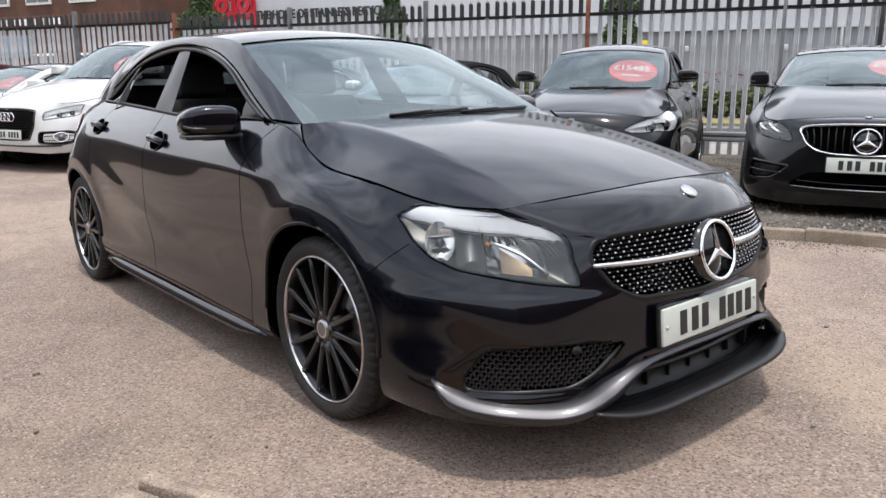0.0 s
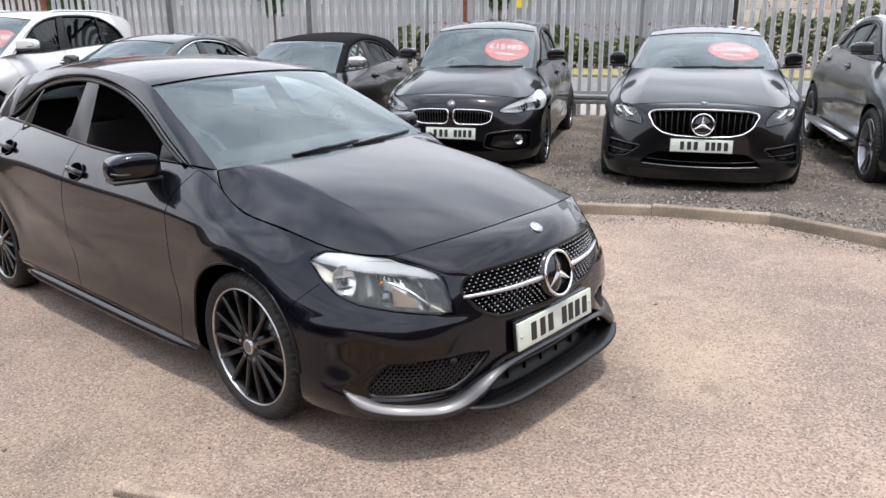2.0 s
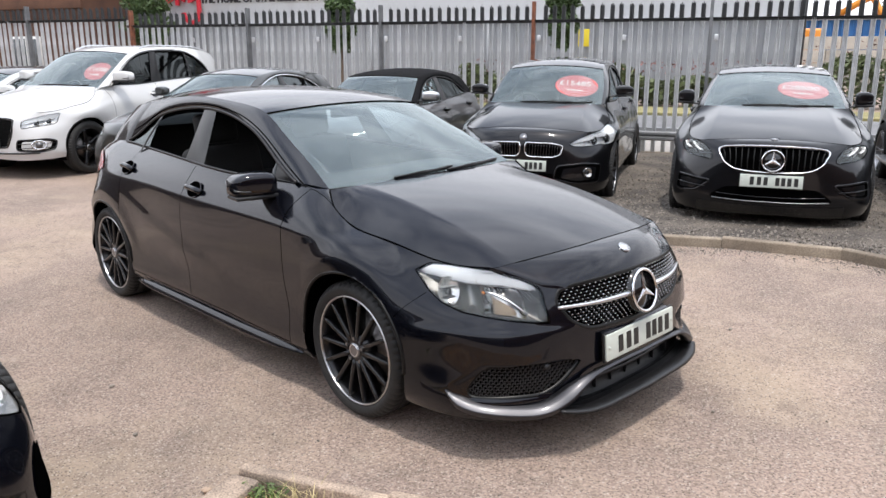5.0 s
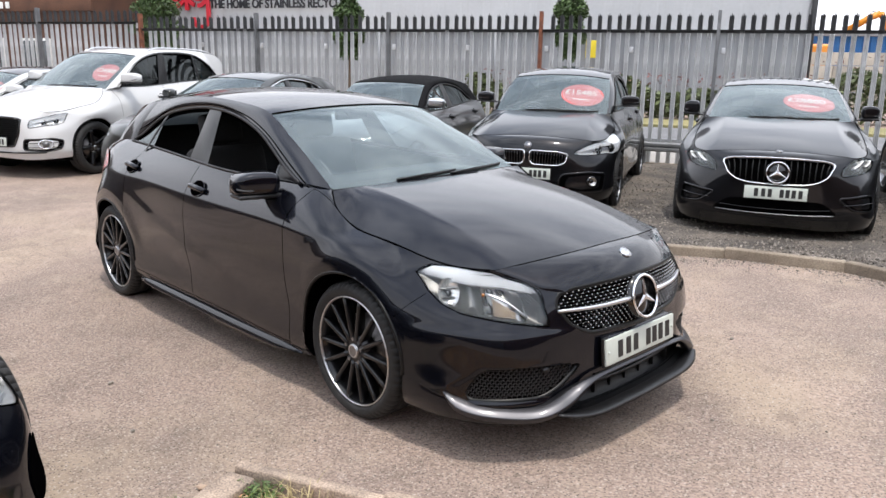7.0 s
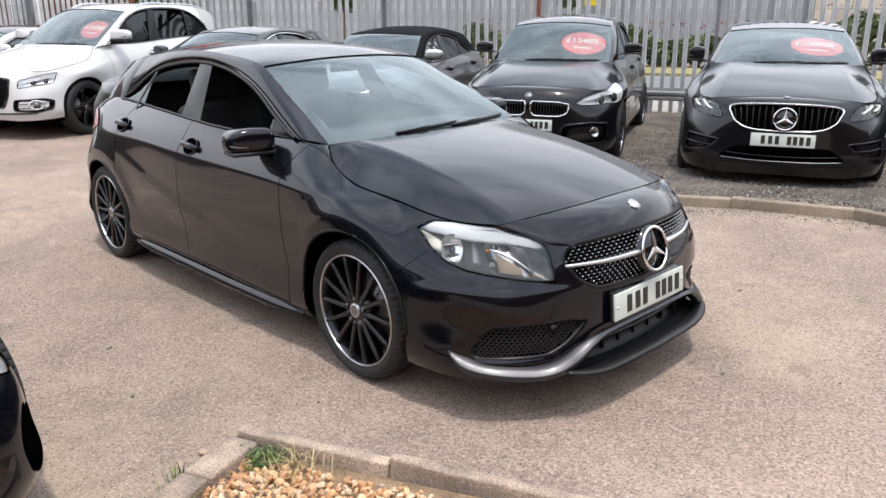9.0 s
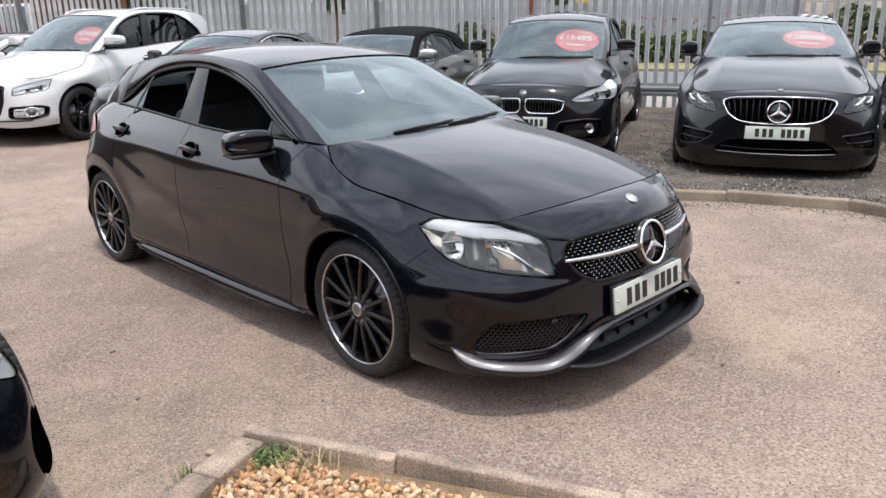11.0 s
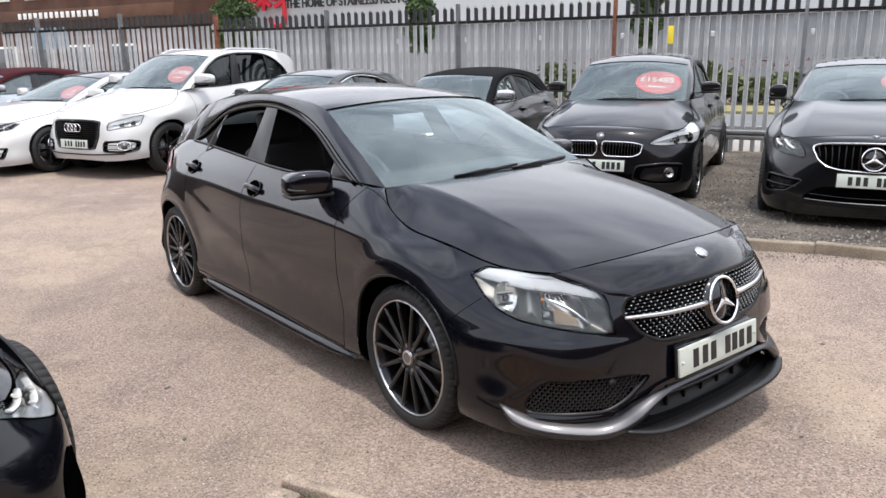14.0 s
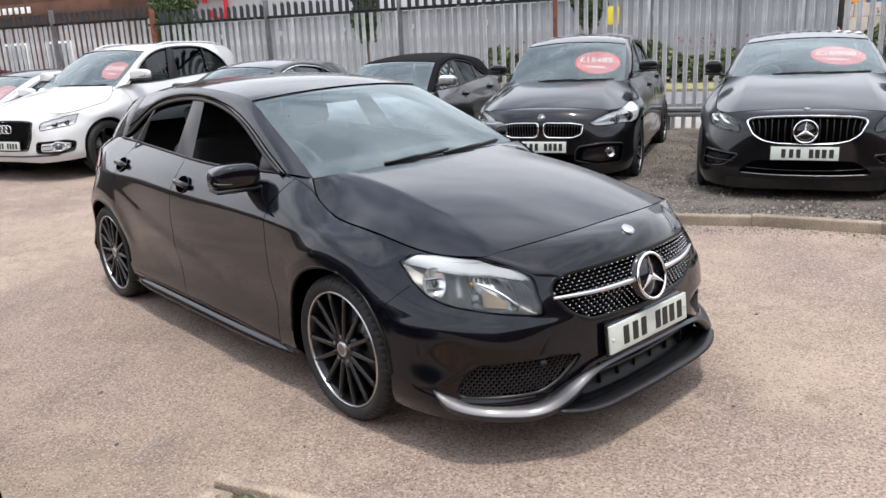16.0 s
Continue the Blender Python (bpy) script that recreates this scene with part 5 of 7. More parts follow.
def price_sticker(car, ws, a, b, text, lift=0.0, wide=1.0):
    """A red oval price label inside the screen with a white price and an unreadable line."""
    m, n = ws.shape[:2]
    i, j = a * (n - 1), b * (m - 1)
    p = ws[int(j), int(i)]
    e1 = ws[int(j), min(n - 1, int(i) + 3)] - ws[int(j), int(i) - 3]
    e2 = ws[min(m - 1, int(j) + 3), int(i)] - ws[int(j) - 3, int(i)]
    x = Vector(-e1).normalized()
    if x.y < 0:
        x = -x
    z = x.cross(Vector(e2)).normalized()
    if z.x < 0:
        z = -z
    y = z.cross(x)
    root = tagged(empty("price_sticker"), "red oval price sticker on a windscreen", "sticker", "price stickers")
    root.matrix_world = car.matrix_world @ Matrix.Translation(Vector(p) - z * .012) @ Matrix((x, y, z)).transposed().to_4x4() @ Matrix.Diagonal((wide, 1, 1, 1))
    bm = bmesh.new()
    bmesh.ops.create_circle(bm, cap_ends=True, segments=40, radius=1.0, matrix=Matrix.Diagonal((.25, .205, 1, 1)))
    part("backing", bm, STICKER, root, smooth=False)
    words("price", text, .125, Matrix.Translation((-.02, .04 + lift, .002)), STICKER_INK, root, .0004, 1.0, .012)
    part("print_bar", box(.15, .020, .001, Matrix.Translation((.01, -.085, .002))), STICKER_INK, root, smooth=False)
    part("print_mark", cyl(.016, .001, Matrix.Translation((-.09, -.083, .002)), 12), STICKER_INK, root, smooth=False)
    return root


# ---- the black hatchback in the middle of the yard ----
TILT_CAR = Matrix(((1, 0, -.019, 0), (0, 1, -.012, 0), (.019, .012, 1, .010), (0, 0, 0, 1)))
hatch = car_root("hatchback", TILT_CAR.copy(), "glossy black five-door hatchback with open side windows", "hatchback on display")
A = Shape()
HEADLAMP = [(.338, .744, .734), (.392, .703, .768), (.466, .676, .772), (.54, .65, .765), (.624, .602, .757), (.718, .530, .722), (.772, .490, .694), (.808, .497, .631), (.841, .494, .560), (.794, .571, .571), (.699, .662, .588), (.583, .727, .605), (.497, .751, .632), (.42, .755, .674)]
GRILLE = [(.925, .0, .714), (.905, .22, .708), (.84, .38, .690), (.812, .423, .672), (.815, .455, .625), (.86, .40, .545), (.895, .31, .500), (.92, .0, .485), (.895, -.31, .500), (.86, -.40, .545), (.815, -.455, .625), (.812, -.423, .672), (.84, -.38, .690), (.905, -.22, .708)]
STUD = mat("stud_metal", (0.42, 0.42, 0.43), .25, 1.0, vary=.1, scale=40)
GOLD_PANEL = mat("pale_amber_reflector", (0.13, 0.10, 0.07), .25, .9, vary=.1, scale=25)
FOG = [(.635, .775, .31), (.69, .735, .400), (.80, .61, .415), (.88, .44, .405), (.905, .345, .39), (.875, .46, .30), (.845, .53, .266), (.645, .768, .266)]
LOWER = [(.93, .0, .335), (.93, .30, .335), (.91, .36, .315), (.86, .50, .225), (.92, .25, .205), (.925, 0, .20), (.92, -.25, .205), (.86, -.50, .225), (.91, -.36, .315), (.93, -.30, .335)]
TAIL = [(-2.79, .80, .90), (-2.90, .755, .962), (-3.08, .665, .985), (-3.24, .565, .96), (-3.36, .55, .83), (-3.2, .72, .80), (-3.0, .80, .85)]
lamp_l = round_off(outline(A, HEADLAMP, 180), 1)
flip = np.array([-1, 1])
grille_o = round_off(outline(A, GRILLE, 96), 2)
fog_l = round_off(outline(A, FOG, 60), 2)
lower_o = round_off(outline(A, LOWER, 90), 2)
tail_l = round_off(outline(A, TAIL, 48), 2)
both = lambda o: (o, o * flip)
holes = [*both(lamp_l), grille_o, *both(fog_l), lower_o]


def side_lines(p):
    """The shoulder line and the pressed line that falls forwards along the doors."""
    x, z = p[..., 0], p[..., 2]
    a = .013 * np.exp(-np.sqrt(((z - .80 + .030 * (x + .2)) / .055) ** 2 + .008)) * np.clip((x + 3.0) / .5, 0, 1) * np.clip((.25 - x) / .5, 0, 1)
    d = z - (.48 + .236 * (-1.28 - x))
    c = .0085 * np.where(d < 0, np.exp(-(d / .13) ** 2), np.clip(1 - d / .058, 0, 1)) * np.clip((-x - 1.05) / .5, 0, 1) * np.clip((x + 2.42) / .35, 0, 1)
    r = np.hypot(x, z - .3155)
    e = (.012 * np.exp(-((r - .43) / .048) ** 2) - .004 * np.exp(-((r - .535) / .035) ** 2)) * np.clip((z - .44) / .14, 0, 1) * np.clip((.31 - x) / .14, 0, 1) * np.clip((x + .34) / .26, 0, 1)
    rr = np.hypot(x + 2.699, z - .3155)
    f = .008 * np.exp(-((rr - .43) / .055) ** 2) * np.clip((z - .40) / .12, 0, 1) * np.clip((x + 3.12) / .1, 0, 1)
    return a + c + e + f


def nose_lines(p):
    """The shelf under the lamps and the scooped panel round each side intake."""
    x, y, z = p[..., 0], np.abs(p[..., 1]), p[..., 2]
    d = z - .524
    shelf = .007 * np.where(d > 0, np.exp(-(d / .019) ** 2), np.exp(-(d / .085) ** 2)) * np.clip((y - .36) / .10, 0, 1) * np.clip((x - .34) / .12, 0, 1)
    edge = np.interp(z, [.27, .32, .405], [.805, .80, .735])
    step = lambda q, w: np.clip(q / w, 0, 1)
    scoop = step(edge - y, .016) * step(.412 - z, .014) * step(z - .255, .014) * step(y - .38, .12) * (x > .4)
    fold = z - np.interp(y, [.40, .475, .535, .60], [.690, .702, .738, .766])
    ridge = .006 * np.where(fold > 0, np.exp(-(fold / .045) ** 2), np.clip(1 + fold / .014, 0, 1)) * np.clip((y - .37) / .06, 0, 1) * np.clip((.63 - y) / .06, 0, 1)
    return shelf + ridge - SCOOP * scoop


SCOOP = .011
W_AXLES = [(0.0, .738), (-2.699, .738)]
ws, _ = body(hatch, A, PAINT_BLACK, .3155, W_AXLES, .366, holes, open_windows=True, detail=.010, ridge_drop=.04, lines=side_lines, front_lines=nose_lines)
wipers(hatch, ws, A)
for x, y in W_AXLES:
    for s in (1, -1):
        wheel(hatch, x, s * y, .3155, .252, 14, "single", turn=0, w=.205, out=.022)
    part("axle", cyl(.03, 1.3, Matrix.Translation((x, 0, .3155)) @ pose(0, 0, 0, 90), 12), INNER, hatch)
for s in (1, -1):
    mirror(hatch, s, pose(-.735, s * .850, .985, 0, 0, s * 10), PAINT_BLACK, .95)
    door_handle(hatch, A, (-1.43, .80, .885), PAINT_BLACK, s, True)
    door_handle(hatch, A, (-2.38, .79, .935), PAINT_BLACK, s, True)


def headlamp(car, shape, o, s, build, bowl=None, sink=.075):
    """A lamp unit: bowl, clear lens and edge band, with its inner pieces added by build."""
    o = o if s > 0 else o * flip
    root = empty("headlamp")
    root.parent = car
    part_mesh("lamp_bowl", patch(shape, grown(o, .012), -.004, 8, sink, 2.0), bowl or LAMP_DARK, root, "dark grey lamp bowl")
    part_mesh("edge_band", rim_band(shape, o, -.008, .006, -.004, -.001, .0015), INNER, root)
    ln = part_mesh("lens", patch(shape, o, .0035, 6), LENS, root, "clear lamp lens")
    ln.visible_shadow = False
    build(root, lambda u, v, d: spot_on(shape, o, u, v, d), s)
    return root


def spot_on(shape, o, a, b, depth):
    """A place in a lamp: a across (0 outer to 1 inner), b up, and its depth under the lens."""
    lo, hi = o.min(0), o.max(0)
    sgn = 1 if o[:, 0].mean() > 0 else -1
    u = hi[0] - a * (hi[0] - lo[0]) if sgn > 0 else lo[0] + a * (hi[0] - lo[0])
    v = lo[1] + b * (hi[1] - lo[1])
    p = shape.at(np.array([u]), np.array([v]))[0]
    n = shape.normal(np.array([u]), np.array([v]))[0]
    return p - depth * n, n


def facing(p, n):
    """A pose at p whose x axis looks along n."""
    x = Vector(n).normalized()
    y = Vector((0, 0, 1)).cross(x).normalized()
    return Matrix.Translation(p) @ Matrix((x, y, x.cross(y))).transposed().to_4x4()


def dish(r, depth, n=28):
    """A bowl about the x axis, opening forwards."""
    k = np.linspace(0, 1, 8)
    a = np.arange(n) * 2 * math.pi / n
    pts = np.stack([depth * (k[:, None] ** 2 - 1) + 0 * a, r * k[:, None] * np.cos(a), r * k[:, None] * np.sin(a)], -1)
    return from_grid(pts[::-1], close=True)


def in_lamp(shape, o, s):
    """Places in a lamp: a across from the outer end to the inner, b up between its edges, d the depth under the lens."""
    o = o if s > 0 else o * flip
    lo, hi = o.min(0), o.max(0)
    tab = np.linspace(.004, .996, 120)
    us = hi[0] - tab * (hi[0] - lo[0]) if s > 0 else lo[0] + tab * (hi[0] - lo[0])
    vs = np.linspace(lo[1], hi[1], 240)
    low, top = [], []
    for u in us:
        ok = inside(o, np.full(240, u), vs)
        low.append(vs[ok].min() if ok.any() else np.nan)
        top.append(vs[ok].max() if ok.any() else np.nan)
    low, top = np.array(low), np.array(top)
    good = ~np.isnan(low)

    def spot(a, b, d):
        a, b, d = np.broadcast_arrays(np.asarray(a, float), np.asarray(b, float), np.asarray(d, float))
        u, v0, v1 = np.interp(a, tab, us), np.interp(a, tab[good], low[good]), np.interp(a, tab[good], top[good])
        return shape_off(shape, u, v0 + b * (v1 - v0), -d)
    return spot


def hatch_lamp(root, spot, s):
    g = in_lamp(A, lamp_l, s)
    turn = (lambda q: q) if s > 0 else (lambda q: q[:, ::-1])
    # bright brow over the upper part, with a lip that turns inwards
    a = np.linspace(.012, .975, 40)
    edge = np.interp(a, [0, .08, .26, .45, .69, .84, .95, 1], [.88, .70, .55, .53, .58, .64, .68, .72])
    rows = [g(a, .985 - (.985 - edge) * k, .003 + .016 * k ** 1.5) for k in np.linspace(0, 1, 7)]
    rows += [g(a, edge - .01, .028), g(a, edge + .01, .055)]
    part_mesh("daylight_brow", from_grid(turn(np.stack(rows))), LAMP_WHITE, root, "white daylight brow")
    part("brow_line", sweep(g(a[3:-2], edge[3:-2] + .006, np.full(len(a) - 5, .018)), ring(.0022, .0022, 6)), LAMP_GREY, root)
    # round reflector
    p = g(.27, .30, .009)
    d = part_mesh("reflector", dish(.046, .020), CHROMED, root, "bright reflector bowl")
    d.matrix_local = facing(p, (.80, .50 * s, .42)) @ Matrix.Diagonal((1, .95, 1.32, 1))
    part("bulb_cap", cyl(.010, .012, pose(-.010, 0, 0, 0, 90), 18, .012), LAMP_DARK, d)
    part("reflector_step", box(.02, .062, .004, Matrix.Translation((-.010, 0, .012)), bevel=.0015), LAMP_GREY, d)
    part("reflector_step", box(.014, .05, .003, Matrix.Translation((-.010, 0, -.014)), bevel=.001), LAMP_DARK, d)
    # satin trough between the two reflectors
    u, v = np.meshgrid(np.linspace(.36, .525, 12), np.linspace(.06, .56, 8))
    part_mesh("trough", from_grid(turn(g(u, v, .016 + .032 * np.sin(math.pi * (u - .36) / .165)))), TROUGH, root, "satin silver trough")
    # broad reflector with a stepped roof, amber bulb and a bright rib
    u, v = np.meshgrid(np.linspace(.53, .83, 16), np.linspace(.06, .66, 10))
    fall = np.sin(math.pi * np.clip((u - .53) / .30, 0, 1)) ** .7
    part_mesh("broad_reflector", from_grid(turn(g(u, v, .014 + .040 * fall * (.5 + .5 * np.sin(math.pi * (v - .06) / .6))))), REFLECTOR, root, "bright reflector bowl")
    for k in range(5):
        aa = .565 + .034 * k
        part("reflector_step", sweep(g(np.full(5, aa), np.linspace(.45, .62, 5), np.full(5, .036)), ring(.0022, .004, 6), up=(0, 1, 0)), LAMP_DARK, root)
    p = g(.545, .40, .026)
    part("indicator", cyl(.008, .016, facing(p, (1, .3 * s, 0)) @ pose(0, 0, 0, 0, 90), 12, .006), AMBER, root, "amber indicator bulb")
    u, v = np.meshgrid(np.linspace(.60, .76, 10), np.linspace(0, 1, 5))
    part_mesh("amber_panel", from_grid(turn(g(u, .08 + (.32 - .30 * (u - .58) / .24) * v, .024 + .004 * v))), GOLD_PANEL, root, "pale amber reflector panel")
    t = np.linspace(0, 1, 10)
    part("bright_rib", sweep(g(.57 + .27 * t, .42 - .30 * t ** 1.6, .018 + 0 * t), ring(.0035, .005, 6)), SATIN, root)
    # cheek and ribs at the inner end
    u, v = np.meshgrid(np.linspace(.925, .975, 4), np.linspace(.06, .74, 10))
    part_mesh("inner_cheek", from_grid(turn(g(u, v, .006 + .018 * (.975 - u) / .05))), LAMP_GREY, root)
    for k in range(4):
        part("rib", sweep(g(.80 + .03 * k + .05 * t, .74 - .34 * t, .016 + .012 * t), ring(.0014, .002, 6)), LAMP_GREY, root)


def shape_off(shape, u, v, h):
    u, v = np.asarray(u, float), np.asarray(v, float)
    return shape.at(u, v) + np.asarray(h)[..., None] * shape.normal(u, v)


for s in (1, -1):
    headlamp(hatch, A, lamp_l, s, hatch_lamp, LAMP_BOWL, .06)
    part_mesh("tail_lamp", patch(A, tail_l if s > 0 else tail_l * flip, .009, 5), RED_LAMP, hatch, "red tail lamp")

# the joint between wing and bumper, from the lamp to the wheel arch
for s in (1, -1):
    q = A.near([(.412, s * .748, .648), (.36, s * .79, .60), (.300, s * .815, .545)])
    q = spline(q, 8)
    part("shut_line", sweep(shape_off(A, q[:, 0], q[:, 1], np.full(8, -.0004)), ring(.0016, .0016, 6)), INNER, hatch)

# grille: dark mesh, studs, blades and star
grille = empty("grille")
grille.parent = hatch
# shallow back; the opening's deep shade is put into its near-black
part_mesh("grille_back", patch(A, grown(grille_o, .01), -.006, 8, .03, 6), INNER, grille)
part_mesh("grille_frame", rim_band(A, grille_o, -.012, .006, -.008, -.0005, .001), GRILLE_BAR, grille)
studs, webs = bmesh.new(), bmesh.new()
lo, hi = grille_o.min(0), grille_o.max(0)
row = 0
for v in np.arange(lo[1] + .008, hi[1], .0155):
    row += 1
    for u in np.arange(lo[0], hi[0], .0285) + (.01425 if row % 2 else 0):
        if inside(grown(grille_o, -.012), np.array([u]), np.array([v]))[0]:
            p = shape_off(A, np.array([u]), np.array([v]), np.array([-.006]))[0]
            n = A.normal(np.array([u]), np.array([v]))[0]
            m = facing(p, n) @ pose(0, 0, 0, 0, 90)
            bmesh.ops.create_cone(studs, cap_ends=True, segments=7, radius1=.0046, radius2=.0026, depth=.008, matrix=m)
            add_box(webs, .022, .0035, .006, facing(p - n * .008, n) @ pose(0, 0, 0, 38, 0, 90))
            add_box(webs, .022, .0035, .006, facing(p - n * .008, n) @ pose(0, 0, 0, -38, 0, 90))
part("grille_studs", studs, STUD, grille, "bright grille studs")
part("grille_mesh", webs, TRIM_GLOSS, grille, smooth=False)
for s in (1, -1):
    uv = A.near([(.905, s * .10, .612), (.87, s * .28, .607), (.81, s * .435, .600)])
    pts = shape_off(A, uv[:, 0], uv[:, 1], np.array([.012, .010, .002]))
    part("grille_blade", sweep(spline(pts, 14), ring(.011, .0105, 10), scale=np.linspace(1.0, .55, 14)), SATIN, grille, "satin silver blade")
part("star_mount", cyl(.100, .06, pose(.922, 0, .602, 0, 90 - 13), 40, .092), TRIM_GLOSS, grille)
star_badge(grille, pose(.956, 0, .607, 0, -13), .088)
bb = A.near([(.848, 0, .777)])[0]
bp, bn = shape_off(A, bb[:1], bb[1:], np.array([.002]))[0], A.normal(bb[:1], bb[1:])[0]
part("bonnet_badge", cyl(.027, .006, facing(bp, bn) @ pose(0, 0, 0, 0, 90), 32), SATIN, hatch, "small round silver badge")
number_plate(hatch, pose(.945, 0, .412, 0, -4))
part("plate_plinth", box(.10, .50, .13, pose(.895, 0, .41, 0, -4), bevel=.02), PAINT_BLACK, hatch)

# side intakes with honeycomb, lower mouth with fins
for s in (1, -1):
    o = fog_l if s > 0 else fog_l * flip
    fog = empty("side_intake")
    fog.parent = hatch
    # near-black back: the intake's inner shade as colour
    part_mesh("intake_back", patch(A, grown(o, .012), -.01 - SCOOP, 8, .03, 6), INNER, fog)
    part_mesh("intake_frame", rim_band(A, o, -.012, .005, -.012 - SCOOP, -.002 - SCOOP, -.0005 - SCOOP), GRILLE_BAR, fog)
    bm = bmesh.new()
    lo, hi = o.min(0), o.max(0)
    row = 0
    for v in np.arange(lo[1], hi[1], .0125):
        row += 1
        for u in np.arange(lo[0], hi[0], .022) + (.011 if row % 2 else 0):
            if inside(grown(o, -.010), np.array([u]), np.array([v]))[0]:
                p = shape_off(A, np.array([u]), np.array([v]), np.array([-.012 - SCOOP]))[0]
                n = A.normal(np.array([u]), np.array([v]))[0]
                for ang in (30, -30, 90):
                    add_box(bm, .006, .0135, .0022, facing(p, n) @ pose(0, 0, 0, ang) @ Matrix.Translation((0, 0, .0056)))
    part("honeycomb", bm, MESH_GREY, fog, "black honeycomb mesh", smooth=False)
    sn = A.near([(.85, s * .52, .385)])[0]
    p = shape_off(A, sn[:1], sn[1:], np.array([-.004 - SCOOP]))[0]
    part("parking_sensor", cyl(.014, .012, facing(p, A.normal(sn[:1], sn[1:])[0]) @ pose(0, 0, 0, 0, 90), 18), TRIM, fog)
mouth = empty("lower_mouth")
mouth.parent = hatch
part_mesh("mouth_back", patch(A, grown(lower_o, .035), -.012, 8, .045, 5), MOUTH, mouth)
for y in np.linspace(-.34, .34, 7):
    part("fin", box(.06, .008, .10, pose(.850, y, .262), bevel=.003), MOUTH, mouth)
part("cross_bar", sweep(spline([(.84, -.46, .262), (.885, -.2, .27), (.895, 0, .27), (.885, .2, .27), (.84, .46, .262)], 24), ring(.012, .010, 8)), TRIM, mouth)
# the apron blade, its sky sheen put into a grey colour, and the splitter lip under it
blade = [(.572, .815, .300), (.600, .802, .268), (.67, .766, .238), (.79, .655, .218), (.875, .545, .220), (.915, .455, .265), (.942, .365, .318), (.955, .28, .335), (.962, 0, .338)]
full = np.concatenate([spline(blade, 40), mirrored(spline(blade, 40))[::-1][1:]])
for _ in range(3):
    full[1:-1] = (full[:-2] + 2 * full[1:-1] + full[2:]) / 4
wd = np.interp(np.abs(np.linspace(-1, 1, len(full))), [0, .32, .46, .75, .92, 1], [.22, .26, .84, .92, .80, .08])
edge = [(.030, -.020), (-.017, -.031), (-.023, -.027), (-.034, -.007), (-.035, -.002), (-.032, .002), (-.012, .017), (-.008, .020), (.012, .029), (.034, .036)]
part("apron_blade", sweep(full, edge, scale=wd), BLADE_SHEEN, hatch, "black apron blade with reflected sky put into its grey")
lip = spline([(.898, .510, .219), (.935, .40, .198), (.955, .2, .190), (.960, 0, .190)], 30)
lip = np.concatenate([lip, mirrored(lip)[::-1][1:]])
part_mesh("undertray", from_grid(np.stack([lip + np.array([-.01, 0, 0]), lip * np.array([0, 1.05, 0]) + np.array([.30, 0, .195])])), MOUTH, mouth)
part("splitter_lip", sweep(lip, [(-.06, -.006), (.026, -.009), (.035, -.003), (.030, .003), (-.05, .009)], scale=np.interp(np.abs(np.linspace(-1, 1, len(lip))), [0, .85, 1], [.8, .8, .6])), TRIM, hatch)
for s in (1, -1):
    pts = spline([(-.40, s * .835, .20), (-.9, s * .832, .192), (-1.6, s * .832, .198), (-2.25, s * .845, .215)], 30)
    ledge = [(-.012 * s, -.030), (.010 * s, -.027), (.020 * s, -.020), (.021 * s, -.013), (-.004 * s, .012), (-.012 * s, .020)]
    part("sill_blade", sweep(pts, ledge, scale=np.interp(np.linspace(0, 1, 30), [0, .12, .9, 1], [.25, 1, 1, .5])), PAINT_BLACK, hatch)


# ---- the other cars ----
def row_pose(x, y, turn=0.0):
    """A place in the row of parked cars: x along the fence, y from it (negative: into the yard), nose to the yard."""
    m = ROW @ pose(x, y, 0, 0, 0, -90 + turn)
    t = m.translation
    return Matrix.Translation((0, 0, ground_z(t.x, t.y))) @ m


def car_common(car, shape, paint, r, axles, arch, holes, style=("single", 10, RIM_BLACK, RIM_BLACK), rim=.72, mirror_z=1.10, mirror_size=.9, mirror_tall=1.0, **kw):
    w, f = body(car, shape, paint, r, [(x, 0) for x in axles], arch, holes, detail=kw.pop("detail", .02), **kw)
    for x in axles:
        for s in (1, -1):
            wheel(car, x, s * .765 * shape.wide, r, r * rim, style[1], style[0], w=.215, tone=style[2], lip=style[3])
    for s in (1, -1):
        p = shape.map((-.70, s * .835, mirror_z))
        mirror(car, s, pose(*p, 0, 0, s * 8) @ Matrix.Diagonal((1, 1, mirror_tall, 1)), paint, mirror_size)
        door_handle(car, shape, (-1.43, .80, .885), paint, s)
        door_handle(car, shape, (-2.41, .79, .925), paint, s)
    wipers(car, w, shape)
    return w


def led_hooks(o, shape, w=.006):
    """Two projector bowls, each half ringed by a light guide, under a bright brow."""
    def build(root, spot, s):
        g = in_lamp(shape, o, s)
        t = np.linspace(0, 1, 12)
        for a in (.33, .66):
            d = part_mesh("reflector", dish(.042, .022, 20), CHROMED, root)
            d.matrix_local = facing(g(a, .46, .016), (1, .2 * s, .16))
            part("projector", cyl(.022, .02, pose(-.012, 0, 0, 0, 90), 18, .018), LAMP_DARK, d)
            part("light_guide", sweep(g(a - .13 + .24 * t, .82 - .70 * t ** .8 + .25 * t * t, .005 + 0 * t), ring(w, .006, 8)), LAMP_WHITE, root, "white light guide")
    return build


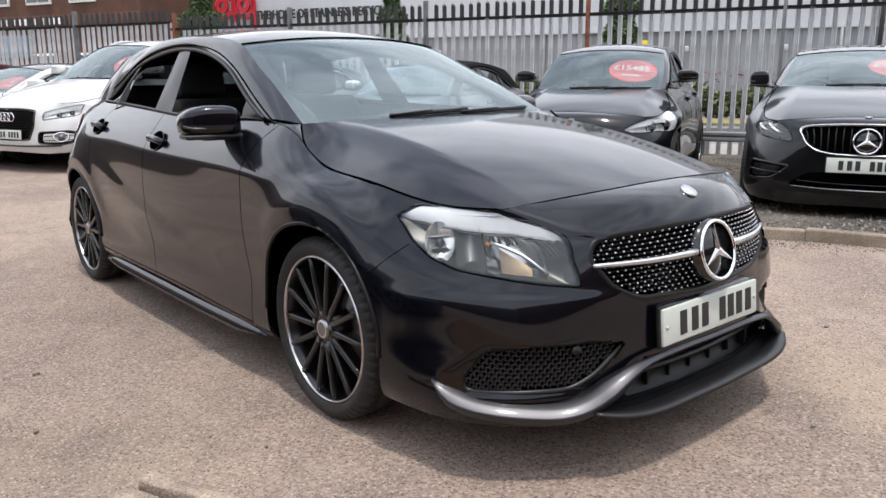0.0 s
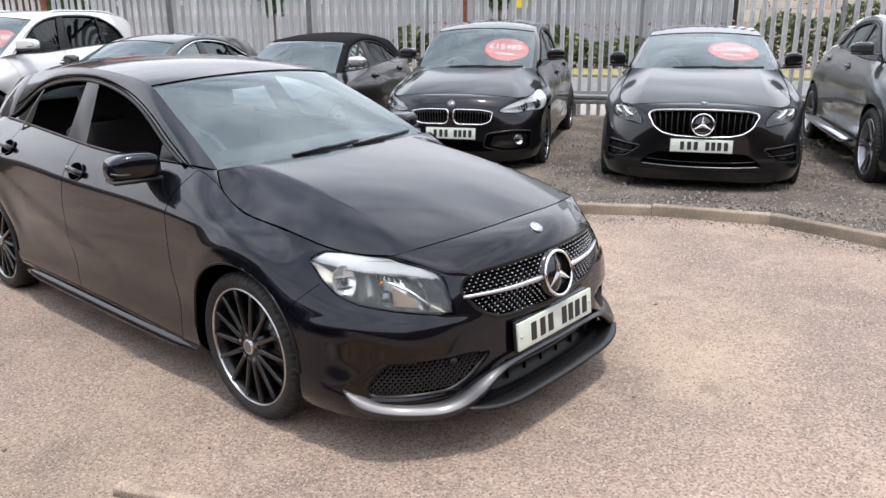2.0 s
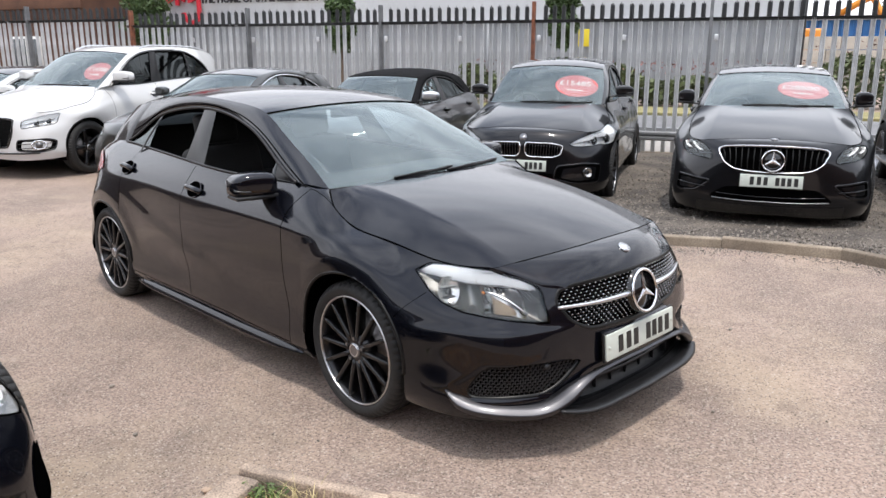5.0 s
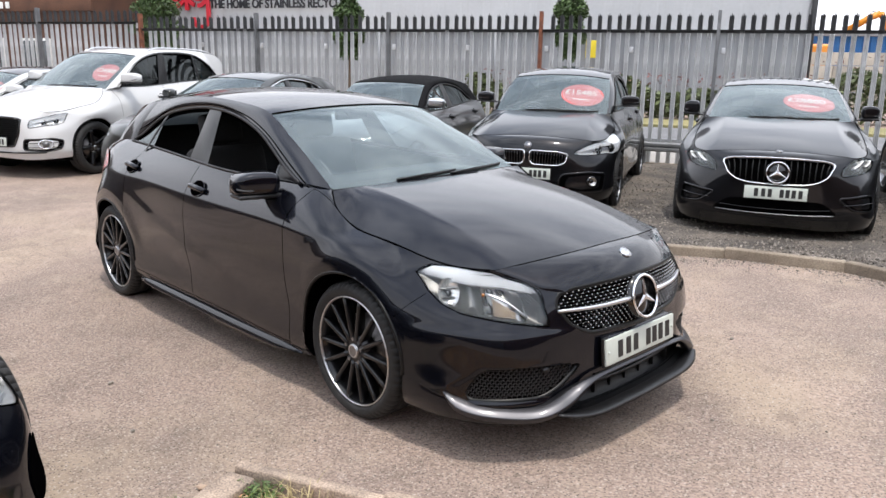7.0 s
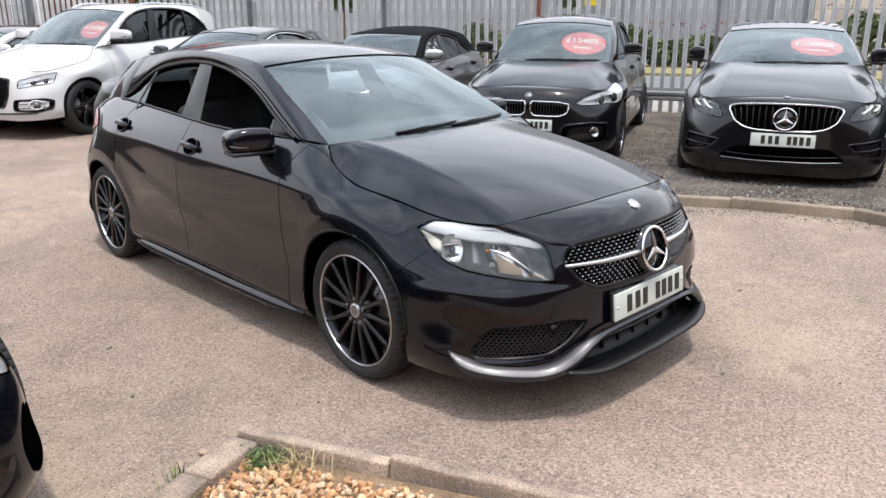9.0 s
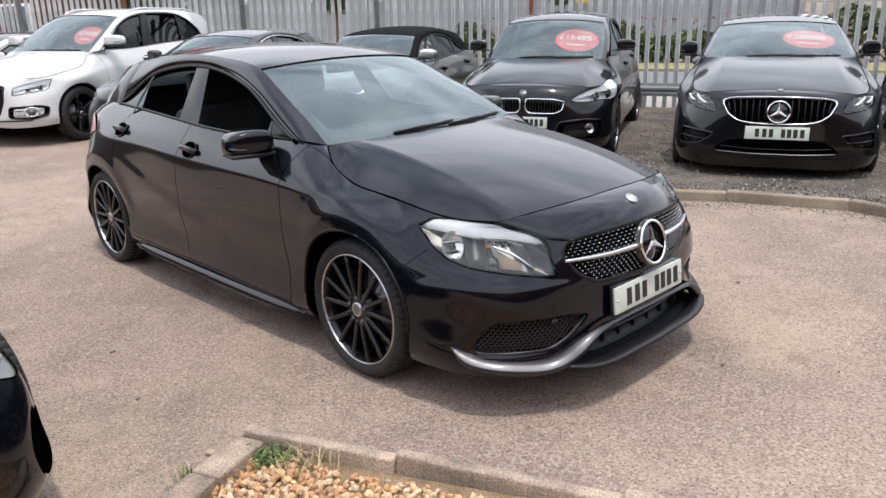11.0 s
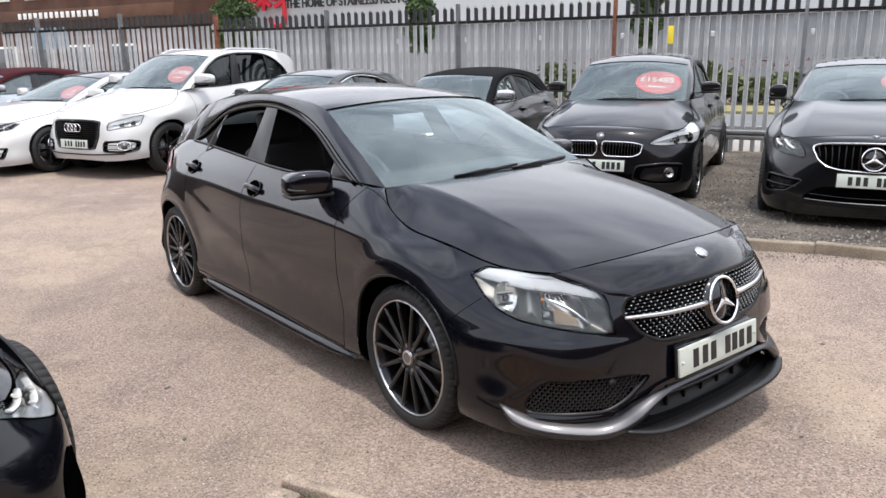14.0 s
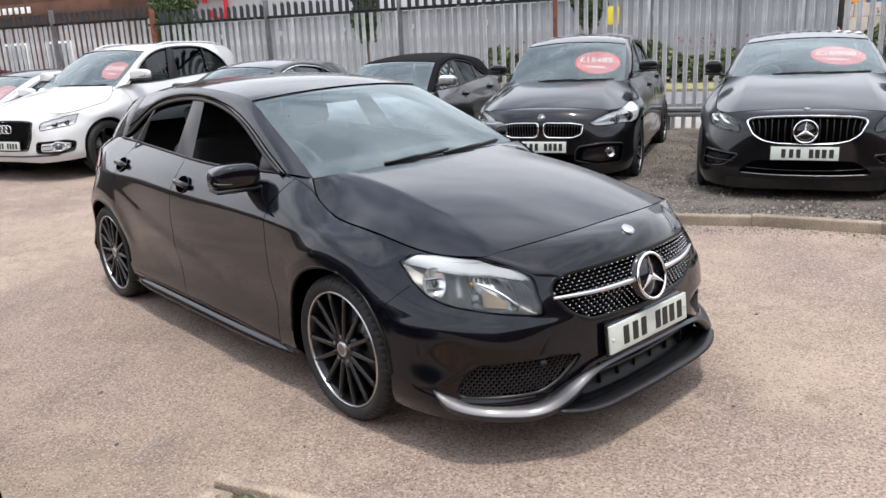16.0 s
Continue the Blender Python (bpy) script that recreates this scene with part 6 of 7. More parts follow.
def bright_lamp(o, shape, brow=.36):
    """A chromed lamp: two ringed projectors under a white brow."""
    def build(root, spot, s):
        g = in_lamp(shape, o, s)
        a = np.linspace(.03, .96, 24)
        rows = [g(a, .97 - brow * k, .004 + .012 * k) for k in np.linspace(0, 1, 5)]
        part_mesh("brow", from_grid(np.stack(rows) if s > 0 else np.stack(rows)[:, ::-1]), LAMP_WHITE, root, "pale brow strip")
        for c in (.30, .62):
            d = part_mesh("reflector", dish(.05, .03, 24), REFLECTOR, root, "bright reflector bowl")
            d.matrix_local = facing(g(c, .32, .018), (.9, .3 * s, .30))
            part("projector", cyl(.020, .02, pose(-.008, 0, 0, 0, 90), 18, .02), LAMP_DARK, d)
    return build


def band_mesh(car, shape, o, name, a, b, h, material, label=""):
    return part_mesh(name, rim_band(shape, o, a, b, -.004, -.002, h), material, car, label)


def intake(car, shape, pts, slats=2, frame=None, proud=.008, slat_paint=None):
    o = round_off(outline(shape, pts, 40), 1)
    for s in (1, -1):
        q = o if s > 0 else o * flip
        root = empty("side_intake")
        root.parent = car
        # near-black sheet on the uncut skin: a hollow's shade put into the colour
        part_mesh("intake_back", patch(shape, q, .003, 6, .004, 4), INNER, root)
        part_mesh("intake_frame", rim_band(shape, q, -.008, .010, .002, .0, proud), frame or TRIM_GLOSS, root)
        lo, hi = q.min(0), q.max(0)
        for k in range(slats):
            v = lo[1] + (hi[1] - lo[1]) * (k + 1) / (slats + 1)
            us = np.linspace(lo[0] + .03, hi[0] - .03, 12)
            part("slat", sweep(shape_off(shape, us, np.full(12, v), np.full(12, .009)), ring(.004, .005, 6)), slat_paint or TRIM_GLOSS, root)
    return o


# black executive saloon
sal = car_root("saloon", row_pose(1.685, -4.62, 0), "glossy black executive saloon with a wide chrome-edged grille")
E = Shape((.93, 0, -.42, -1.30, -1.85, -2.94, -4.0), (0, .16, .54, .865, 1.075, 1.475), 1.045, 1.02, blunt=.02, shoulder=.035)
e_gr = [(.84, 0, .803), (.83, .25, .806), (.80, .40, .808), (.79, .455, .804), (.785, .482, .786), (.79, .490, .750), (.83, .43, .645), (.87, .345, .585), (.90, .24, .562), (.92, 0, .553)]
e_gr = e_gr + [(x, -y, z) for x, y, z in e_gr[-2:0:-1]]
e_o = round_off(outline(E, e_gr, 110), 2)
e_lamp = [(.30, .865, .765), (.34, .85, .815), (.42, .825, .825), (.54, .715, .812), (.64, .62, .785), (.70, .565, .745), (.745, .515, .655), (.74, .515, .632), (.67, .60, .642), (.58, .735, .675), (.42, .84, .715)]
e_l = round_off(outline(E, e_lamp, 60), 1)
w_e = car_common(sal, E, PAINT_BLACK2, .335, (0, -2.94), .37, [e_o, e_l, e_l * flip], hood_crown=.009, mirror_size=.74, mirror_z=1.050, mirror_tall=1.5)
for s in (1, -1):
    headlamp(sal, E, e_l, s, led_hooks(e_l, E, .016), LAMP_GREY, .022)
part_mesh("grille_back", patch(E, grown(e_o, .01), -.006, 8, .03, 6), INNER, sal)
band_mesh(sal, E, e_o, "grille_surround", -.004, .008, .012, CHROME, "bright chrome grille surround")
for k, u in enumerate(np.linspace(-.42, .42, 17)):
    vs = np.linspace(e_o[:, 1].min(), e_o[:, 1].max(), 60)
    ok = inside(grown(e_o, -.008), np.full(60, u), vs)
    if ok.sum() > 4:
        v = np.linspace(vs[ok].min(), vs[ok].max(), 8)
        part("grille_bar", sweep(shape_off(E, np.full(8, u), v, np.full(8, -.016)), ring(.003, .006, 6), up=(0, 1, 0)), GRILLE_BAR, sal)
q = E.near([(.9, 0, .665)])[0]
p = shape_off(E, q[:1], q[1:], np.array([.016]))[0]
part("star_mount", cyl(.10, .03, Matrix.Translation(p - np.array([.018, 0, 0])) @ pose(0, 0, 0, 0, 84), 32), TRIM_GLOSS, sal)
star_badge(sal, Matrix.Translation(p) @ pose(0, 0, 0, 0, -6), .092)
q = E.near([(.9, 0, .478)])[0]
p = shape_off(E, q[:1], q[1:], np.array([.02]))[0]
number_plate(sal, Matrix.Translation(p) @ pose(0, 0, 0, 0, -4))
q = E.near([(.72, 0, .86)])[0]
part("bonnet_badge", cyl(.028, .006, facing(shape_off(E, q[:1], q[1:], np.array([.003]))[0], E.normal(q[:1], q[1:])[0]) @ pose(0, 0, 0, 0, 90), 24), ALLOY_GREY, sal)
intake(sal, E, [(.55, .865, .475), (.70, .73, .475), (.82, .53, .455), (.80, .56, .42), (.74, .65, .345), (.62, .81, .33), (.54, .87, .345)], 1, PAINT_BLACK2, .004, PAINT_BLACK2)
mo = round_off(outline(E, [(.9, .40, .415), (.94, 0, .425), (.9, -.40, .415), (.86, -.50, .345), (.84, -.545, .30), (.94, 0, .285), (.84, .545, .30), (.86, .50, .345)], 60), 1)
# no opening here: its shade is a near-black sheet laid on the bumper
part_mesh("mouth", patch(E, mo, .003, 6, .002), INNER, sal)
part_mesh("chin_spoiler", skin(E, -.62, .62, 0.0, .105, .03, off=.004), TRIM_GLOSS, sal, "black chin spoiler")
for z, w in ((.288, .50), (.335, .46)):
    q = E.near([(.84, -w, z + .012), (.9, -.25, z + .003), (.94, 0, z), (.9, .25, z + .003), (.84, w, z + .012)])
    part("apron_line", sweep(spline(shape_off(E, q[:, 0], q[:, 1], np.full(5, .010)), 30), ring(.005, .004, 8)), ALLOY_GREY if z < .3 else PAINT_BLACK2, sal)
price_sticker(sal, w_e, .31, .45, "£28800")

# black compact people carrier
mpv = car_root("people_carrier", row_pose(-.77, -4.16, 2), "black compact people carrier with twin kidney-shaped grilles")
B = Shape((.90, 0, -.28, -.98, -1.72, -2.67, -3.45), (0, .17, .56, .865, 1.055, 1.57), 1.02, 1.06, shoulder=.07)
kid = [(.88, .035, .705), (.85, .32, .70), (.81, .43, .675), (.82, .41, .585), (.85, .33, .550), (.89, .06, .550), (.885, .028, .60)]
k_o = round_off(outline(B, kid, 48), 1)
b_lamp = [(.06, .80, .855), (.16, .785, .86), (.34, .71, .82), (.55, .59, .75), (.72, .47, .685), (.73, .465, .66), (.62, .535, .617), (.45, .68, .622), (.30, .79, .635), (.16, .83, .675), (.08, .835, .75)]
b_l = round_off(outline(B, b_lamp, 60), 1)
w_b = car_common(mpv, B, PAINT_BLACK2, .325, (0, -2.67), .365, [k_o, k_o * flip, b_l, b_l * flip], style=("single", 10, RIM_BLACK, ALLOY_GREY), hood_crown=.009)
for s in (1, -1):
    headlamp(mpv, B, b_l, s, bright_lamp(b_l, B, .52), LAMP_SILVER, .05)
    o = k_o if s > 0 else k_o * flip
    part_mesh("grille_back", patch(B, grown(o, .006), -.006, 6, .02, 6), INNER, mpv)
    band_mesh(mpv, B, o, "grille_surround", -.005, .011, .012, CHROME, "chrome kidney surround")
    for u in np.linspace(.045, .43, 14):
        vs = np.linspace(o[:, 1].min(), o[:, 1].max(), 50)
        ok = inside(grown(o, -.006), np.full(50, s * u), vs)
        if ok.sum() > 4:
            v = np.linspace(vs[ok].min(), vs[ok].max(), 6)
            part("grille_bar", sweep(shape_off(B, np.full(6, s * u), v, np.full(6, -.002)), ring(.004, .006, 6), up=(0, 1, 0)), TRIM_GLOSS, mpv)
    q = B.near([(.72, s * .68, .39)])[0]
    pf, nf = shape_off(B, q[:1], q[1:], np.array([.004]))[0], B.normal(q[:1], q[1:])[0]
    fl = part("fog_lamp", cyl(.055, .02, facing(pf, nf) @ pose(0, 0, 0, 0, 90), 28), TRIM_GLOSS, mpv)
    d = part_mesh("fog_reflector", dish(.044, .02, 24), REFLECTOR, fl)
    d.matrix_local = facing(pf + nf * .026, nf)
intake(mpv, B, [(.55, .80, .46), (.74, .64, .49), (.87, .38, .46), (.90, .34, .32), (.80, .55, .27), (.60, .77, .29)], 0, PAINT_BLACK2, .004)
mo = round_off(outline(B, [(.9, .40, .38), (.93, 0, .385), (.9, -.40, .38), (.88, -.48, .27), (.92, 0, .26), (.88, .48, .27)], 60), 1)
# near-black sheet on the bumper in place of a shaded opening
part_mesh("mouth", patch(B, mo, .003, 6, .002), INNER, mpv)
q = B.near([(.9, 0, .455)])[0]
number_plate(mpv, Matrix.Translation(shape_off(B, q[:1], q[1:], np.array([.02]))[0]) @ pose(0, 0, 0, 0, -4))
q = B.near([(.86, 0, .775)])[0]
part("bonnet_badge", cyl(.04, .006, facing(shape_off(B, q[:1], q[1:], np.array([.003]))[0], B.normal(q[:1], q[1:])[0]) @ pose(0, 0, 0, 0, 90), 24), ALLOY_GREY, mpv, "round silver badge")
price_sticker(mpv, w_b, .26, .46, "£15485")

# white sport utility
suv = car_root("sport_utility", row_pose(-7.79, -4.75, 0), "white sport utility car with a large dark grille")
Q = Shape((.92, 0, -.40, -1.12, -1.75, -2.81, -3.72), (0, .255, .62, .93, 1.165, 1.70), 1.05, 1.08, shoulder=.08)
q_gr = [(.86, 0, .80), (.82, .40, .795), (.80, .455, .77), (.84, .43, .58), (.86, .36, .42), (.9, 0, .41)]
q_gr = q_gr + [(x, -y, z) for x, y, z in q_gr[-2:0:-1]]
q_head = [(-0.62, 0.79, 1.155), (-0.8, 0.755, 1.292), (-1, 0.715, 1.447), (-1.25, 0.685, 1.570), (-1.55, 0.665, 1.630), (-1.95, 0.655, 1.645), (-2.3, 0.655, 1.630), (-2.55, 0.67, 1.570), (-2.8, 0.7, 1.407), (-2.93, 0.715, 1.275)]
q_rail = [(-0.41, 0.725, 1.130), (-0.65, 0.69, 1.279), (-0.95, 0.645, 1.468), (-1.17, 0.612, 1.590), (-1.45, 0.605, 1.665), (-1.9, 0.6, 1.700), (-2.5, 0.59, 1.690), (-2.95, 0.575, 1.645), (-3.22, 0.55, 1.565), (-3.32, 0.535, 1.480)]
q_spine = [(-1.1, 0, 1.630), (-1.35, 0, 1.690), (-1.8, 0, 1.725), (-2.5, 0, 1.718), (-3, 0, 1.675), (-3.4, 0, 1.600)]
q_o = round_off(outline(Q, q_gr, 80), 1)
q_lamp = [(.36, .83, .855), (.50, .77, .84), (.66, .68, .81), (.80, .59, .792), (.82, .565, .735), (.81, .56, .665), (.66, .68, .682), (.50, .77, .69), (.42, .80, .72)]
q_l = round_off(outline(Q, q_lamp, 60), 1)
w_q = car_common(suv, Q, PAINT_WHITE, .36, (0, -2.81), .40, [q_o, q_l, q_l * flip], style=("broad", 5, RIM_BLACK, RIM_BLACK), glass_side=GLASS_DARK, mirror_size=1.1, mirror_z=1.09, head=q_head, rail=q_rail, spine=q_spine)
for s in (1, -1):
    headlamp(suv, Q, q_l, s, bright_lamp(q_l, Q, .5), LAMP_SILVER, .04)
part_mesh("grille_back", patch(Q, grown(q_o, .008), -.004, 8, .02, 6), INNER, suv)
band_mesh(suv, Q, q_o, "grille_surround", -.012, .014, .010, TRIM_GLOSS)
for v in np.linspace(q_o[:, 1].min() + .02, q_o[:, 1].max() - .02, 14):
    us = np.linspace(-.5, .5, 120)
    ok = inside(grown(q_o, -.01), us, np.full(120, v))
    u = np.linspace(us[ok].min(), us[ok].max(), 14)
    part("grille_bar", sweep(shape_off(Q, u, np.full(14, v), np.full(14, -.003)), ring(.004, .004, 6)), GRILLE_BAR, suv)
for y in (-.105, -.035, .035, .105):
    q = Q.near([(.87, y, .69)])[0]
    p, n = shape_off(Q, q[:1], q[1:], np.array([.014]))[0], Q.normal(q[:1], q[1:])[0]
    a = np.linspace(0, 2 * math.pi, 29)
    b = part("badge_ring", sweep(np.stack([0 * a, .052 * np.cos(a), .052 * np.sin(a)], -1), ring(.007, .007, 6), False, up=(1, 0, .01)), CHROME, suv, "chrome ring")
    b.matrix_local = facing(p, n)
intake(suv, Q, [(.50, .875, .50), (.62, .80, .53), (.83, .50, .515), (.85, .49, .375), (.68, .74, .36), (.54, .86, .395)], 2, TRIM)
for s in (1, -1):
    q = Q.near([(.68, s * .73, .45)])[0]
    pf, nf = shape_off(Q, q[:1], q[1:], np.array([.012]))[0], Q.normal(q[:1], q[1:])[0]
    a = np.linspace(0, 2 * math.pi, 29)
    b = part('fog_ring', sweep(np.stack([0 * a, .085 * np.cos(a), .055 * np.sin(a)], -1), ring(.009, .009, 6), False, up=(1, 0, .01)), CHROME, suv, 'oval chrome fog lamp ring')
    b.matrix_local = facing(pf, nf)
    fl = part('fog_lamp', cyl(.042, .014, facing(pf, nf) @ pose(0, 0, 0, 0, 90), 20), LAMP_GREY, suv)
q = Q.near([(.9, 0, .475)])[0]
number_plate(suv, Matrix.Translation(shape_off(Q, q[:1], q[1:], np.array([.02]))[0]) @ pose(0, 0, 0, 0, -4))
part("chin_line", sweep(shape_off(Q, np.linspace(-.75, .75, 40), np.full(40, .10), np.full(40, .008)), ring(.014, .010, 8)), TRIM, suv)
for s in (1, -1):
    pts = spline([(-1.38, s * .59, 1.652), (-1.52, s * .59, 1.697), (-1.9, s * .588, 1.720), (-2.5, s * .578, 1.712), (-2.9, s * .562, 1.672), (-3.02, s * .558, 1.640)], 24)
    part("roof_rail", sweep(pts, ring(.014, .012, 8)), SATIN, suv, "silver roof rail")
price_sticker(suv, w_q, .145, .47, "£24300", 0, .75)

# white coupe beside it
cou = car_root("coupe", row_pose(-9.55, -5.3, 0), "white low coupe with a dark roof")
C = Shape((.90, 0, -.48, -1.35, -1.95, -2.81, -3.75), (0, .15, .50, .80, .985, 1.41), 1.03, .98)
c_lamp = [(.36, .77, .74), (.48, .70, .755), (.70, .50, .71), (.80, .37, .665), (.80, .36, .62), (.66, .57, .60), (.48, .72, .645)]
c_l = round_off(outline(C, c_lamp, 60), 1)
w_c = car_common(cou, C, PAINT_WHITE, .325, (0, -2.81), .36, [c_l, c_l * flip], style=("twin", 5, RIM_BLACK, ALLOY_GREY))
for ob in [o for o in cou.children if o.name.split('.')[0] == 'roof']:
    ob.data.materials.clear()
    ob.data.materials.append(PAINT_BLACK2)
for s in (1, -1):
    headlamp(cou, C, c_l, s, led_hooks(c_l, C))
intake(cou, C, [(.60, .765, .40), (.78, .58, .40), (.86, .42, .38), (.85, .45, .26), (.66, .73, .26)], 1)
price_sticker(cou, w_c, .12, .42, "£", 0, .7)

# grey coupe-like saloon behind the hatchback
gre = car_root("saloon", row_pose(-5.55, -4.65, 0), "dark grey saloon with a chrome window line")
G = Shape((.90, 0, -.45, -1.28, -1.85, -2.84, -3.85), (0, .16, .52, .82, .98, 1.42), 1.02, .98)
g_l = round_off(outline(G, [(.30, .775, .76), (.42, .71, .775), (.58, .62, .765), (.74, .50, .70), (.76, .50, .63), (.60, .67, .615), (.42, .765, .66)], 60), 1)
car_common(gre, G, PAINT_GREY, .325, (0, -2.84), .36, [g_l, g_l * flip], style=("twin", 5, RIM_BLACK, ALLOY_GREY))
for s in (1, -1):
    headlamp(gre, G, g_l, s, bright_lamp(g_l, G), LAMP_SILVER, .035)
    hd = spline(G.map(WINDOW_HEAD), 50)
    part("chrome_line", sweep((hd if s > 0 else mirrored(hd)) + np.array([0, s * .014, .004]), ring(.008, .010, 8)), CHROME, gre, "chrome window line")

# black open-top two-seater with its soft roof up
rag = car_root("convertible", row_pose(-3.18, -4.25, 0), "black convertible with its fabric roof up")
R = Shape((.90, 0, -.42, -1.05, -1.70, -2.65, -3.5), (0, .15, .50, .82, .98, 1.42), 1.0, .98)
car_common(rag, R, PAINT_BLACK2, .32, (0, -2.65), .355, [], style=("twin", 5, ALLOY_GREY, ALLOY), roof_paint=FABRIC)
for ob in [o for o in rag.children if o.name.startswith("door_mirror")]:
    for ch in ob.children:
        if ch.name.startswith("shell"):
            ch.data.materials.clear()
            ch.data.materials.append(SATIN)

# silver car with a maroon soft roof at the far end
mar = car_root("convertible", row_pose(-12.7, -4.6, 0), "silver convertible with a dark maroon fabric roof")
M_ = Shape((.90, 0, -.40, -1.15, -1.8, -2.65, -3.5), (0, .16, .52, .84, 1.0, 1.46), 1.0, 1.0)
car_common(mar, M_, PAINT_SILVER, .32, (0, -2.65), .355, [], style=("twin", 5, ALLOY_GREY, ALLOY), roof_paint=MAROON_FABRIC)

# grey-green sport utility with running boards
su2 = car_root("sport_utility", row_pose(4.13, -4.35, 2), "dark grey-green sport utility with silver running boards")
U2 = Shape((.90, 0, -.38, -1.15, -1.8, -2.87, -3.8), (0, .20, .60, .98, 1.14, 1.62), 1.06, 1.02)
car_common(su2, U2, PAINT_GREY, .37, (0, -2.87), .41, [], style=("twin", 5, ALLOY_GREY, ALLOY), glass_side=GLASS_DARK)
for s in (1, -1):
    part("running_board", sweep(np.array([(-.48, s * .97, .36), (-1.4, s * .98, .36), (-2.38, s * .97, .36)]), [(-.07, -.02), (.05, -.02), (.06, 0), (.05, .02), (-.07, .02)]), SATIN, su2, "silver running board")

# black car whose corner stands beside the kerb island
nb = car_root("hatchback", Matrix.Translation((-.235, -2.985, -.02)) @ pose(0, 0, 0, 0, 0, 14), "glossy black hatchback beside a kerbed planting island")
NB = Shape((.80, 0, -.36, -1.12, -1.8, -2.6, -3.4), (0, .15, .46, .69, .88, 1.38), .945, 1.0)
n_lamp = [(.22, .765, .62), (.28, .745, .655), (.42, .68, .70), (.52, .61, .715), (.60, .535, .715), (.62, .525, .70), (.56, .60, .61), (.50, .665, .555), (.44, .725, .51), (.36, .775, .51), (.26, .785, .56)]
n_l = round_off(outline(NB, n_lamp, 60), 1)
car_common(nb, NB, PAINT_BLACK, .315, (0, -2.6), .35, [n_l, n_l * flip], style=("twin", 5, RIM_BLACK, ALLOY_GREY), detail=.011)
for s in (1, -1):
    headlamp(nb, NB, n_l, s, led_hooks(n_l, NB, .012), LAMP_SILVER, .04)
n_o = round_off(outline(NB, [(.47, .72, .42), (.53, .69, .435), (.58, .645, .40), (.60, .62, .33), (.58, .64, .24), (.50, .70, .22), (.46, .735, .30)], 40), 4)
for s in (1, -1):
    # flat near-black patch on the skin stands for the intake's shade
    part_mesh('side_intake', patch(NB, n_o if s > 0 else n_o * flip, .005, 6), INNER, nb)


# ---- kerbed island with pebbles beside the camera's way ----
OLD_KERB = mat("old_concrete_edging", (0.45, 0.345, 0.265), .9, second=(0.19, 0.15, 0.12), scale=6, fine=.4, fine_scale=120, bump=.5, bump_scale=120, each=.15)
PEBBLE = mat("tan_pebbles", (0.60, 0.40, 0.22), .75, second=(0.42, 0.22, 0.10), scale=14, fine=.18, fine_scale=180, bump=.2, bump_scale=150, isle=.35)
nt = PEBBLE.node_tree
pick, tint, join = nt.nodes.new("ShaderNodeNewGeometry"), nt.nodes.new("ShaderNodeValToRGB"), nt.nodes.new("ShaderNodeMixRGB")
tint.color_ramp.interpolation = "CONSTANT"
tint.color_ramp.elements[0].color, tint.color_ramp.elements[1].color = (.46, .25, .12, 1), (.56, .38, .21, 1)
tint.color_ramp.elements[1].position = .22
for at, tone in ((.45, (.60, .48, .32, 1)), (.62, (.40, .20, .10, 1)), (.74, (.60, .36, .18, 1)), (.88, (.30, .25, .22, 1)), (.94, (.64, .55, .42, 1))):
    tint.color_ramp.elements.new(at).color = tone
spread = nt.nodes.new("ShaderNodeMath")
spread.operation, spread.inputs[1].default_value = "MULTIPLY", 37.0
wrap = nt.nodes.new("ShaderNodeMath")
wrap.operation = "FRACT"
nt.links.new(pick.outputs["Random Per Island"], spread.inputs[0])
nt.links.new(spread.outputs[0], wrap.inputs[0])
nt.links.new(wrap.outputs[0], tint.inputs["Fac"])
join.inputs[0].default_value = .7
base_in = nt.nodes["Principled BSDF"].inputs["Base Color"]
nt.links.new(base_in.links[0].from_socket, join.inputs[1])
nt.links.new(tint.outputs["Color"], join.inputs[2])
nt.links.new(join.outputs["Color"], base_in)
SOIL = mat("sandy_soil", (0.22, 0.15, 0.09), .95, vary=.25, scale=12, fine=.4, fine_scale=140, bump=.7, bump_scale=120)
STONES = mat("grey_stones", (0.24, 0.21, 0.18), .85, second=(0.13, 0.115, 0.10), scale=30, fine=.2, fine_scale=200, isle=.6)
WEED = mat("weeds", (0.16, 0.23, 0.045), .7, vary=.3, scale=10, isle=.4)
GRIT = mat("pale_grit", (0.42, 0.36, 0.30), .85, second=(0.20, 0.16, 0.13), scale=30, isle=.75)
WEED_LEAF = mat("weed_leaves", (0.075, 0.115, 0.03), .6, vary=.3, scale=10, isle=.5)
STRAW = mat("dry_straw", (0.42, 0.34, 0.18), .8, vary=.2, scale=10, isle=.3)
CORNER = Vector((.135, -1.475))
ARM_A, ARM_B = Vector((.903, .428)), Vector((.379, -.926))


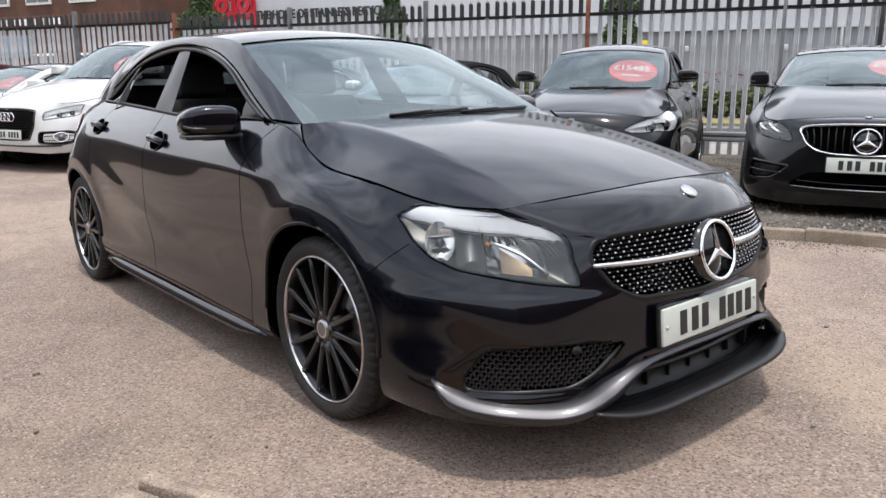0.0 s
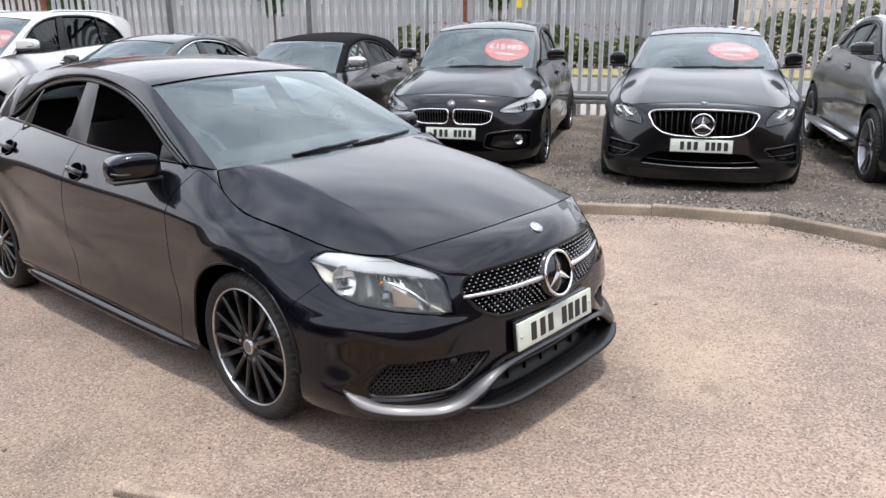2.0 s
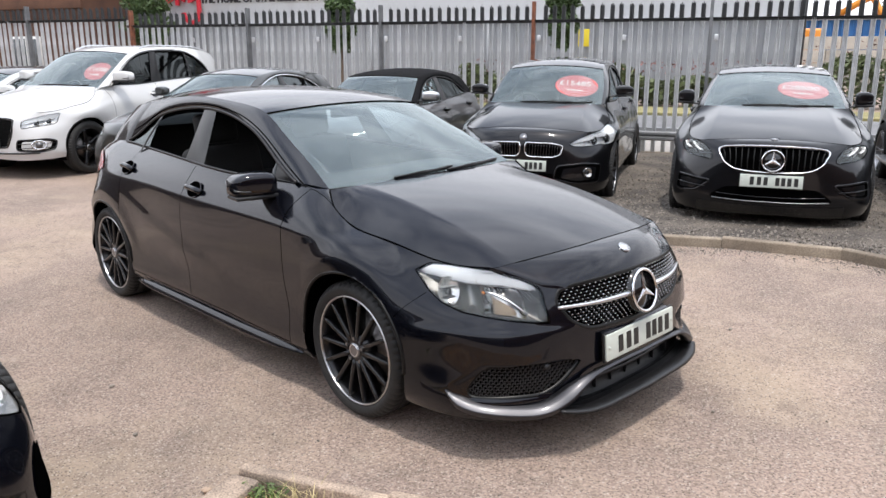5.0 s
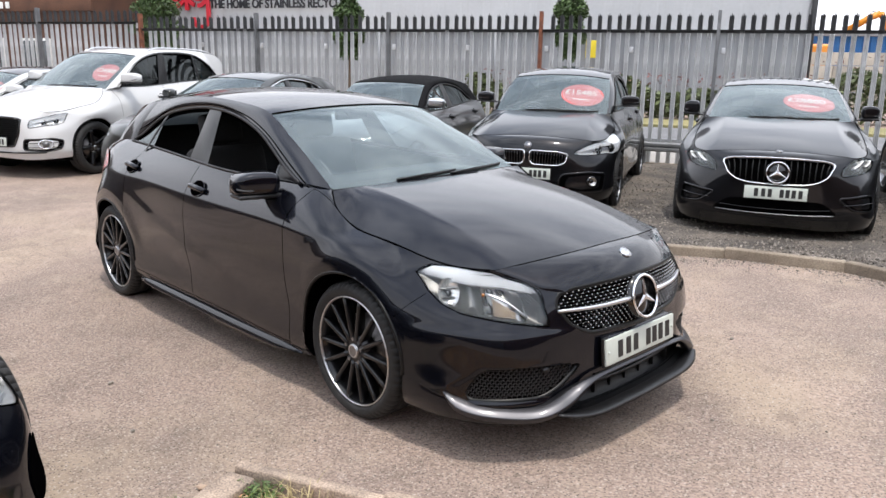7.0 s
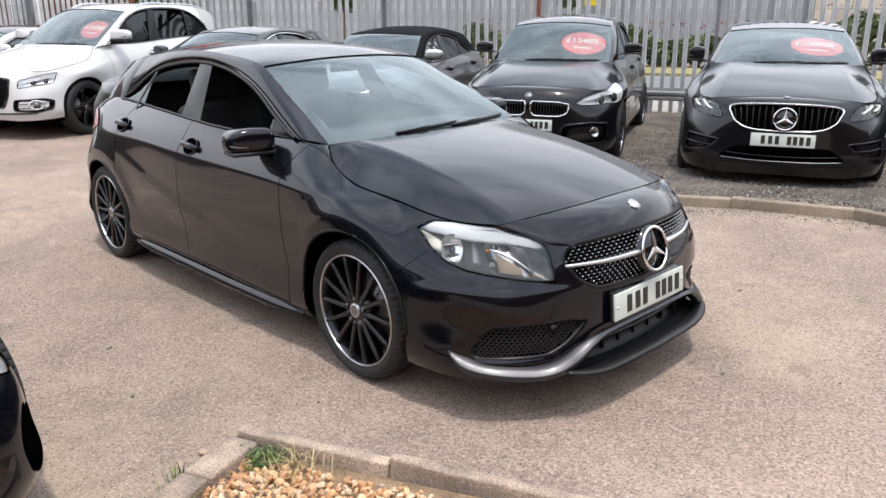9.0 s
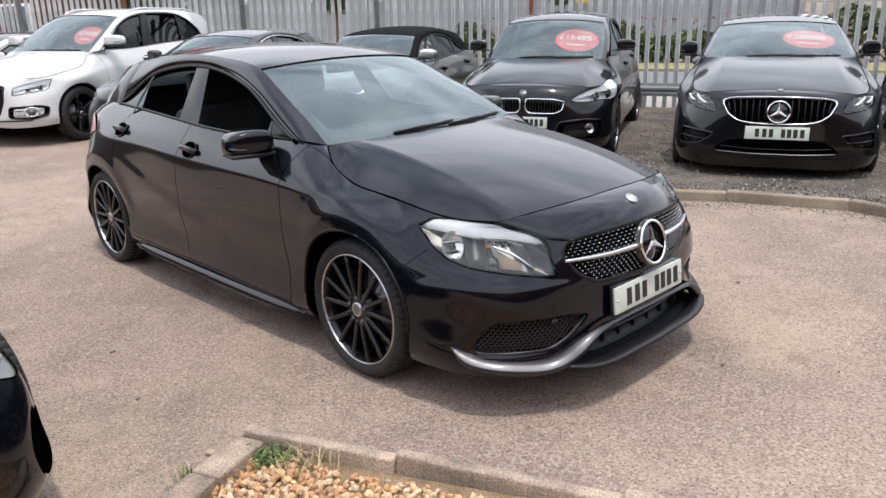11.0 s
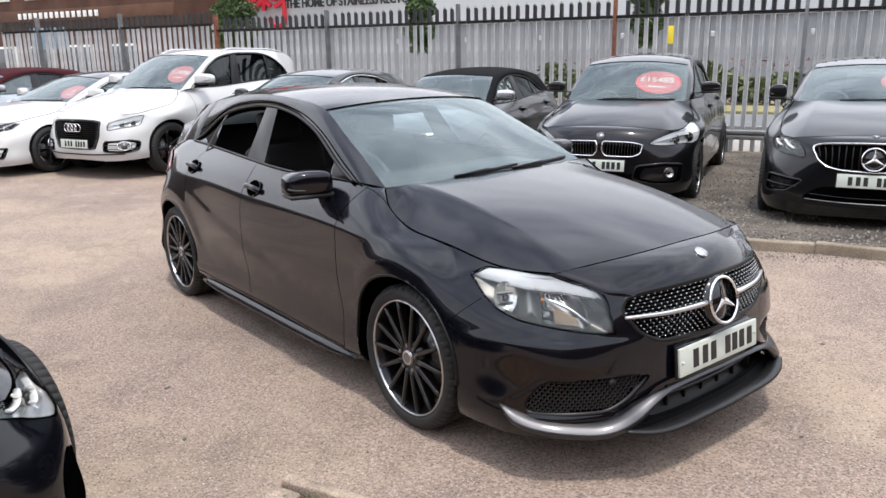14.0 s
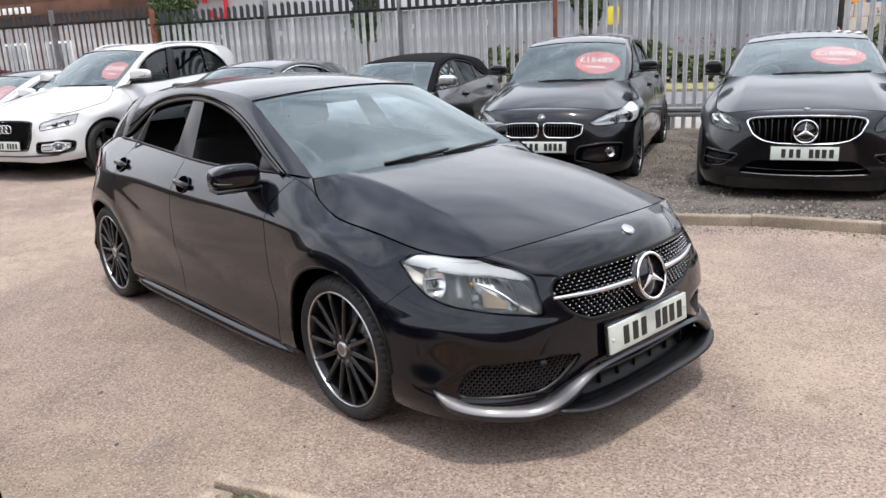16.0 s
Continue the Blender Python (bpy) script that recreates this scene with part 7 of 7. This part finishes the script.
def edging(name, start, way, n, length, wide, label):
    """A short run of edging stones from the corner outwards."""
    root = tagged(empty(name), label, "kerb", kind="structure")
    rnd = random.Random(int(wide * 1000))
    side = Vector((-way.y, way.x))
    if side.dot(ARM_A + ARM_B) < 0:
        side = -side
    k = 0.0
    for i in range(n):
        ln = length[i % len(length)]
        c = start + way * (k + ln / 2) + side * (wide / 2)
        ob = part("kerb_stone", stone_block(ln - .006, wide, .20, i + int(wide * 100)), OLD_KERB, root)
        ob.matrix_world = pose(c.x, c.y, ground_z(c.x, c.y) + .070 - .10 + rnd.uniform(-.006, .004), rnd.uniform(-2, 2), rnd.uniform(-1, 1), math.degrees(math.atan2(way.y, way.x)) + rnd.uniform(-1, 1))
        k += ln
    return root


def stone_block(sx, sy, sz, seed):
    """A worn block: bevelled, its upper edges chipped unevenly."""
    bm = box(sx, sy, sz, bevel=.010, seg=2)
    bmesh.ops.subdivide_edges(bm, edges=[e for e in bm.edges if e.calc_length() > .08], cuts=6, use_grid_fill=True)
    for v in bm.verts:
        if v.co.z > sz * .3:
            d = noise.noise_vector((v.co.x * 14 + seed * 3, v.co.y * 14, v.co.z * 14))
            v.co += Vector((d.x * .003, d.y * .006, d.z * .005 - .004 * max(0, noise.noise((v.co.x * 9 + seed, v.co.y * 20, seed)))))
    return bm


edging("edging", CORNER + ARM_A * .0, ARM_A, 4, (.62, .78, .70, .7), .052, "thin worn concrete edging of a pebble island")
edging("edging", CORNER - ARM_B * -.064, ARM_B, 4, (.26, .30, .5, .6), .115, "broken broad concrete edging of a pebble island")


def ico(seed, sub):
    bm = bmesh.new()
    bmesh.ops.create_icosphere(bm, subdivisions=sub, radius=1.0)
    rnd = random.Random(seed)
    for v in bm.verts:
        v.co *= 1 + .30 * noise.noise(v.co * 1.3 + Vector((seed * 7.1, 0, 0))) + rnd.uniform(-.2, .2)
    vs, fs = np.array([v.co[:] for v in bm.verts]), np.array([[v.index for v in f.verts] for f in bm.faces])
    bm.free()
    return vs, fs


def scatter(name, places, sizes, material, sub, seed, flat=.7, parent=None, label=""):
    """Many loose stones as one mesh."""
    shapes = [ico(seed + k, sub) for k in range(7)]
    rng = np.random.RandomState(seed)
    verts, faces, at = [], [], 0
    for p, s in zip(places, sizes):
        v, f = shapes[rng.randint(7)]
        r = np.array(Euler(rng.uniform(0, 6.28, 3)).to_matrix())
        q = (v * np.array([1, .8, .62]) * s) @ r.T
        q[:, 2] *= flat + .2
        verts.append(q + np.array(p))
        faces.append(f + at)
        at += len(v)
    me = bpy.data.meshes.new(name)
    me.from_pydata(np.concatenate(verts).tolist(), [], np.concatenate(faces).tolist())
    me.update()
    return part_mesh(name, me, material, parent, label, smooth=False)


rng = np.random.RandomState(11)
pl, sz = [], []
for k in range(11500):
    a, b = rng.uniform(.06, 2.65), rng.uniform(.12, 1.95) if rng.rand() < .5 else rng.uniform(.12, .9)
    q = CORNER + ARM_A * a + ARM_B * b
    s = .0090 + .0120 * rng.rand() ** 1.4
    pl.append((q.x, q.y, ground_z(q.x, q.y) + .010 + .026 * rng.rand()))
    sz.append(s)
tagged(scatter("pebbles", pl, sz, PEBBLE, 1, 3), "loose tan and orange pebbles filling a kerbed island", "pebbles", kind="stuff")
bed = np.array([[[*(CORNER + ARM_A * a + ARM_B * b), ground_z(*(CORNER + ARM_A * a + ARM_B * b)) + .016] for a in np.linspace(.05, 2.7, 20)] for b in np.linspace(.06, 2.0, 20)])
tagged(part_mesh("pebble_bed", from_grid(bed), SOIL), "sandy soil bed under the pebbles", "soil", kind="structure")


def blades(count, centre, spread, height, seed, lean=.6):
    """Thin bent blades springing from a spot."""
    rnd = random.Random(seed)
    verts, faces = [], []
    for k in range(count):
        a, h = rnd.uniform(0, 6.28), height * rnd.uniform(.4, 1.1)
        base = Vector(centre) + Vector((rnd.gauss(0, spread), rnd.gauss(0, spread), 0))
        d = Vector((math.cos(a), math.sin(a), 0)) * h * lean * rnd.uniform(.3, 1.3)
        w = Vector((-math.sin(a), math.cos(a), 0)) * rnd.uniform(.0015, .004)
        i = len(verts)
        for f in (0, .35, .7, 1):
            c = base + d * f**1.7 + Vector((0, 0, h * (f - .25 * f * f * lean)))
            verts += [c - w * (1 - f * .9), c + w * (1 - f * .9)]
        faces += [(i + 2 * j, i + 2 * j + 1, i + 2 * j + 3, i + 2 * j + 2) for j in range(3)]
    me = bpy.data.meshes.new("blades")
    me.from_pydata([tuple(v) for v in verts], [], faces)
    me.update()
    return me


for off, n, sp, h, m, lab in (((.16, .13), 26, .05, .07, WEED, "low green weed growing at a kerb corner"), ((.30, .12), 70, .06, .11, STRAW, "dry straw-coloured grass tuft by the kerb"), ((.10, .40), 24, .03, .05, WEED, "small green weed among pebbles")):
    q = CORNER + ARM_A * off[0] + ARM_B * off[1]
    tagged(part_mesh("weed", blades(n, (q.x, q.y, ground_z(q.x, q.y) + .025), sp, h, int(h * 1000), .9), m, smooth=False), lab, "weed", kind="stuff")
q = CORNER + ARM_B * .30 - ARM_A * .05
tagged(part_mesh("weed", blades(45, (q.x, q.y, ground_z(q.x, q.y)), .016, .085, 77, .35), WEED, smooth=False), "upright green grass tuft beside a kerb", "weed", kind="stuff")



def leaflets(count, centre, spread, seed):
    """Small oval leaves in a low spreading clump."""
    rnd = random.Random(seed)
    verts, faces = [], []
    for k in range(count):
        c = Vector(centre) + Vector((rnd.gauss(0, spread), rnd.gauss(0, spread), abs(rnd.gauss(0, .018))))
        m = Euler((rnd.uniform(-.7, .7), rnd.uniform(-.7, .7), rnd.uniform(0, 6.28))).to_matrix()
        w, h = rnd.uniform(.003, .006), rnd.uniform(.008, .016)
        i = len(verts)
        verts += [c + m @ Vector(p) for p in ((0, -h, 0), (w, -h * .2, .001), (w * .7, h * .6, .002), (0, h, 0), (-w * .7, h * .6, .002), (-w, -h * .2, .001))]
        faces.append(tuple(range(i, i + 6)))
    me = bpy.data.meshes.new("leaflets")
    me.from_pydata([tuple(v) for v in verts], [], faces)
    me.update()
    return me


q = CORNER + ARM_A * .17 + ARM_B * .12
tagged(part_mesh("weed", leaflets(200, (q.x, q.y, ground_z(q.x, q.y) + .030), .038, 8), WEED_LEAF, smooth=False), "low leafy green weed at a kerb corner", "weed", kind="stuff")

# loose stones on the tarmac, and the coarse top of the gravel bay
rng = np.random.RandomState(5)
pl = []
for k in range(420):
    x, y = rng.uniform(-3.2, 3.0), rng.uniform(-2.4, 3.3)
    if -3.6 < x < 1.0 and abs(y) < .9:
        continue
    pl.append((x, y, ground_z(x, y) + .002))
tagged(scatter("loose_stones", pl, .0025 + .006 * rng.rand(len(pl)) ** 3, STONES, 1, 21), "scattered small stones on the tarmac", "stones", kind="stuff")
pl = []
for k in range(9000):
    x, y = rng.uniform(-3.0, 3.2), rng.uniform(-2.5, 2.6)
    if -3.4 < x < .85 and abs(y) < .78:
        continue
    pl.append((x, y, ground_z(x, y)))
tagged(scatter("grit", pl, .0016 + .0028 * rng.rand(len(pl)) ** 3, GRIT, 1, 61), "pale and dark grit strewn over the tarmac", "grit", kind="stuff")
for k, (x, y) in enumerate(((-1.149, -1.487), (.716, 1.366), (-.55, -1.62), (.10, -1.62), (.24, -1.36), (1.15, .3))):
    tagged(scatter("stone", [(x, y, ground_z(x, y) + .006)], [(.016, .014, .012, .024, .020, .010)[k]], PEBBLE if k in (3, 4) else STONES, 2, 40 + k, .6), "single loose stone on the tarmac" if k < 3 else "loose tan pebble beside a kerb", "stone")
pl, sz = [], []
inv = ROW.inverted()
front = spline(BAY, 200)
while len(pl) < 15000:
    p = front[rng.randint(200)]
    a = inv @ Vector((p[0], p[1], 0))
    f = .03 + rng.rand() ** 2.2 * 6.0
    b = ROW @ Vector((a.x + rng.uniform(-.1, .1), min(-.1, a.y + f), 0))
    pl.append((b.x, b.y, bay_height(b.x, b.y) + .006 * rng.rand()))
    sz.append(.006 + .012 * rng.rand() ** 2)
tagged(scatter("gravel_stones", pl, sz, STONES, 1, 31), "coarse grey gravel stones", "gravel", kind="stuff")

# washed-out grit and soil along the kerb's foot
pl = []
for k in range(5200):
    p = front[rng.randint(200)]
    a = inv @ Vector((p[0], p[1], 0))
    b = ROW @ Vector((a.x + rng.uniform(-.1, .1), a.y - .03 - abs(rng.normal(0, .16)), 0))
    pl.append((b.x, b.y, ground_z(b.x, b.y) + .001))
tagged(scatter("kerb_grit", pl, .003 + .008 * rng.rand(len(pl)) ** 2.5, STONES, 1, 71), "brown grit and chips washed along the kerb", "grit", kind="stuff")
# excavator and far trees beyond the works
ORANGE = mat("orange_machine_paint", (0.72, 0.26, 0.02), .4, vary=.08, scale=3, fine=.05)
exc = tagged(empty("excavator", ROW @ Matrix.Translation((6.6, 31.0, 0))), "orange excavator with a raised arm behind a block wall", "excavator")
part("boom", sweep(np.array([(-1.1, 0, 3.45), (-.1, 0, 4.1), (.35, 0, 4.3)]), ring(.16, .20, 6), up=(0, 1, 0)), ORANGE, exc)
part("stick", sweep(np.array([(.35, 0, 4.35), (.9, 0, 3.4), (1.4, 0, 2.6)]), ring(.15, .19, 6), up=(0, 1, 0)), ORANGE, exc)
part("bucket", box(.7, .7, .8, pose(1.6, 0, 1.9, 0, 25), bevel=.12), ORANGE, exc)
part("cylinder", sweep(np.array([(.0, .12, 4.45), (.7, .12, 4.1)]), ring(.05, .05, 8), up=(0, 1, 0)), SATIN, exc)
part("cab", box(1.6, 1.8, 1.7, Matrix.Translation((-2.4, .6, 2.0)), bevel=.15), ORANGE, exc)
part("tracks", box(3.4, 2.4, .9, Matrix.Translation((-2.4, .6, .45)), bevel=.3), INNER, exc)
rnd = random.Random(9)


def wood(x0, x1, y, h, count, seed):
    rnd = random.Random(seed)

    def pick():
        x = rnd.uniform(x0, x1)
        top = h * (.70 + .22 * math.sin(x * .35 + seed) + .16 * math.sin(x * .9 + 1.3 * seed))
        return Vector((x, rnd.gauss(0, 2.0), top * rnd.random() ** .55))
    ob = part_mesh("far_trees", leaf_mesh(count, pick, .34, rnd), LEAF_DARK, None, smooth=False)
    ob.matrix_world = ROW @ Matrix.Translation((0, y, 0))
    return tagged(ob, "dark green trees far beyond the yards", "trees", kind="stuff")


wood(-4, 60, 62, 7.0, 14000, 2)
wood(-90, -34, 55, 9.0, 9000, 4)
